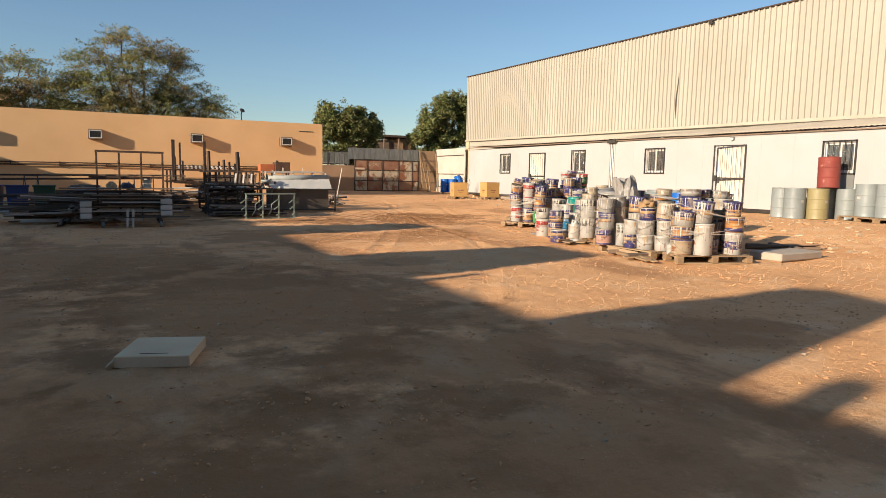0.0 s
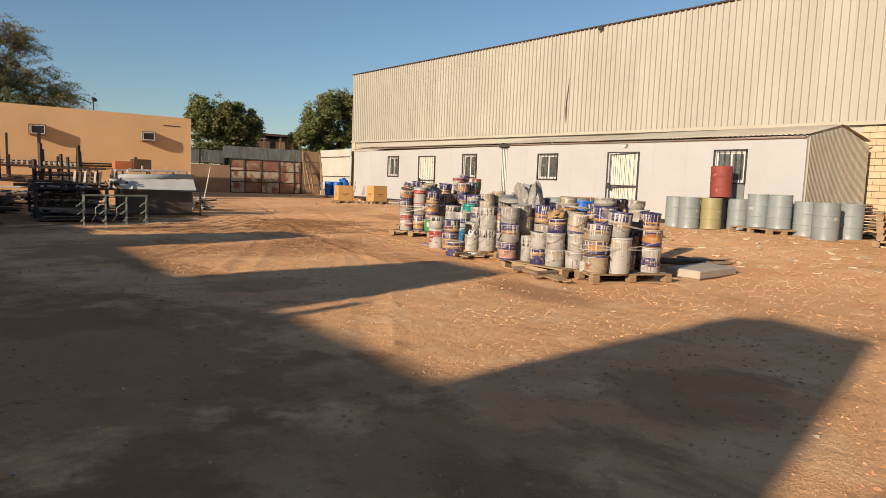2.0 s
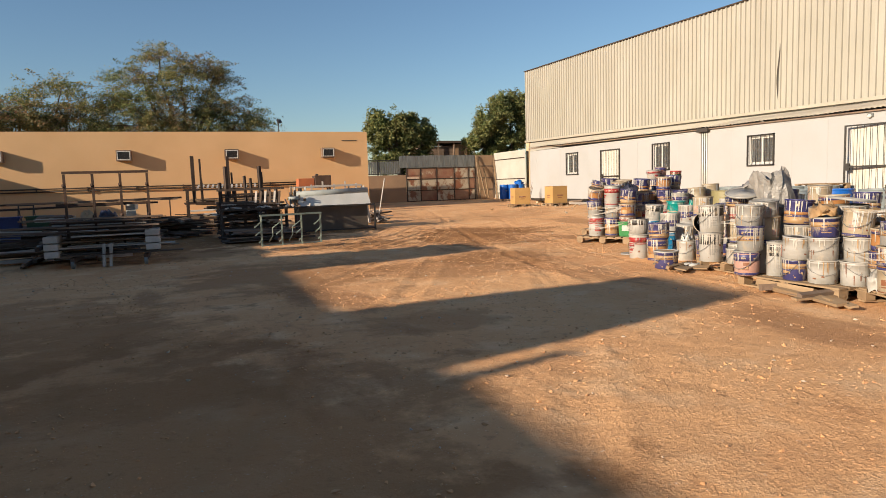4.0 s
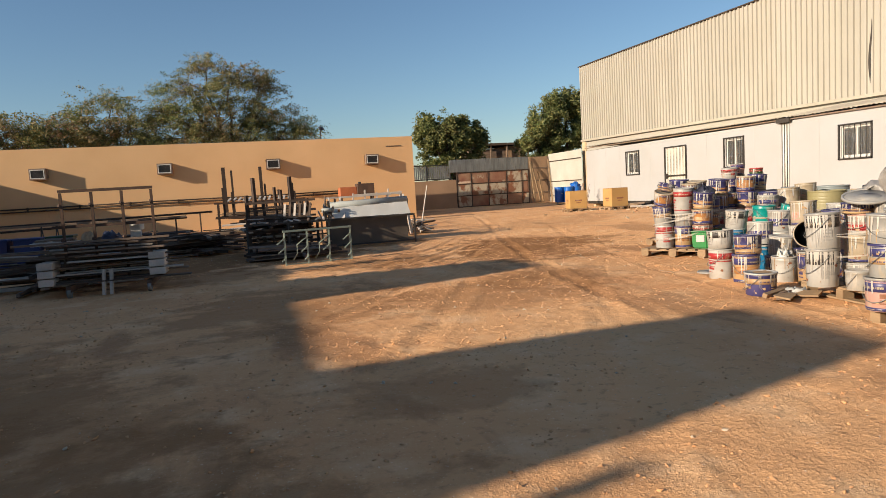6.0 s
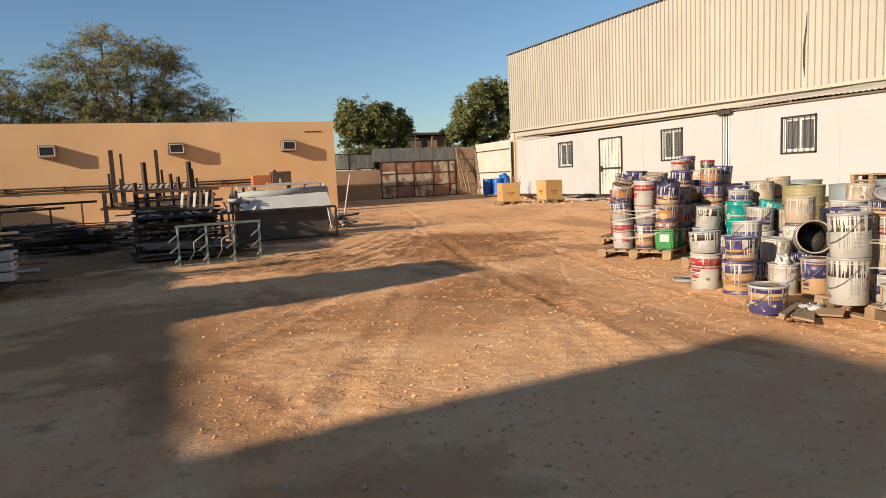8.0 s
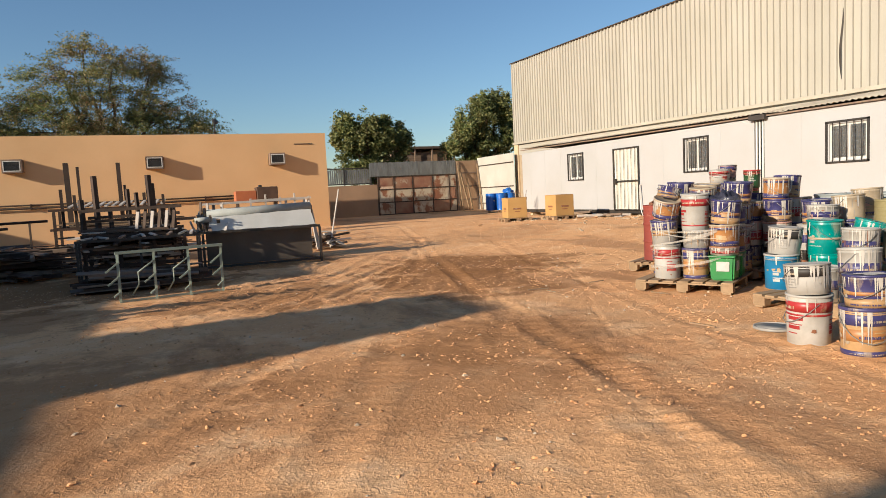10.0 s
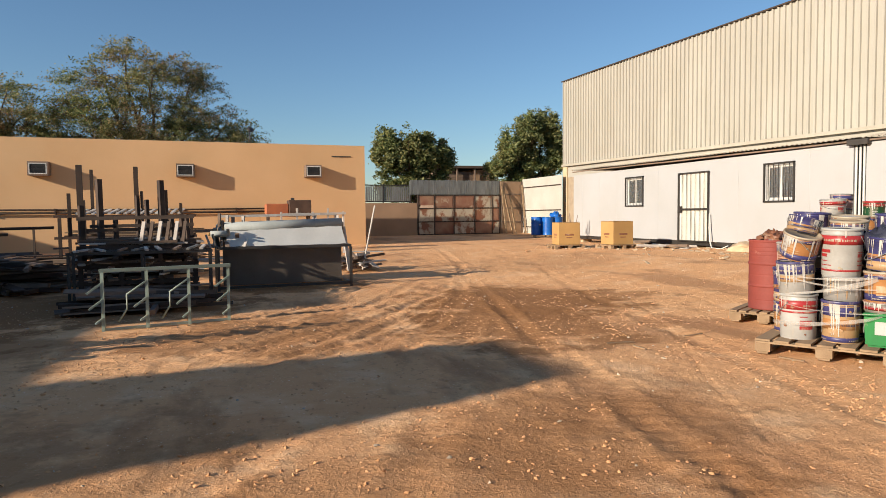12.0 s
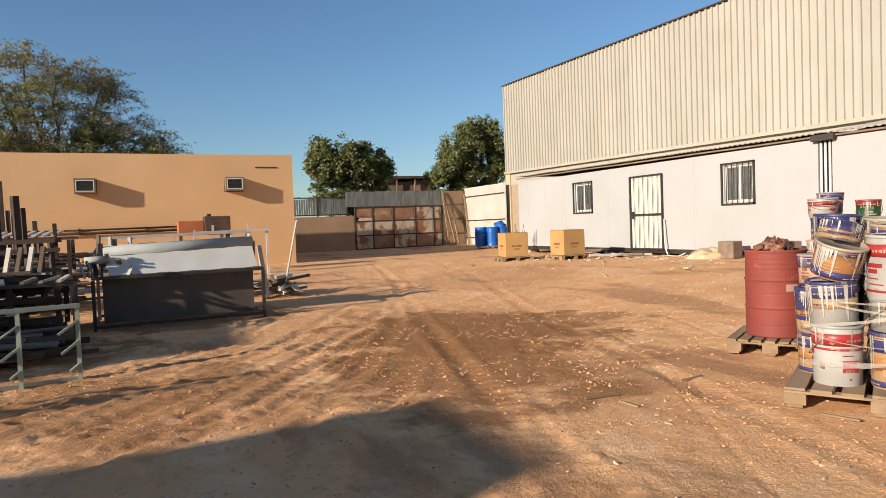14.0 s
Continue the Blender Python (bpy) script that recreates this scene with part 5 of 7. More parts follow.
# a taller heap further back, topped with a green tin
pallet(15.72, 18.30, 20.0)
zj = ground_z(15.72, 18.30) + DECK + 0.01
for x, y, ks in ((15.34, 18.46, "bw rw nb mil:0.26"), (15.72, 18.62, "cr rw w pk:0.26"), (15.86, 18.22, "nb bo gr:0.22 gr:0.34"), (15.42, 18.02, "w nb or"), (16.10, 18.50, "bw or cr")):
    stack(x, y, zj, ks)
# empty pallets piled against the cabin
for i in range(5):
    pallet(19.72 + 0.02 * (i % 2), 16.72, 84.0 + 2 * (i % 3), 1.0, 0.9, z=ground_z(19.7, 16.7) + 0.143 * i)


M["blackbag"] = surface("black_plastic_bag", (0.03, 0.03, 0.045), (0.06, 0.06, 0.08), 5, 30, 0.3, 0.4, depth=0.03)


# ---- lids, strapping and sheets on the stacks ----
def build_lid():
    ob = thing("pail_lid", pose(0, 0, 0), "large round dusty tin lid", "lid", "loose lids")
    bm = bmesh.new()
    lathe(bm, [(0, 0.012), (0.25, 0.012), (0.27, 0.03), (0.29, 0.028), (0.295, 0.0), (0.285, 0.0), (0.28, 0.02), (0.0, 0.004)], 28)
    part("disc", bm, PM["grey"], ob)
    return ob


lid0 = place("lid", build_lid, pose(10.48, 10.60, zb + 0.96, 10, -12, 0))
lid0.scale = (0.86, 0.86, 0.9)
lid1 = place("lid", build_lid, pose(10.12, 8.74, zb + 0.90, 6, 5, 0))
lid1.scale = (0.8, 0.8, 0.9)
lid2 = place("lid", build_lid, pose(10.62, 13.30, 0.006, 0, 0, 0))
lid2.scale = (0.62, 0.62, 0.8)
lid3 = place("lid", build_lid, pose(10.06, 11.72, 0.006, 3, 2, 0))
lid3.scale = (0.5, 0.5, 0.8)


def sheet_heap(name, label, mat, cx, cy, z, rx, ry, h, seed, category="sheet"):
    """Crumpled sheeting hung over a stack."""
    bm = bmesh.new()
    n, k = 22, 10
    rows = []
    for j in range(k + 1):
        f = j / k
        row = []
        for i in range(n):
            a = 2 * math.pi * i / n
            w = 0.22 + 1.1 * noise.noise((math.cos(a) * 1.6 + seed, math.sin(a) * 1.6, f * 2.2))
            rr = max(0.0, math.sin(min(1, f * 1.25) * math.pi / 2)) * (0.75 + 0.5 * w)
            zz = h * (1 - f ** 1.8) + 0.09 * noise.noise((math.cos(a) * 3 + seed, math.sin(a) * 3, f * 4)) * (f > 0)
            row.append(bm.verts.new((rx * rr * math.cos(a), ry * rr * math.sin(a), zz)))
        rows.append(row)
    for a, b in zip(rows[:-1], rows[1:]):
        for i in range(n):
            bm.faces.new((a[i], b[i], b[(i + 1) % n], a[(i + 1) % n]))
    bmesh.ops.remove_doubles(bm, verts=bm.verts, dist=1e-4)
    ob = thing(name, pose(cx, cy, z), label, category)
    part("sheet", bm, mat, ob, smooth=True)




def tall_sack(x, y, z, h, r, seed):
    """A filled sack tied with a strap, its slack mouth crumpled into peaks."""
    ob = thing("plastic_sack", pose(x, y, z), "tall filled grey plastic sack with a crumpled mouth", "sack")
    bm = bmesh.new()
    n, k = 30, 26
    rows = []
    for j in range(k + 1):
        f = j / k
        wide = (0.82 + 0.25 * math.sin(min(1, f / 0.55) * math.pi)) if f < 0.62 else 0.86 + 1.1 * (f - 0.62) * (1 - max(0, f - 0.8) * 3.6)
        row = []
        for i in range(n):
            a = 2 * math.pi * i / n
            c = Vector((math.cos(a), math.sin(a), 0))
            fold = 0.10 + 0.55 * max(0.0, f - 0.5)
            rr = r * wide * (1 + fold * 1.6 * noise.noise((c.x * 2.4 + seed, c.y * 2.4, f * 5)) - fold * abs(noise.noise((c.x * 5 + seed, c.y * 5, f * 3))))
            peak = (0.16 * noise.noise((c.x * 1.5, c.y * 1.5 + seed, 4)) + 0.05 * math.sin(3 * a)) * max(0.0, f - 0.6) / 0.4
            row.append(bm.verts.new((rr * c.x - 0.10 * f * f, rr * c.y, h * f + peak)))
        rows.append(row)
    for a, b in zip(rows[:-1], rows[1:]):
        for i in range(n):
            bm.faces.new((a[i], a[(i + 1) % n], b[(i + 1) % n], b[i]))
    bm.faces.new(rows[0][::-1])
    hub = bm.verts.new((-0.08, 0, h * 0.90))
    for i in range(n):
        bm.faces.new((rows[-1][i], rows[-1][(i + 1) % n], hub))
    part("sheet", bm, M["bag"], ob)
    bm = bmesh.new()
    tube(bm, [(r * 1.12 * math.cos(t) - 0.04, r * 1.12 * math.sin(t), h * (0.60 - 0.10 * math.sin(t + 1))) for t in (6.283 * i / 16 for i in range(17))], 0.012, seg=5)
    part("strap", bm, M["oldwood"], ob, "brown tape strap")


tall_sack(10.40, 9.98, 0.006, 1.36, 0.21, 2.0)
sheet_heap("plastic_sack", "crumpled grey plastic sheet over stacked pails", M["bag"], 10.92, 10.72, zb + 0.98, 0.30, 0.22, 0.16, 9.0, "sack")
sheet_heap("plastic_sack", "black plastic bag between strapped pails", M["blackbag"], *on(ax, ay, ar, -0.22, -0.36), za + 0.87, 0.22, 0.20, 0.22, 5.0, "sack")
sheet_heap("dust_heap", "round heap of dried tan filler on a pail", PM["tan"], 9.74, 8.77, zb + 0.735, 0.15, 0.15, 0.13, 4.0, "filler")
sheet_heap("dust_heap", "round heap of dried tan filler on a pail", PM["tan"], 10.32, 8.56, zb + 0.60, 0.17, 0.17, 0.10, 14.0, "filler")
sheet_heap("plastic_sack", "pale crumpled sack beside the cabin", M["rubble"], 19.6, 24.4, 0.30, 0.55, 0.42, 0.30, 6.0, "sack")


def wrap(cx, cy, rz, hx, hy, z, sag, seed, width=0.03):
    """A slack ribbon of stretch film round a loaded pallet."""
    r = random.Random(seed)
    ob = thing("film_strap", pose(cx, cy, z, 0, 0, rz), "slack ribbon of dusty stretch film round the pails", "strap", "film straps")
    cs = [(-hx, -hy), (hx, -hy), (hx, hy), (-hx, hy), (-hx, -hy)]
    pts = []
    lift = [r.uniform(-0.16, 0.16) for _ in range(4)]
    lift.append(lift[0])
    for i in range(4):
        for j in range(8):
            f = j / 8
            x = cs[i][0] * (1 - f) + cs[i + 1][0] * f
            y = cs[i][1] * (1 - f) + cs[i + 1][1] * f
            cut = 1 - 0.22 * max(0.0, (x / hx) ** 2 + (y / hy) ** 2 - 1.15)
            x, y = x * cut, y * cut
            pts.append(Vector((x, y, lift[i] * (1 - f) + lift[i + 1] * f - sag * math.sin(math.pi * f))))
    pts.append(pts[0])
    bm = bmesh.new()
    ws = [width * r.uniform(0.4, 1.5) for _ in pts]
    ws[-1] = ws[0]
    lo = [bm.verts.new(p - Vector((0, 0, w / 2))) for p, w in zip(pts, ws)]
    hi = [bm.verts.new(p + Vector((0, 0, w / 2))) for p, w in zip(pts, ws)]
    for i in range(len(pts) - 1):
        bm.faces.new((lo[i], lo[i + 1], hi[i + 1], hi[i]))
    part("ribbon", bm, M["clearfilm"], ob)


for i, z in enumerate((0.33, 0.55, 0.66, 0.72, 0.86)):
    wrap(ax, ay, ar, 0.64, 0.60, za + z - 0.1, 0.05, i, (0.03, 0.012, 0.035, 0.012, 0.02)[i])
for i, z in enumerate((0.55, 0.75, 0.82)):
    wrap(10.80, 10.70, -3, 0.60, 0.60, z, 0.03, 10 + i, 0.014)
for i, z in enumerate((0.45, 0.60, 0.85)):
    wrap(10.24, 8.00, -20, 0.70, 0.42, z, 0.04, 20 + i, 0.02)

# ---- drums ----
def build_drum(mat, words, plastic=False):
    ob = thing("steel_drum" if not plastic else "plastic_drum", pose(0, 0, 0), words, "drum", "drums in the yard")
    bm = bmesh.new()
    R, Hh = 0.288, 0.88
    pr = [(0, 0.012), (R - 0.02, 0.012), (R - 0.008, 0.0), (R + 0.004, 0.004), (R + 0.004, 0.018), (R, 0.03)]
    for zc in (0.30, 0.58):
        pr += [(R, zc - 0.022), (R, zc - 0.016), (R + 0.010, zc - 0.007), (R + 0.010, zc + 0.007), (R, zc + 0.016), (R, zc + 0.022)]
    for zc in (0.12, 0.44, 0.68, 0.73, 0.78):
        pr += [(R, zc - 0.014), (R, zc - 0.009), (R - 0.004, zc), (R, zc + 0.009), (R, zc + 0.014)]
    pr = pr[:6] + sorted(pr[6:], key=lambda q: q[1]) + [(R, Hh - 0.03)]
    lathe(bm, pr, 32)
    part("shell", bm, mat, ob)
    bm = bmesh.new()
    lathe(bm, [(R, Hh - 0.03), (R + 0.006, Hh - 0.02), (R + 0.006, Hh - 0.002), (R, Hh), (R - 0.008, Hh - 0.002), (R - 0.012, Hh - 0.018), (0, Hh - 0.016)], 32)
    part("lid", bm, mat, ob)
    for x, rr in ((0.18, 0.035), (-0.18, 0.022)):
        bm = bmesh.new()
        rod(bm, (x, 0, Hh - 0.018), (x, 0, Hh + 0.004), rr, seg=10)
        part("bung", bm, M["galv"], ob)
    bm = bmesh.new()
    n = 6
    lo = [bm.verts.new(((R + 0.003) * math.cos(3.6 + 0.4 * i / n), (R + 0.003) * math.sin(3.6 + 0.4 * i / n), 0.47)) for i in range(n + 1)]
    hi = [bm.verts.new(v.co + Vector((0, 0, 0.07))) for v in lo]
    for i in range(n):
        bm.faces.new((lo[i], lo[i + 1], hi[i + 1], hi[i]))
    part("sticker", bm, PM["pink"] if mat is M["drum_red"] else PM["white"], ob)
    return ob


def drum(col, x, y, z=None, rz=0, rx=0, ry=0):
    words = {"grey": "blue-grey steel drum with two rolling hoops", "yellow": "faded yellow steel drum streaked with dirt", "red": "faded red steel drum with worn paint", "blue": "bright blue plastic drum with a lid"}[col]
    z = ground_z(x, y) if z is None else z
    return place(("drum", col), lambda: build_drum(M["drum_" + col], words, col == "blue"), pose(x, y, z, rx, ry, rz))


pallet(12.84, 17.24, 30.0, 0.9, 0.8)
zr = ground_z(12.9, 17.3) + DECK
drum("red", 12.84, 17.24, zr, 30)
# rubbish on the red drum's lid
sheet_heap("dust_heap", "brown crumpled rags on the drum lid", PM["brown"], 12.84, 17.24, zr + 0.875, 0.20, 0.16, 0.09, 21.0, "rags")
for x, y, c in ((13.60, 10.85, "grey"), (13.45, 12.30, "grey"), (13.60, 13.25, "grey"), (13.45, 13.90, "yellow"), (14.25, 14.55, "grey"), (14.20, 15.25, "grey"), (13.60, 11.62, "blue"), (14.20, 13.00, "grey"), (14.20, 12.35, "grey")):
    pallet(x, y, 3.0, 0.64, 0.6) if c != "yellow" else pallet(x, y, -4.0, 0.64, 0.6)
    drum(c, x, y, ground_z(x, y) + DECK + 0.003, rnd.uniform(0, 360))

# drums before the near cabin
for x, y, c in ((19.22, 13.02, "grey"), (18.98, 12.44, "grey"), (19.40, 12.02, "yellow"), (20.02, 11.55, "grey"), (20.05, 12.20, "grey"), (20.06, 10.93, "yellow"), (19.72, 9.58, "grey"), (18.86, 8.74, "grey"), (19.90, 8.62, "grey")):
    drum(c, x, y, ground_z(x, y) - 0.004, rnd.uniform(0, 360))
pallet(19.42, 10.46, 66.0, 1.5, 1.0)
for x, y in ((19.52, 10.72), (19.46, 10.13)):
    drum("grey", x, y, ground_z(x, y) + DECK, rnd.uniform(0, 360))
drum("red", 19.70, 11.94, ground_z(19.8, 11.8) + 0.885, 200, 2, -4)
for i in range(5):
    pallet(18.35 + 0.03 * (i % 2), 6.95 - 0.03 * (i % 3), 14.0 + 3 * (i % 2), 1.2, 1.0, z=ground_z(18.3, 7) + 0.143 * i)
drum("grey", 18.5, 7.0, ground_z(18.3, 7) + 0.715 + 0.004, 50)


# ---- timber and scrap ----
def plank_heap(name, label, cx, cy, z, lx, ly, h, n, mats, seed, rz=0.0, length=(0.8, 2.2), wild=12.0, category="scrap pile"):
    """A heap of boards and bars laid over one another, each a part."""
    r = random.Random(seed)
    ob = thing(name, pose(cx, cy, z, 0, 0, rz), label, category)
    for i in range(n):
        f = (i + 0.5) / n
        ln = min(r.uniform(*length), lx * 1.1)
        sx = (1 - 0.35 * f)
        x, y = r.uniform(-1, 1) * max(0.0, lx - ln) / 2 * sx, r.uniform(-0.5, 0.5) * ly * sx
        zz = 0.02 + h * f * r.uniform(0.75, 1.0)
        w, t = r.choice(((0.09, 0.022), (0.12, 0.03), (0.05, 0.05), (0.07, 0.07), (0.16, 0.02)))
        a, e = radians(r.uniform(-wild, wild) + (90 if r.random() < 0.18 else 0)), radians(r.uniform(-3, 3))
        d = Vector((math.cos(a) * math.cos(e), math.sin(a) * math.cos(e), math.sin(e))) * ln / 2
        c = Vector((x, y, max(zz, abs(d.z) + t)))
        bm = bmesh.new()
        beam(bm, c - d, c + d, w, t, twist=r.uniform(-0.3, 0.3))
        part("board", bm, M[r.choice(mats)], ob)
    return ob


DARK = ("darkwood", "darkwood", "oldwood", "rust", "oldwood")
MIX = ("darkwood", "oldwood", "rust", "whitewood", "oldwood", "darkwood", "whitewood")
plank_heap("scrap_heap", "heap of broken boards beside the cabin end", 20.9, 8.7, 0.34, 2.2, 1.0, 0.95, 30, ("oldwood", "wood", "darkwood"), 3, 20, wild=28)
plank_heap("scrap_heap", "low heap of loose planks beside pallets", 13.1, 8.6, 0.03, 1.3, 0.7, 0.10, 7, ("oldwood", "wood"), 4, -20)
plank_heap("scrap_heap", "loose boards under the far cabin", 20.2, 30.3, 0.26, 2.4, 0.5, 0.12, 10, ("oldwood", "wood", "whitewood"), 5, 88)
plank_heap("scrap_heap", "loose pale boards before the cabin door", 19.6, 27.6, 0.27, 3.0, 0.7, 0.08, 12, ("wood", "whitewood", "oldwood"), 6, 80)

slab = thing("concrete_slab", pose(12.14, 7.76, 0.03, 0, 0, 5), "flat pale concrete slab lying on the earth", "slab")
bm = bmesh.new()
box(bm, -0.64, 0.64, -0.3, 0.3, -0.02, 0.12, bevel=0.02)
part("slab_body", bm, M["slab"], slab)


for x, y, rz, n, seed in ((9.42, 9.02, 84, 6, 51), (9.95, 11.22, 30, 5, 52), (9.38, 8.42, 70, 5, 53)):
    plank_heap("broken_boards", "splintered pallet boards lying before the pails", x, y, 0.004, 0.9, 0.22, 0.05, n, ("wood", "wood", "oldwood"), seed, rz, length=(0.25, 0.8), wild=14, category="boards")
sheet_heap("paper_scrap", "torn white paper crumpled on the earth", M["film"], 10.12, 11.22, 0.0, 0.22, 0.12, 0.07, 61.0, "paper")
sheet_heap("paper_scrap", "torn white paper stuffed between pails", PM["white"], 9.78, 8.16, 0.15, 0.12, 0.10, 0.18, 67.0, "paper")
sheet_heap("paper_scrap", "torn white paper on top of a pail", M["film"], 10.74, 12.02, 0.345, 0.12, 0.10, 0.07, 71.0, "paper")


# pale broken plaster and scraps near the cabins
def build_rubble():
    r = random.Random(11)
    bm = bmesh.new()
    for k in range(760):
        if k < 330:
            x, y = r.uniform(15.0, 20.3), r.uniform(22.5, 30.5)
            x = 20.3 - (20.3 - x) * r.random()
        else:
            x, y = r.uniform(13.6, 18.5), r.uniform(6.0, 13.5)
        s = 0.012 + 0.075 * r.random() ** 3
        m = pose(x, y, ground_z(x, y) + s * 0.12, r.uniform(-20, 20), r.uniform(-20, 20), r.uniform(0, 360))
        for v in box(bm, -s, s, -s * 0.7, s * 0.6, -s * 0.2, s * 0.2, m):
            v.co += Vector((r.uniform(-0.45, 0.45) * s, r.uniform(-0.45, 0.45) * s, r.uniform(-0.12, 0.12) * s))
    tagged(part("rubble", bm, M["rubble"]), "pale broken plaster and scraps on the earth", "rubble", kind="stuff")


build_rubble()


# ---- cardboard boxes on pallets and the blue drums by the far cabin ----
def build_carton():
    ob = thing("cardboard_box", pose(0, 0, 0), "large brown cardboard box standing on a pallet", "box", "cardboard boxes")
    bm = bmesh.new()
    box(bm, -0.36, 0.36, -0.36, 0.36, 0, 0.72, bevel=0.012)
    part("body", bm, M["card"], ob)
    for s in (-1, 1):
        bm = bmesh.new()
        box(bm, -0.36, 0.36, 0.01 if s > 0 else -0.36, 0.36 if s > 0 else -0.01, 0.722, 0.728)
        o = part("flap", bm, M["card"], ob)
    bm = bmesh.new()
    box(bm, -0.361, 0.361, -0.035, 0.035, 0.729, 0.731)
    part("tape", bm, PM["tan"], ob)
    for a in (0, 90, 180, 270):
        bm = bmesh.new()
        box(bm, -0.15, 0.15, -0.3630, -0.3605, 0.30, 0.36)
        box(bm, -0.10, 0.10, -0.3630, -0.3605, 0.22, 0.25)
        o = part("print", bm, PM["brown"], ob)
        o.matrix_basis = pose(0, 0, 0, 0, 0, a)
    return ob


for x, y, rz in ((17.15, 29.70, -12), (18.16, 28.30, -2)):
    z = ground_z(x, y) - 0.02
    pallet(x, y, rz, 1.0, 0.9, z=z)
    place("carton", build_carton, pose(x, y, z + 0.143, 0, 0, rz))
pallet(21.9, 39.6, -25, 1.3, 1.2)
for dx, dy in ((-0.42, 0.25), (-0.10, -0.30), (0.38, -0.32), (0.48, 0.28)):
    drum("blue", 21.9 + dx, 39.6 + dy, ground_z(21.9, 39.6) + DECK, rnd.uniform(0, 360))
sheet_heap("plastic_sack", "blue plastic sheet on the drums", M["drum_blue"], 22.25, 39.35, ground_z(21.9, 39.6) + DECK + 0.87, 0.26, 0.26, 0.28, 8.0, "sheet")


def bundle_of_rods(cx, cy, z, n, h, label):
    ob = thing("reed_bundle", pose(cx, cy, z), label, "sticks")
    r = random.Random(9)
    for i in range(n):
        bm = bmesh.new()
        rod(bm, (r.uniform(-0.12, 0.12), r.uniform(-0.12, 0.12), 0), (r.uniform(-0.3, 0.3), r.uniform(-0.3, 0.3), h * r.uniform(0.7, 1)), 0.012, seg=5)
        part("stick", bm, M["oldwood"], ob)


bundle_of_rods(19.6, 33.2, ground_z(19.6, 33.2), 7, 1.2, "upright dry sticks by the cabin corner")


# ---- pale green rail with hooked arms ----
def build_rail():
    x0, y0, x1, y1 = 4.80, 19.78, 6.28, 20.05
    ob = thing("green_rail", pose(0, 0, 0), "pale green steel rail with hooked arms on each post", "rail")
    h = 0.76
    bm = bmesh.new()
    beam(bm, (x0 - 0.03, y0, h), (x1 + 0.03, y1, h), 0.042, 0.042)
    part("top_rail", bm, M["greenrail"], ob)
    for i in range(4):
        f = i / 3
        x, y = x0 + (x1 - x0) * f, y0 + (y1 - y0) * f
        bm = bmesh.new()
        box(bm, x - 0.019, x + 0.019, y - 0.019, y + 0.019, 0, h - 0.0215)
        post = part("post", bm, M["greenrail"], ob)
        for k, z in enumerate((0.17, 0.40, 0.61)):
            bm = bmesh.new()
            if k == 2 and i in (1, 2):
                tube(bm, [(x, y - 0.015, z), (x - 0.23, y - 0.04, z - 0.16), (x - 0.23, y - 0.04, z - 0.34), (x - 0.33, y - 0.04, z - 0.50)], 0.013)
            else:
                reach = (0.08, 0.15, 0.17)[k]
                beam(bm, (x, y - 0.015, z), (x - reach, y - 0.05, z - reach * 0.75), 0.024, 0.024)
            part("arm", bm, M["greenrail"], ob)
    bm = bmesh.new()
    beam(bm, (x0 + 0.02, y0 + 0.004, 0.03), (x1 - 0.02, y1 + 0.004, 0.03), 0.03, 0.03)
    part("foot_rail", bm, M["greenrail"], ob)


build_rail()


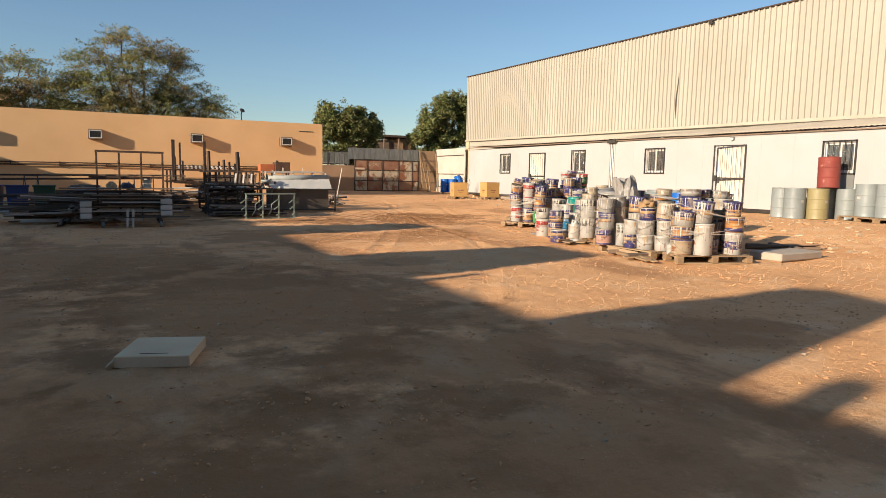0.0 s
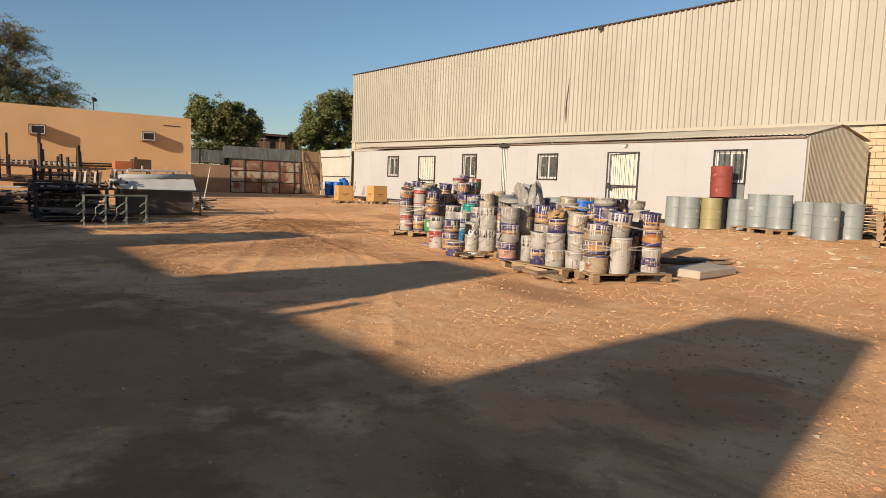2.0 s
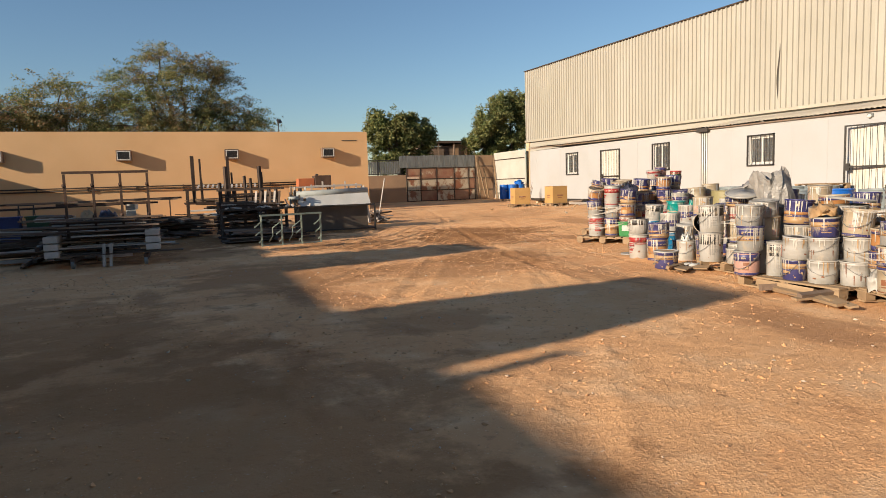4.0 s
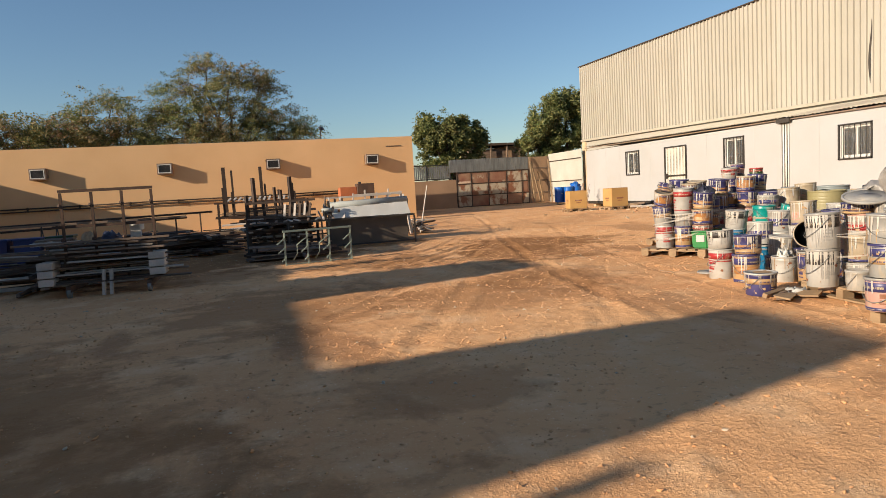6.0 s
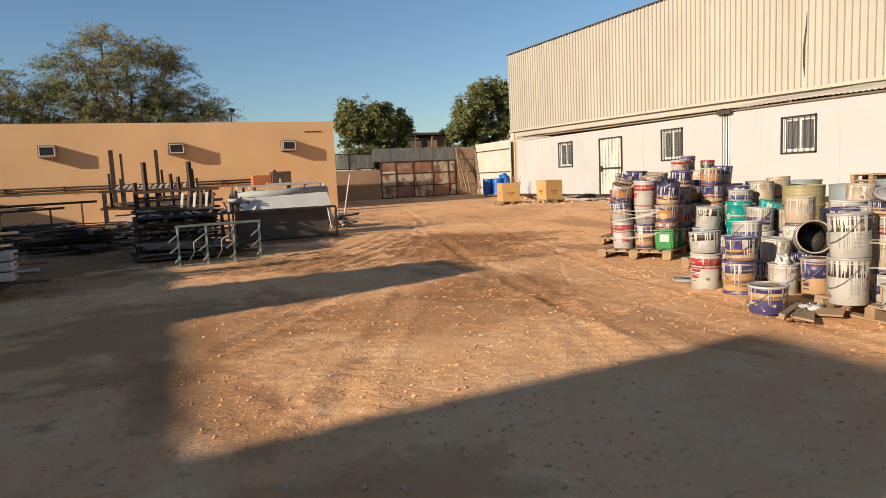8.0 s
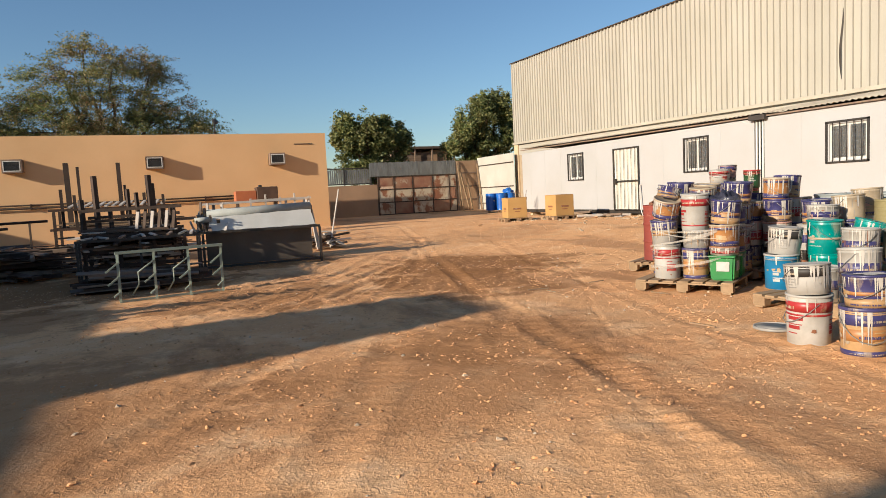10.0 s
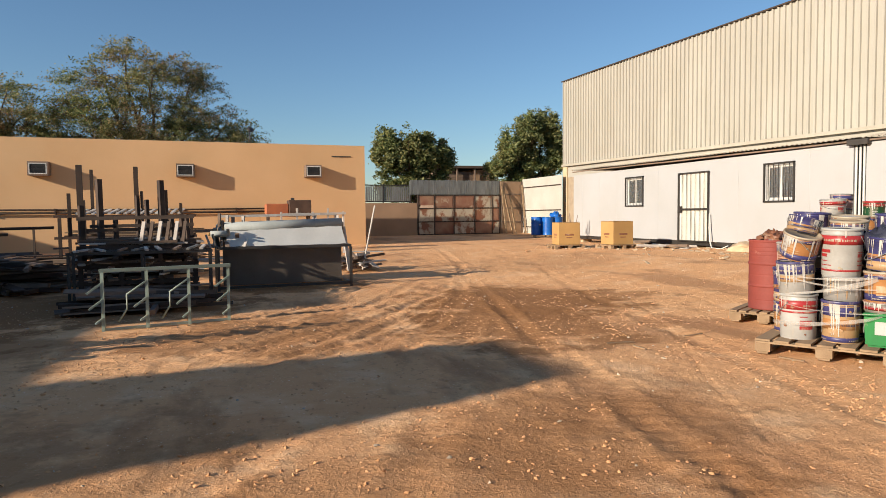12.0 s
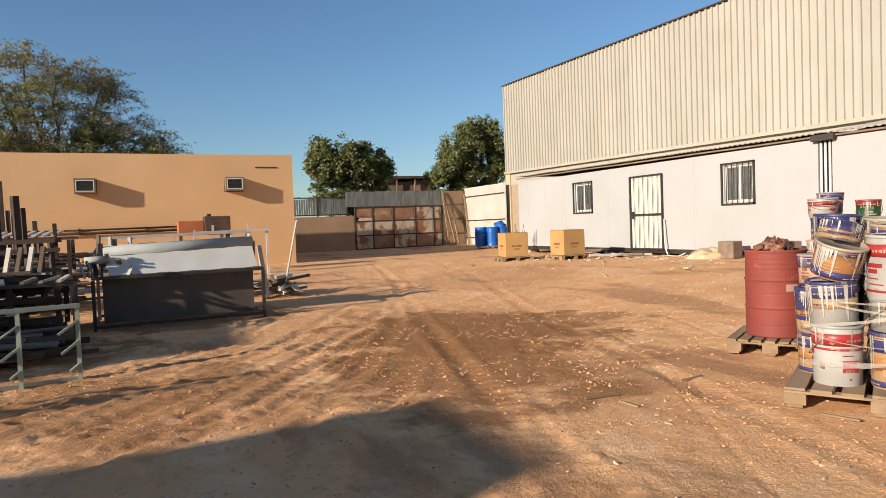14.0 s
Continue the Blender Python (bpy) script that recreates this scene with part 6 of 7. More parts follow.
# ---- work frame with black sheet and rolls of film ----
def build_frame_table():
    ob = thing("work_frame", pose(6.20, 23.62, 0, 0, 0, 1.0), "black steel work frame with a dark sheet front", "frame")
    L, D, H = 2.50, 1.60, 0.82
    for x in (0, L):
        for y in (0, D):
            bm = bmesh.new()
            box(bm, x - 0.025, x + 0.025, y - 0.025, y + 0.025, 0, H - 0.026)
            part("leg", bm, M["black"], ob)
    for y in (0, D):
        for z in (0.08, H):
            bm = bmesh.new()
            beam(bm, (0, y, z), (L, y, z), 0.05, 0.05)
            part("rail", bm, M["black"], ob)
    for x in (0, L):
        for z in (0.08, H):
            bm = bmesh.new()
            beam(bm, (x, 0.026, z), (x, D - 0.026, z), 0.045, 0.045)
            part("cross_rail", bm, M["black"], ob)
    bm = bmesh.new()
    box(bm, 0.1, L - 0.06, 0.62, 0.632, 0.06, H - 0.04)
    part("front_sheet", bm, M["sheetblack"], ob, "dark steel sheet")
    bm = bmesh.new()
    box(bm, 0.03, L - 0.03, 0.65, D - 0.03, H - 0.03, H - 0.005)
    part("shelf", bm, M["sheetblack"], ob)
    rl = thing("film_roll_stand", pose(6.20, 23.62, H, 0, 0, 1.0), "stand with long grey roll and hanging white film on the frame", "roll stand")
    for x, y, h in ((0.10, 0.52, 0.52), (0.30, 0.60, 0.58), (0.06, 0.95, 0.66), (0.52, 1.05, 0.60), (0.22, 1.25, 0.62), (L - 0.04, 0.62, 0.46), (L - 0.03, 1.10, 0.60), (L + 0.0, 1.45, 0.62), (L - 0.45, 1.45, 0.60)):
        bm = bmesh.new()
        beam(bm, (x, y, 0.0), (x + 0.01, y + 0.02, h), 0.05, 0.05)
        part("post", bm, M["whitewood" if y > 1 else "oldwood"], rl)
    for y, z0, z1, r0, a, b in ((0.55, 0.37, 0.44, 0.10, 0.14, L - 0.06), (0.88, 0.42, 0.48, 0.06, 0.12, L - 0.10), (0.40, 0.26, 0.27, 0.06, -0.12, 0.22)):
        bm = bmesh.new()
        rod(bm, (a, y, z0), (b, y, z1), r0, seg=24)
        roll = part("roll", bm, M["greyroll"], rl, "long grey roll")
        bm = bmesh.new()
        rod(bm, (a - 0.05, y, z0), (a - 0.001, y, z0), r0 * 0.45, seg=12)
        part("core", bm, M["card"], roll, "brown cardboard core")
    bm = bmesh.new()
    n = 18
    rows = []
    for f in (0.0, 0.3, 0.6, 1.0):
        row = []
        for i in range(n + 1):
            q = i / n
            top, low = Vector((0.18 + (L - 0.26) * q, 0.465, 0.31 + 0.07 * q)), Vector((0.16 + (L - 0.18) * q, 0.33, 0.02))
            c = top.lerp(low, f)
            row.append(bm.verts.new((c.x, c.y, c.z - 0.02 * math.sin(math.pi * f) + 0.006 * math.sin(i * 1.7 + f * 3))))
        rows.append(row)
    for p, q in zip(rows[:-1], rows[1:]):
        for i in range(n):
            bm.faces.new((p[i], q[i], q[i + 1], p[i + 1])).smooth = True
    part("film", bm, M["film"], rl, "white hanging film")
    for (xa, xb) in ((0.10, L), (0.55, L - 0.4)):
        bm = bmesh.new()
        beam(bm, (xa, 1.40 - 0.3 * (xa > 0.2), 0.60), (xb, 1.42 - 0.3 * (xa > 0.2), 0.63), 0.04, 0.05)
        part("top_bar", bm, M["whitewood"], rl)
    r = random.Random(4)
    for i in range(16):
        bm = bmesh.new()
        x = -0.12 + 0.05 * i
        beam(bm, (x, 0.15 + r.uniform(0, 0.8), 0.0), (x + r.uniform(-0.1, 0.1), 0.2 + r.uniform(0, 0.9), 0.32 + r.uniform(-0.12, 0.16)), r.choice((0.03, 0.05, 0.07)), 0.03)
        part("lath", bm, M[r.choice(("whitewood", "oldwood", "galv", "whitewood"))], rl)


build_frame_table()


# ---- dark trolley of timber with tall uprights ----
def build_trolley():
    ob = thing("timber_trolley", pose(4.02, 22.78, 0, 0, 0, 2), "dark steel trolley loaded with timber and upright posts", "trolley")
    L, D = 1.85, 1.6
    for z in (0.34, 0.62, 0.92):
        for y in (0, D):
            bm = bmesh.new()
            beam(bm, (0, y, z), (L, y, z), 0.07, 0.07)
            part("rail", bm, M["rust"], ob)
    for x in (0.05, 0.65, 1.25, L - 0.05):
        for y in (0, D):
            bm = bmesh.new()
            box(bm, x - 0.035, x + 0.035, y - 0.034, y + 0.034, 0.12, 0.885)
            part("leg", bm, M["rust"], ob)
    for x in (0.2, L - 0.2):
        for y in (0.1, D - 0.1):
            bm = bmesh.new()
            rod(bm, (x, y - 0.03, 0.09), (x, y + 0.03, 0.09), 0.09, seg=14)
            part("wheel", bm, M["black"], ob)
    for (x, y, h, w) in ((0.28, 0.86, 2.09, 0.068), (1.27, 1.04, 2.09, 0.07), (1.34, 1.20, 1.92, 0.05), (0.86, 1.30, 1.82, 0.05), (1.02, 1.20, 1.74, 0.05), (0.06, 0.3, 1.62, 0.06), (1.70, 0.9, 1.46, 0.05), (0.52, 0.9, 1.45, 0.05), (1.45, 0.5, 1.40, 0.05), (1.62, 0.3, 1.42, 0.05)):
        bm = bmesh.new()
        beam(bm, (x, y, 0.64), (x - 0.02, y + 0.03, h), w * 1.25, w * 1.25)
        part("upright", bm, M["rust"], ob)
    for x0, x1, y, z in ((0.0, 1.80, 0.12, 1.40), (0.02, 1.80, 1.30, 1.40), (0.1, 1.7, 0.3, 1.20), (0.1, 1.8, 0.9, 1.26)):
        bm = bmesh.new()
        beam(bm, (x0, y, z), (x1, y, z + 0.02), 0.05, 0.06)
        part("bar", bm, M["darkwood"], ob)
    r = random.Random(8)
    for i in range(64):
        z = r.choice((0.40, 0.46, 0.52, 0.70, 0.76, 0.82, 0.99, 1.03))
        ln = r.uniform(0.6, 1.9)
        x = r.uniform(-0.12, max(0.0, L - ln))
        y = r.uniform(0.0, D)
        bm = bmesh.new()
        beam(bm, (x, y, z), (x + ln, y + r.uniform(-0.15, 0.15), z + r.uniform(-0.02, 0.03)), r.uniform(0.05, 0.14), r.uniform(0.025, 0.07))
        part("board", bm, M[r.choice(("darkwood", "darkwood", "black", "oldwood", "whitewood", "oldwood", "rust"))], ob)
    for i in range(26):
        # short ends of boards jutting towards the yard
        x, z = r.uniform(-0.15, L - 0.5), r.uniform(0.16, 0.98)
        bm = bmesh.new()
        beam(bm, (x, r.uniform(-0.35, -0.05), z + r.uniform(-0.08, 0.08)), (x + r.uniform(-0.25, 0.35), r.uniform(0.4, 0.9), z), r.uniform(0.05, 0.10), 0.03)
        part("board", bm, M[r.choice(("oldwood", "whitewood", "darkwood", "oldwood"))], ob)
    for i in range(6):
        x = 0.95 + 0.13 * i
        bm = bmesh.new()
        beam(bm, (x, -0.02, 0.96), (x + 0.06, 0.1, 1.34), 0.06, 0.03)
        part("lath", bm, M[("whitewood", "darkwood")[i % 2]], ob)
    return ob


build_trolley()


# ---- second load of timber behind, with taller posts and pale slats ----
def build_timber_load():
    ob = thing("timber_stand", pose(3.2, 25.9, 0.06, 0, 0, 2), "steel stand of timber with tall posts and pale slats", "stand")
    L, D = 2.5, 1.2
    for x in (0, L):
        for y in (0, D):
            bm = bmesh.new()
            box(bm, x - 0.03, x + 0.03, y - 0.03, y + 0.03, 0, 1.36)
            part("leg", bm, M["rust"], ob)
    for z in (0.45, 0.95, 1.39):
        for y in (0, D):
            bm = bmesh.new()
            beam(bm, (-0.1, y, z), (L + 0.1, y, z), 0.05, 0.055)
            part("rail", bm, M["litrust"], ob)
    for x, y, h, w in ((0.24, 1.14, 2.52, 0.09), (0.48, 1.14, 2.42, 0.05), (1.37, 1.13, 2.50, 0.075), (1.48, 1.13, 1.95, 0.05), (0.18, 0.06, 1.86, 0.05), (0.44, 0.07, 1.72, 0.05), (1.90, 1.14, 1.74, 0.06), (2.3, 0.08, 1.66, 0.05)):
        bm = bmesh.new()
        beam(bm, (x, y, 0.98), (x - 0.01, y, h), w * 1.25, w * 1.25)
        part("upright", bm, M["rust"], ob)
    for i in range(14):
        x = 0.30 + 0.15 * i
        bm = bmesh.new()
        beam(bm, (x, 0.05, 1.44), (x + 0.10, 0.95, 1.54), 0.06, 0.03)
        part("slat", bm, M["whitewood"], ob)
    r = random.Random(12)
    for i in range(30):
        ln = r.uniform(0.9, 2.4)
        x, y, z = r.uniform(-0.2, L - ln + 0.3), r.uniform(0.02, D), r.choice((0.50, 0.54, 0.58, 1.0, 1.04, 1.08))
        bm = bmesh.new()
        beam(bm, (x, y, z), (x + ln, y + r.uniform(-0.1, 0.1), z + r.uniform(-0.01, 0.02)), r.uniform(0.05, 0.12), 0.03)
        part("board", bm, M[r.choice(("oldwood", "darkwood", "whitewood", "wood"))], ob)


build_timber_load()


# ---- long low bench frame behind the green rail ----
def build_bench_frame():
    ob = thing("bench_frame", pose(4.02, 22.10, 0, 0, 0, 2), "long low black steel bench frame with a top rail", "frame")
    L, D, H = 2.05, 0.5, 0.86
    for x in (0, L / 2, L):
        for y in (0, D):
            bm = bmesh.new()
            box(bm, x - 0.02, x + 0.02, y - 0.02, y + 0.02, 0, H - 0.022)
            part("leg", bm, M["black"], ob)
    for y in (0, D):
        for z in (0.12, H):
            bm = bmesh.new()
            beam(bm, (-0.03, y - 0.001, z), (L + 0.03, y - 0.001, z), 0.044, 0.044)
            part("rail", bm, M["black"], ob)
    r = random.Random(6)
    for i in range(10):
        x = 0.1 + 0.2 * i
        bm = bmesh.new()
        beam(bm, (x, -0.05, 0.90), (x + r.uniform(-0.2, 0.2), D + 0.05, 0.90 + 0.004 * i), 0.05, 0.03)
        part("lath", bm, M[r.choice(("whitewood", "oldwood", "galv"))], ob)


build_bench_frame()
plank_heap("scrap_heap", "low dark scrap timber beneath the trolley", 4.9, 23.2, 0.0, 1.8, 0.8, 0.30, 24, DARK, 13, 3)
plank_heap("scrap_heap", "dark scrap boards behind the green rail", 5.1, 21.6, 0.0, 2.6, 1.0, 0.34, 40, DARK, 31, 4, length=(0.7, 1.9))


# ---- goal-shaped rack over stacked boards ----
def build_rack():
    ob = thing("steel_rack", pose(0, 0, 0), "rusty upright steel rack with four posts over stacked boards", "rack")
    y, x0, x1, h = 17.95, 1.0, 2.46, 1.82
    for i in range(4):
        x = x0 + (x1 - x0) * i / 3
        bm = bmesh.new()
        box(bm, x - 0.022, x + 0.022, y - 0.022, y + 0.022, 0.2, h - 0.03)
        post = part("post", bm, M["litrust"], ob)
        for z in (0.95, 1.55):
            bm = bmesh.new()
            beam(bm, (x, y - 0.022, z), (x - 0.02, y - 0.09, z + 0.03), 0.03, 0.05)
            part("hook", bm, M["litrust"], post)
    for z in (h, 1.20, 0.72, 0.40):
        bm = bmesh.new()
        beam(bm, (x0 - 0.03 - (0.15 if z < 1.8 else 0), y + 0.045 * (z < 1.8), z), (x1 + 0.03, y + 0.045 * (z < 1.8), z), 0.045, 0.05)
        part("crossbar", bm, M["litrust"], ob)
    for x in (x0 + 0.1, x1 - 0.1):
        bm = bmesh.new()
        beam(bm, (x, y - 0.5, 0.15), (x, y + 0.7, 0.15), 0.08, 0.1)
        part("skid", bm, M["litrust"], ob)
        bm = bmesh.new()
        rod(bm, (x - 0.03, y - 0.45, 0.08), (x + 0.03, y - 0.45, 0.08), 0.08, seg=14)
        part("wheel", bm, M["galv"], ob)
    for xa, xb, yy, z in ((0.0, 3.0, 18.05, 1.245), (-0.6, 2.2, 18.06, 0.765), (0.6, 3.0, 18.07, 0.445), (0.2, 2.7, 17.86, 0.92)):
        bm = bmesh.new()
        beam(bm, (xa, yy, z), (xb, yy + 0.02, z + 0.01), 0.06, 0.035)
        part("bar", bm, M["oldwood"], ob)
    for x in (1.62, 1.74):
        bm = bmesh.new()
        beam(bm, (x, y - 0.42, 0.0), (x + 0.02, y - 0.36, 0.44), 0.05, 0.04)
        part("prop", bm, M["whitewood"], ob)
    r = random.Random(2)
    for k in range(24):
        z = 0.24 + 0.028 * k
        ln = r.uniform(1.2, 2.2)
        xx = 1.7 + r.uniform(-0.3, 0.3)
        bm = bmesh.new()
        yy = y - 0.35 + r.uniform(0, 0.9)
        beam(bm, (xx - ln / 2, yy, z), (xx + ln / 2, yy + r.uniform(-0.08, 0.08), z + r.uniform(-0.01, 0.01)), r.uniform(0.08, 0.22), 0.024)
        part("board", bm, M[r.choice(MIX)], ob)
    for x, z0, w in ((0.75, 0.22, 0.24), (2.50, 0.28, 0.26)):
        for j in range(3):
            bm = bmesh.new()
            box(bm, x - w / 2, x + w / 2, y - 0.42, y + 0.1, z0 + j * 0.14, z0 + j * 0.14 + 0.12, bevel=0.008)
            part("carton", bm, M["whitewood"], ob)
    return ob


build_rack()


def build_white_carton():
    ob = thing("white_carton", pose(0, 0, 0), "small white carton on the piled boards", "carton", "cartons on the rack")
    bm = bmesh.new()
    box(bm, -0.09, 0.09, -0.12, 0.12, 0, 0.12, bevel=0.006)
    part("box_body", bm, M["whitebox"], ob)
    bm = bmesh.new()
    box(bm, -0.025, 0.025, -0.121, 0.121, 0.1205, 0.1215)
    part("tape", bm, M["oldwood"], ob)
    return ob


M["whitebox"] = surface("white_card", (0.62, 0.60, 0.55), (0.50, 0.48, 0.43), 4, 40, 0.8, 0.1)
M["bluetarp"] = surface("dull_blue_tarpaulin", (0.05, 0.065, 0.12), (0.035, 0.045, 0.08), 4, 40, 0.6, 0.3)
place("white_carton", build_white_carton, pose(2.10, 18.28, 0.935, 0, 0, 6))
place("white_carton", build_white_carton, pose(2.12, 18.30, 1.058, 0, 0, -10))
sheet_heap("cloth_sack", "pale grey sack on the piled boards", M["rubble"], 1.30, 18.30, 0.90, 0.13, 0.12, 0.16, 33.0, "sack")
sheet_heap("tarpaulin", "crumpled dull blue tarpaulin on the boards", M["bluetarp"], 1.66, 18.32, 0.90, 0.20, 0.15, 0.15, 37.0, "tarpaulin")
plank_heap("scrap_heap", "pale broken laths on the rack's boards", 0.75, 18.35, 0.88, 0.9, 0.4, 0.08, 9, ("whitewood", "oldwood"), 41, 5, length=(0.4, 0.8), wild=20)
plank_heap("scrap_heap", "long bars and planks piled beside the rack", 0.5, 19.5, 0.0, 3.6, 1.4, 0.74, 46, MIX, 14, 4, length=(1.5, 3.6), wild=7)
plank_heap("scrap_heap", "dark tangled scrap timber along the ochre building", 0.4, 28.0, 0.1, 5.6, 3.4, 0.55, 64, DARK + ("oldwood",), 15, 6, length=(1.2, 3.4), wild=24)
plank_heap("scrap_heap", "dark tangled scrap between rack and trolley", 1.3, 26.0, 0.02, 3.0, 1.8, 0.42, 46, DARK + ("oldwood", "whitewood"), 16, 3, length=(0.9, 2.6), wild=22)
plank_heap("scrap_heap", "tangled brown scrap timber heaped beside the trolley", 2.6, 25.2, 0.02, 2.7, 1.7, 0.72, 64, ("rust", "darkwood", "oldwood", "litrust", "oldwood"), 19, 8, length=(0.7, 2.3), wild=26)
plank_heap("scrap_heap", "broken whitewashed boards beside the work frame", 9.5, 26.6, 0.08, 1.7, 1.1, 0.42, 28, ("whitewood", "oldwood", "whitewood", "darkwood"), 17, 60, length=(0.5, 1.3), wild=40)
plank_heap("scrap_heap", "scrap timber behind the trolley", 4.8, 27.6, 0.08, 4.0, 2.2, 1.0, 34, ("oldwood", "whitewood", "wood", "darkwood"), 18, 4, length=(1.0, 2.8), wild=18)
for a, b, w in (((9.15, 26.0, 0.1), (9.05, 26.2, 1.15), 0.10), ((9.5, 26.2, 0.1), (9.95, 26.7, 1.65), 0.03)):
    pl = thing("leaning_plank", pose(0, 0, 0), "pale board standing in the scrap heap", "timber", "leaning planks")
    bm = bmesh.new()
    beam(bm, a, b, w, 0.03)
    part("plank", bm, M["whitewood"], pl)

# long loose pipes laid over the scrap
for a, b in (((-2.8, 24.6, 1.02), (2.3, 25.9, 1.10)), ((-2.4, 20.6, 0.62), (2.3, 21.0, 0.66)), ((-3.0, 25.6, 1.15), (3.0, 26.4, 1.22))):
    pl = thing("loose_pipe", pose(0, 0, 0), "long rusty pipe lying over the scrap", "pipe", "loose pipes")
    bm = bmesh.new()
    rod(bm, a, b, 0.03, seg=8)
    part("tube", bm, M["rust"], pl)
    for p in (a, b):
        bm = bmesh.new()
        q = Vector(p).lerp(Vector(a) if p == b else Vector(b), 0.06)
        box(bm, q.x - 0.02, q.x + 0.02, q.y - 0.02, q.y + 0.02, ground_z(q.x, q.y), q.z - 0.02)
        part("prop", bm, M["darkwood"], pl)


# ---- bins and bags at the far left ----
def build_bin(name, mat, label, x, y, rz):
    ob = thing(name, pose(x, y, 0, 0, 0, rz), label, "bin", "waste bins")
    bm = bmesh.new()
    vs = box(bm, -0.29, 0.29, -0.28, 0.28, 0.10, 0.82)
    for v in vs:
        if v.co.z < 0.3:
            v.co.x *= 0.86
            v.co.y *= 0.86
    part("body", bm, mat, ob)
    bm = bmesh.new()
    box(bm, -0.32, 0.32, -0.31, 0.31, 0.821, 0.87, bevel=0.01)
    part("lid", bm, mat, ob)
    for s in (-1, 1):
        bm = bmesh.new()
        rod(bm, (s * 0.2, 0.2, 0.09), (s * 0.26, 0.2, 0.09), 0.09, seg=12)
        part("wheel", bm, M["black"], ob)


build_bin("waste_bin", M["navy"], "dark blue plastic waste bin", -1.3, 23.9, 5)
build_bin("waste_bin", M["navy"], "dark blue plastic waste bin", -2.0, 24.0, -4)
build_bin("waste_bin", M["bingreen"], "dark green plastic waste bin", -0.6, 24.1, 3)
sheet_heap("plastic_sack", "white torn plastic sack on the earth", M["film"], -0.35, 22.2, 0.0, 0.42, 0.22, 0.20, 31.0, "sack")
chair = thing("folding_trestle", pose(-1.0, 24.6, 0), "thin dark folding trestle behind the bins", "trestle")
for x in (-0.18, 0.18):
    bm = bmesh.new()
    for s in (-1, 1):
        beam(bm, (x + s * 0.10, 0, 0), (x, 0, 1.15), 0.025, 0.025)
    part("frame", bm, M["black"], chair)
bm = bmesh.new()
beam(bm, (-0.2, 0, 1.15), (0.2, 0, 1.15), 0.03, 0.03)
part("crossbar", bm, M["black"], chair)

# orange housing against the ochre wall
ob = thing("generator_housing", pose(8.4, 33.6, 0.18), "orange rusted steel housing on a timber stand", "housing")
bm = bmesh.new()
box(bm, -0.55, 0.20, -0.25, 0.35, 1.22, 1.66, bevel=0.03)
part("body", bm, M["orangebox"], ob)
bm = bmesh.new()
box(bm, 0.203, 0.95, -0.30, 0.35, 1.22, 1.78, bevel=0.02)
cover = part("cover", bm, M["litrust"], ob, "brown rusted steel cover")
bm = bmesh.new()
box(bm, 0.30, 0.42, -0.05, 0.07, 1.781, 1.86, bevel=0.01)
part("cap", bm, M["black"], cover)
for x in (-0.5, 0.85):
    for y in (-0.2, 0.28):
        bm = bmesh.new()
        box(bm, x, x + 0.07, y - 0.035, y + 0.035, 0, 1.219)
        part("leg", bm, M["darkwood"], ob)
ob = thing("timber_fence", pose(8.2, 32.2, 0.15), "low pale timber fence before the ochre wall", "fence")
for i in range(5):
    bm = bmesh.new()
    box(bm, 0.5 * i, 0.5 * i + 0.06, -0.03, 0.03, 0, 1.40 + 0.12 * (i % 2))
    part("post", bm, M["whitewood"], ob)
bm = bmesh.new()
beam(bm, (0, -0.055, 1.32), (2.1, -0.055, 1.34), 0.04, 0.07)
part("rail", bm, M["whitewood"], ob)

# lamp on the ochre roof
ob = thing("roof_lamp", pose(7.6, NY + 0.12, 4.22), "small dark floodlight on a stalk at the roof edge", "lamp")
bm = bmesh.new()
rod(bm, (0, 0, 0), (0, 0, 0.42), 0.025, seg=6)
part("stalk", bm, M["black"], ob)
bm = bmesh.new()
lathe(bm, [(0.04, 0), (0.13, 0.10), (0.14, 0.12), (0.0, 0.12)], 14, m=pose(0, 0, 0.44, 50, 0, 20))
part("head", bm, M["black"], ob)
ob = thing("roof_lamp", pose(HX - 0.14, 20.9, roof_line(20.9) - 0.02), "small dark floodlight under the hall's roof edge", "lamp")
bm = bmesh.new()
box(bm, -0.08, 0.06, -0.10, 0.10, -0.16, 0.0, bevel=0.02)
part("head", bm, M["black"], ob)

# ---- pale shallow carton lid lying on the earth ----
ob = thing("carton_tray", pose(1.655, 5.22, 0.004, 0, 0, -18), "pale shallow cardboard tray lying upside down on the earth", "carton")
bm = bmesh.new()
box(bm, -0.245, 0.245, -0.27, 0.27, 0.072, 0.078)
part("top", bm, M["palecard"], ob)
for c in ((-0.247, -0.241, -0.27, 0.27, 0.0, 0.0715), (0.241, 0.247, -0.27, 0.27, 0.0, 0.0715), (-0.24, 0.24, -0.272, -0.266, 0.0, 0.0715), (-0.24, 0.24, 0.266, 0.272, 0.0, 0.0715)):
    bm = bmesh.new()
    box(bm, *c)
    part("side", bm, M["cardin"], ob)
bm = bmesh.new()
box(bm, -0.10, 0.09, -0.205, -0.195, 0.0785, 0.080)
part("slit", bm, M["dark"], ob)
bm = bmesh.new()
beam(bm, (-0.25, -0.25, 0.055), (-0.30, -0.26, 0.01), 0.08, 0.004)
part("torn_flap", bm, M["cardin"], ob)

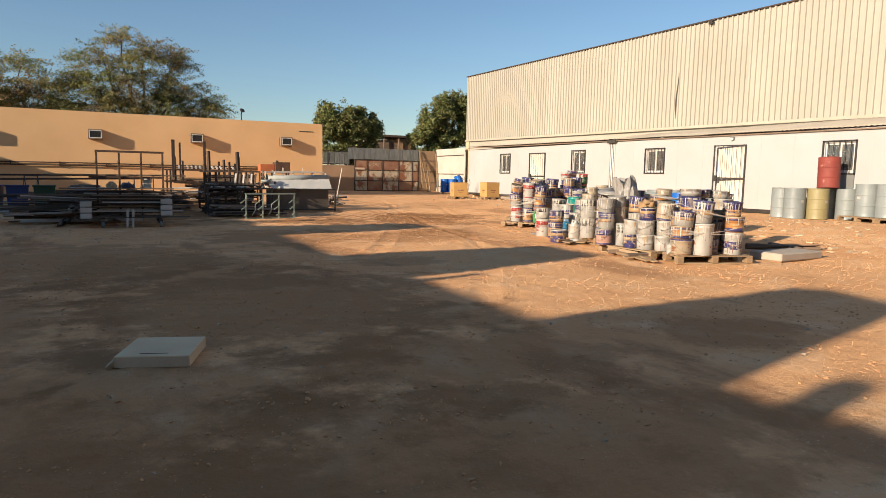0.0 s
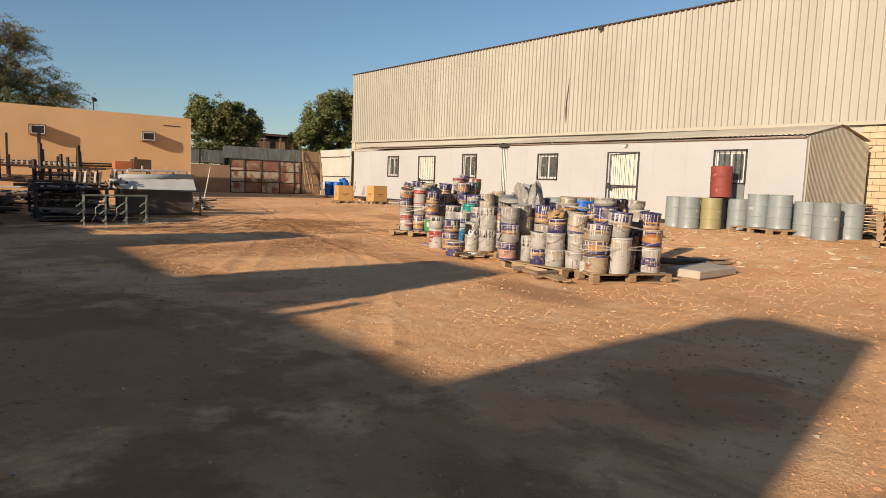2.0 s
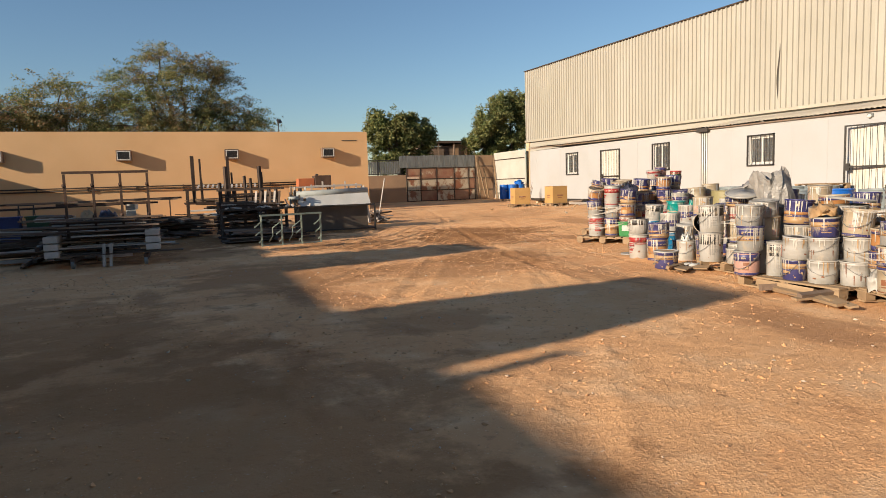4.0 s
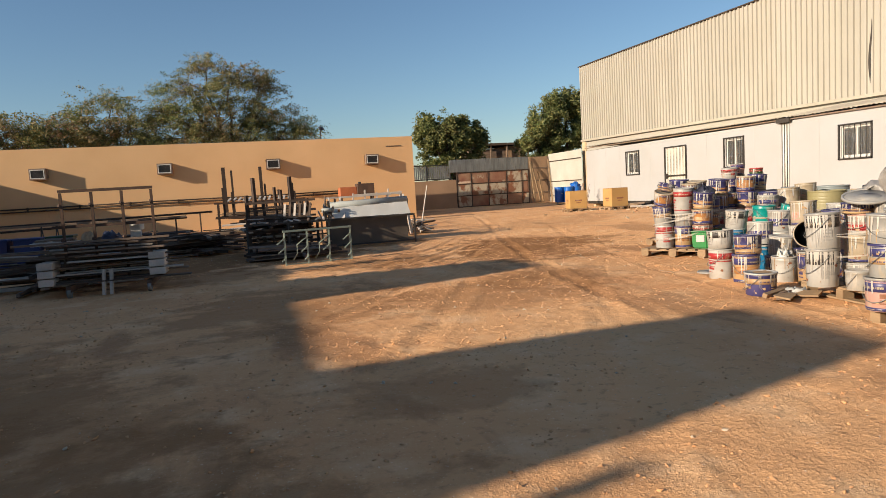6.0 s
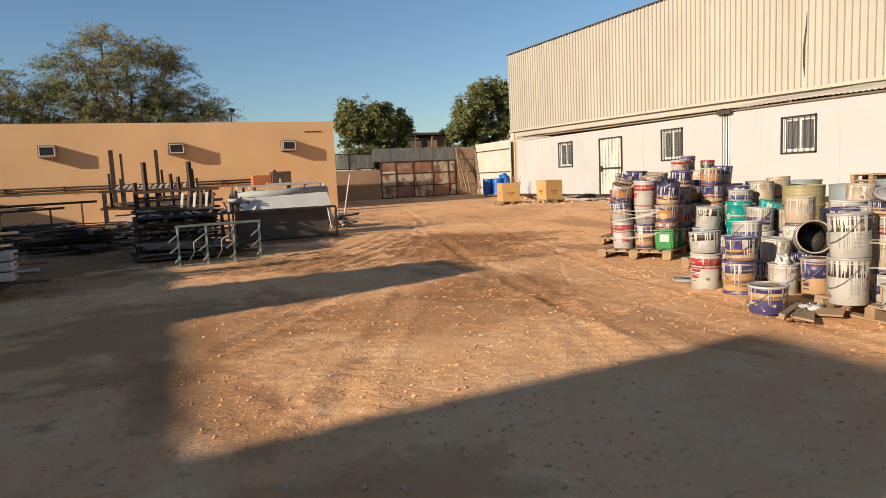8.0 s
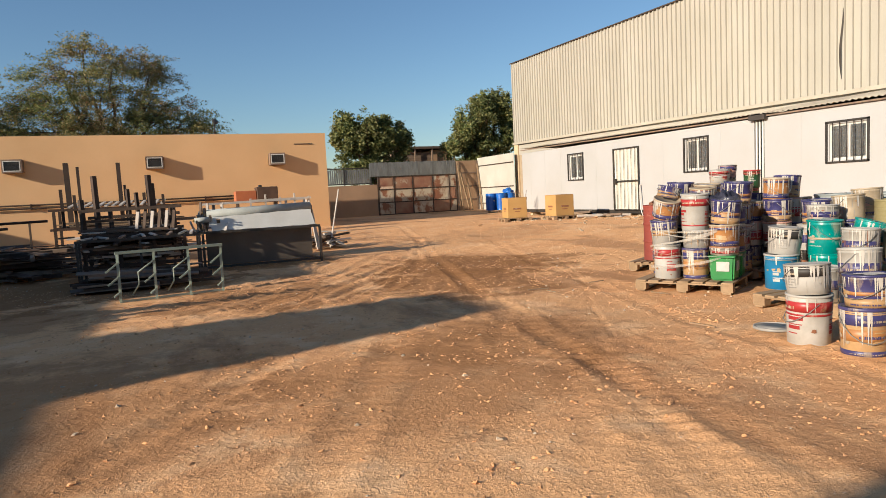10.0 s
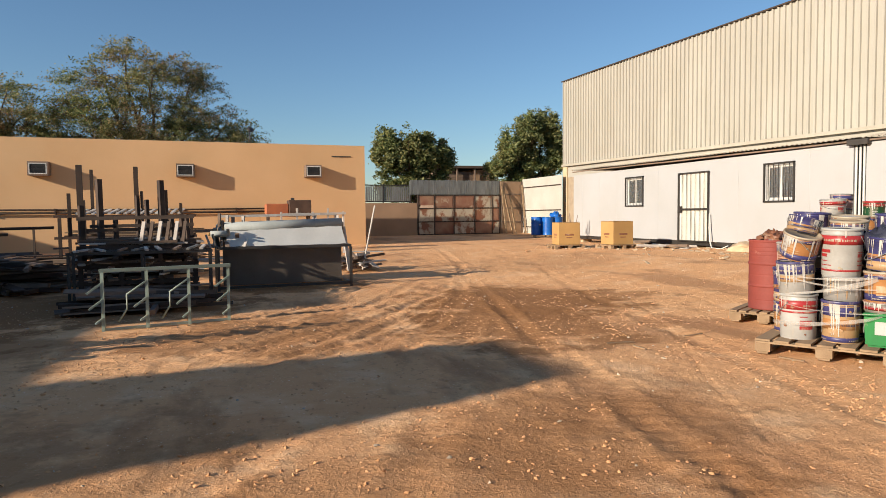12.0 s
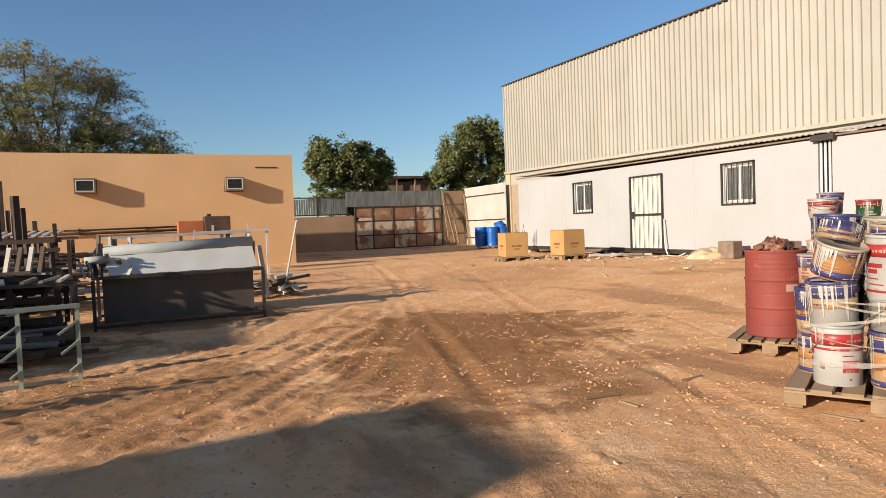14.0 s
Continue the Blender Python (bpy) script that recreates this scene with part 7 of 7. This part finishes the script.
for x, y, rz in ((19.75, 23.9, 10), (19.8, 22.4, -8)):
    ob = thing("timber_block", pose(x, y, ground_z(x, y), 0, 0, rz), "short square timber block before the cabin", "timber", "timber blocks")
    bm = bmesh.new()
    box(bm, -0.2, 0.2, -0.2, 0.2, 0, 0.42, bevel=0.015)
    part("block", bm, M["oldwood"], ob)

ob = thing("grey_board", pose(CX - 0.10, 11.62, ground_z(20.2, 11.6)), "dark grey board leaning below the cabin window", "board")
bm = bmesh.new()
box(bm, 0, 0.03, 0, 0.42, 0, 1.30, pose(0, 0, 0, 0, 3, 0))
part("sheet", bm, M["galv"], ob)
ob = thing("hose", pose(CX - 0.12, 26.6, 0), "pale hose hanging from the barred door to the earth", "hose")
bm = bmesh.new()
tube(bm, [(0.05, 0.05, 1.35), (0.0, 0.0, 0.9), (-0.03, -0.06, 0.55), (-0.12, -0.25, 0.33), (-0.10, -0.6, 0.32), (-0.02, -0.8, 0.42)], 0.018, seg=8)
part("tube", bm, M["pvc"], ob)

# sticks and scraps lying about
r = random.Random(77)
for k in range(8):
    x, y = r.uniform(10.0, 12.5), r.uniform(12.8, 17.5)
    ob = thing("loose_stick", pose(x, y, ground_z(x, y) + 0.012, 0, 0, r.uniform(0, 180)), "short dry stick on the earth", "stick", "loose sticks")
    bm = bmesh.new()
    beam(bm, (-r.uniform(0.06, 0.2), 0, 0), (r.uniform(0.06, 0.2), 0, 0.004), 0.018, 0.012)
    part("stick", bm, M["wood"], ob)


# ---- trees ----
def build_tree(name, label, x, y, base, crowns, leaf, size, mat, seed, trunk_r, clump, count, spray=False):
    """crowns: (dx, dy, dz, rx, ry, rz) lobes that the limbs reach into; leaves stand in many small uneven clumps."""
    r = random.Random(seed)
    ob = thing(name, pose(x, y, base), label, "tree")
    bm = bmesh.new()
    h0 = min(c[2] - c[5] for c in crowns) * 0.75
    rod(bm, (0, 0, -0.2), (0.1, 0.05, h0), trunk_r, trunk_r * 0.75, 10)
    tips = []
    for dx, dy, dz, rx, ry, rz in crowns:
        p = Vector((0.1, 0.05, h0))
        end = Vector((dx, dy, dz))
        rr = trunk_r * 0.6
        for i in range(5):
            q = p.lerp(end, 1 / (5 - i)) + Vector((r.uniform(-0.25, 0.25), r.uniform(-0.25, 0.25), r.uniform(-0.1, 0.2)))
            rod(bm, p, q, rr, rr * 0.72, 7, caps=False)
            rr *= 0.72
            p = q
            if i >= 2:
                for _ in range(4):
                    d = Vector((r.gauss(0, rx * 0.5), r.gauss(0, ry * 0.5), r.gauss(0.2, rz * 0.45)))
                    rod(bm, p, p + d, rr * 0.6, 0.012, 5, caps=False)
                    tips.append(p + d)
    part("trunk", bm, M["bark"], ob)
    verts, faces, twigs, twig_faces = [], [], [], []
    for dx, dy, dz, rx, ry, rz in crowns:
        n = int(count * rx * rz)
        for _ in range(n):
            u = Vector((r.gauss(0, 1), r.gauss(0, 1), r.gauss(0, 1))).normalized() * (r.random() ** 0.45)
            bump = 0.80 + 0.55 * noise.noise((u.x * 2.2 + seed, u.y * 2.2, u.z * 2.2 + dx))
            c = Vector((dx + u.x * rx * bump, dy + u.y * ry * bump, dz + u.z * rz * bump))
            if noise.noise((c.x * 0.8 + seed, c.y * 0.8, c.z * 0.8)) < (-0.24 if spray else -0.32):
                continue
            out = Vector((u.x * rx + dx * 0.25, u.y * ry, 0.25 + u.z * rz * 0.5)).normalized() + Vector((r.uniform(-0.5, 0.5), r.uniform(-0.5, 0.5), r.uniform(-0.25, 0.35)))
            reach = r.uniform(0.7, 1.5)
            if spray:
                # a thin twig that bends over at its tip
                ends = [c + out * reach * f - Vector((0, 0, 0.35 * reach * f * f)) for f in (0, 0.5, 1)]
                for p, q in zip(ends[:-1], ends[1:]):
                    k = len(twigs)
                    twigs += [p, p + Vector((0.014, 0, 0.014)), q]
                    twig_faces.append((k, k + 1, k + 2))
            for _ in range(leaf):
                if spray:
                    f = r.random() ** 0.8
                    p = c + out * reach * f - Vector((0, 0, 0.35 * reach * f * f)) + Vector((r.gauss(0, clump), r.gauss(0, clump), r.gauss(0, clump * 0.6)))
                else:
                    p = c + Vector((r.gauss(0, clump), r.gauss(0, clump), r.gauss(0, clump * 0.75)))
                s = size * r.uniform(0.6, 1.3)
                a = Vector((r.uniform(-1, 1), r.uniform(-1, 1), r.uniform(-0.7, 0.7))).normalized()
                b = a.orthogonal().normalized()
                b.rotate(Matrix.Rotation(r.uniform(0, 6.28), 3, a))
                k = len(verts)
                verts += [p - a * s, p + b * s * 0.42, p + a * s, p - b * s * 0.42]
                faces.append((k, k + 1, k + 2, k + 3))
    me = bpy.data.meshes.new("crown")
    me.from_pydata(verts, [], faces)
    me.materials.append(mat)
    cr = new("crown", me)
    cr.parent = ob
    tagged(cr, kind="stuff")
    if spray:
        me = bpy.data.meshes.new("twig_layer")
        me.from_pydata(twigs, [], twig_faces)
        me.materials.append(M["bark"])
        tw = new("twig_layer", me)
        tw.parent = ob
        tagged(tw, kind="stuff")


build_tree("acacia_tree", "wide feathery acacia with brownish green leaves", 3.0, 50, 0, [(-2.2, 0, 8.6, 1.6, 1.6, 0.7), (-0.9, -0.3, 9.9, 1.0, 1.4, 0.7), (0.5, -0.5, 9.2, 1.6, 1.7, 0.9), (2.3, 0, 8.9, 1.0, 1.4, 0.7), (2.9, 0.3, 7.3, 1.5, 1.5, 0.8), (4.0, 0.2, 6.2, 1.4, 1.4, 0.7), (-3.0, 0.5, 7.2, 1.6, 1.7, 0.9), (-0.4, 0.4, 7.6, 2.2, 1.9, 1.1), (0.8, 0.4, 6.4, 2.6, 2.0, 1.0), (2.2, 0.2, 5.3, 2.8, 1.8, 0.8), (-2.0, 0.2, 5.6, 2.6, 1.8, 1.1), (4.6, 0, 5.0, 1.4, 1.2, 0.5), (-4.0, 0.6, 5.2, 1.5, 1.4, 0.9)], 68, 0.062, M["acacia"], 1, 0.32, 0.13, 85, True)
build_tree("acacia_tree", "smaller feathery acacia behind the ochre building", -3.6, 51, 0, [(-0.4, 0, 8.0, 1.5, 1.6, 0.7), (-1.8, 0, 7.0, 1.7, 1.7, 0.9), (1.2, 0, 6.8, 1.6, 1.7, 0.8), (0, 0.3, 5.9, 2.6, 2.0, 1.1), (0.3, 0.3, 4.9, 3.2, 1.8, 0.9)], 60, 0.066, M["acacia"], 2, 0.24, 0.14, 76, True)
build_tree("acacia_tree", "low spreading acacia behind the ochre building", -9.5, 50, 0, [(0, 0, 6.5, 2.4, 2.0, 1.0), (-2.2, 0, 6.0, 2.0, 2.0, 0.9), (2.8, 0, 6.1, 2.4, 2.0, 1.2), (1.0, 0, 5.0, 3.6, 1.8, 0.9)], 44, 0.085, M["acacia"], 3, 0.22, 0.15, 78, True)
build_tree("green_shrub", "bright green shrub behind the ochre building", -1.2, 46, 0, [(0, 0, 4.1, 1.6, 1.2, 0.8), (1.3, 0, 3.9, 1.4, 1.2, 0.7), (-1.4, 0, 3.8, 1.3, 1.2, 0.6)], 26, 0.11, M["ficus"], 8, 0.12, 0.24, 70)
build_tree("dense_tree", "dense dark green tree beyond the yard gate", 20.7, 58, 0, [(-2.0, 0, 6.2, 1.35, 1.4, 2.0), (-0.4, -0.3, 6.1, 1.3, 1.4, 2.1), (1.2, 0, 6.1, 1.4, 1.4, 2.0), (2.4, 0.2, 5.7, 1.1, 1.2, 1.8), (0, 0.4, 4.2, 2.9, 1.6, 1.5), (0, 0.2, 3.2, 3.2, 1.4, 1.0)], 30, 0.12, M["ficus"], 4, 0.25, 0.16, 140)
build_tree("dense_tree", "tall dense green tree beside the hall", 30.8, 58, 0, [(-1.9, 0, 6.6, 1.3, 1.5, 1.8), (-0.4, 0, 8.0, 1.1, 1.4, 1.9), (1.2, 0, 8.3, 1.2, 1.4, 1.9), (-2.9, 0, 5.0, 1.4, 1.4, 1.3), (0, 0.4, 5.2, 2.4, 1.6, 1.8), (2.4, 0, 6.4, 1.4, 1.4, 1.8), (-1.0, 0.2, 3.6, 3.2, 1.4, 1.2)], 30, 0.12, M["ficus"], 5, 0.28, 0.16, 140)
build_tree("dense_tree", "low bush at the ochre building's corner", 14.2, 56, 0, [(0, 0, 3.7, 0.9, 0.9, 1.0), (0.9, 0, 3.4, 0.8, 0.8, 0.9)], 22, 0.12, M["acacia"], 6, 0.12, 0.22, 60)
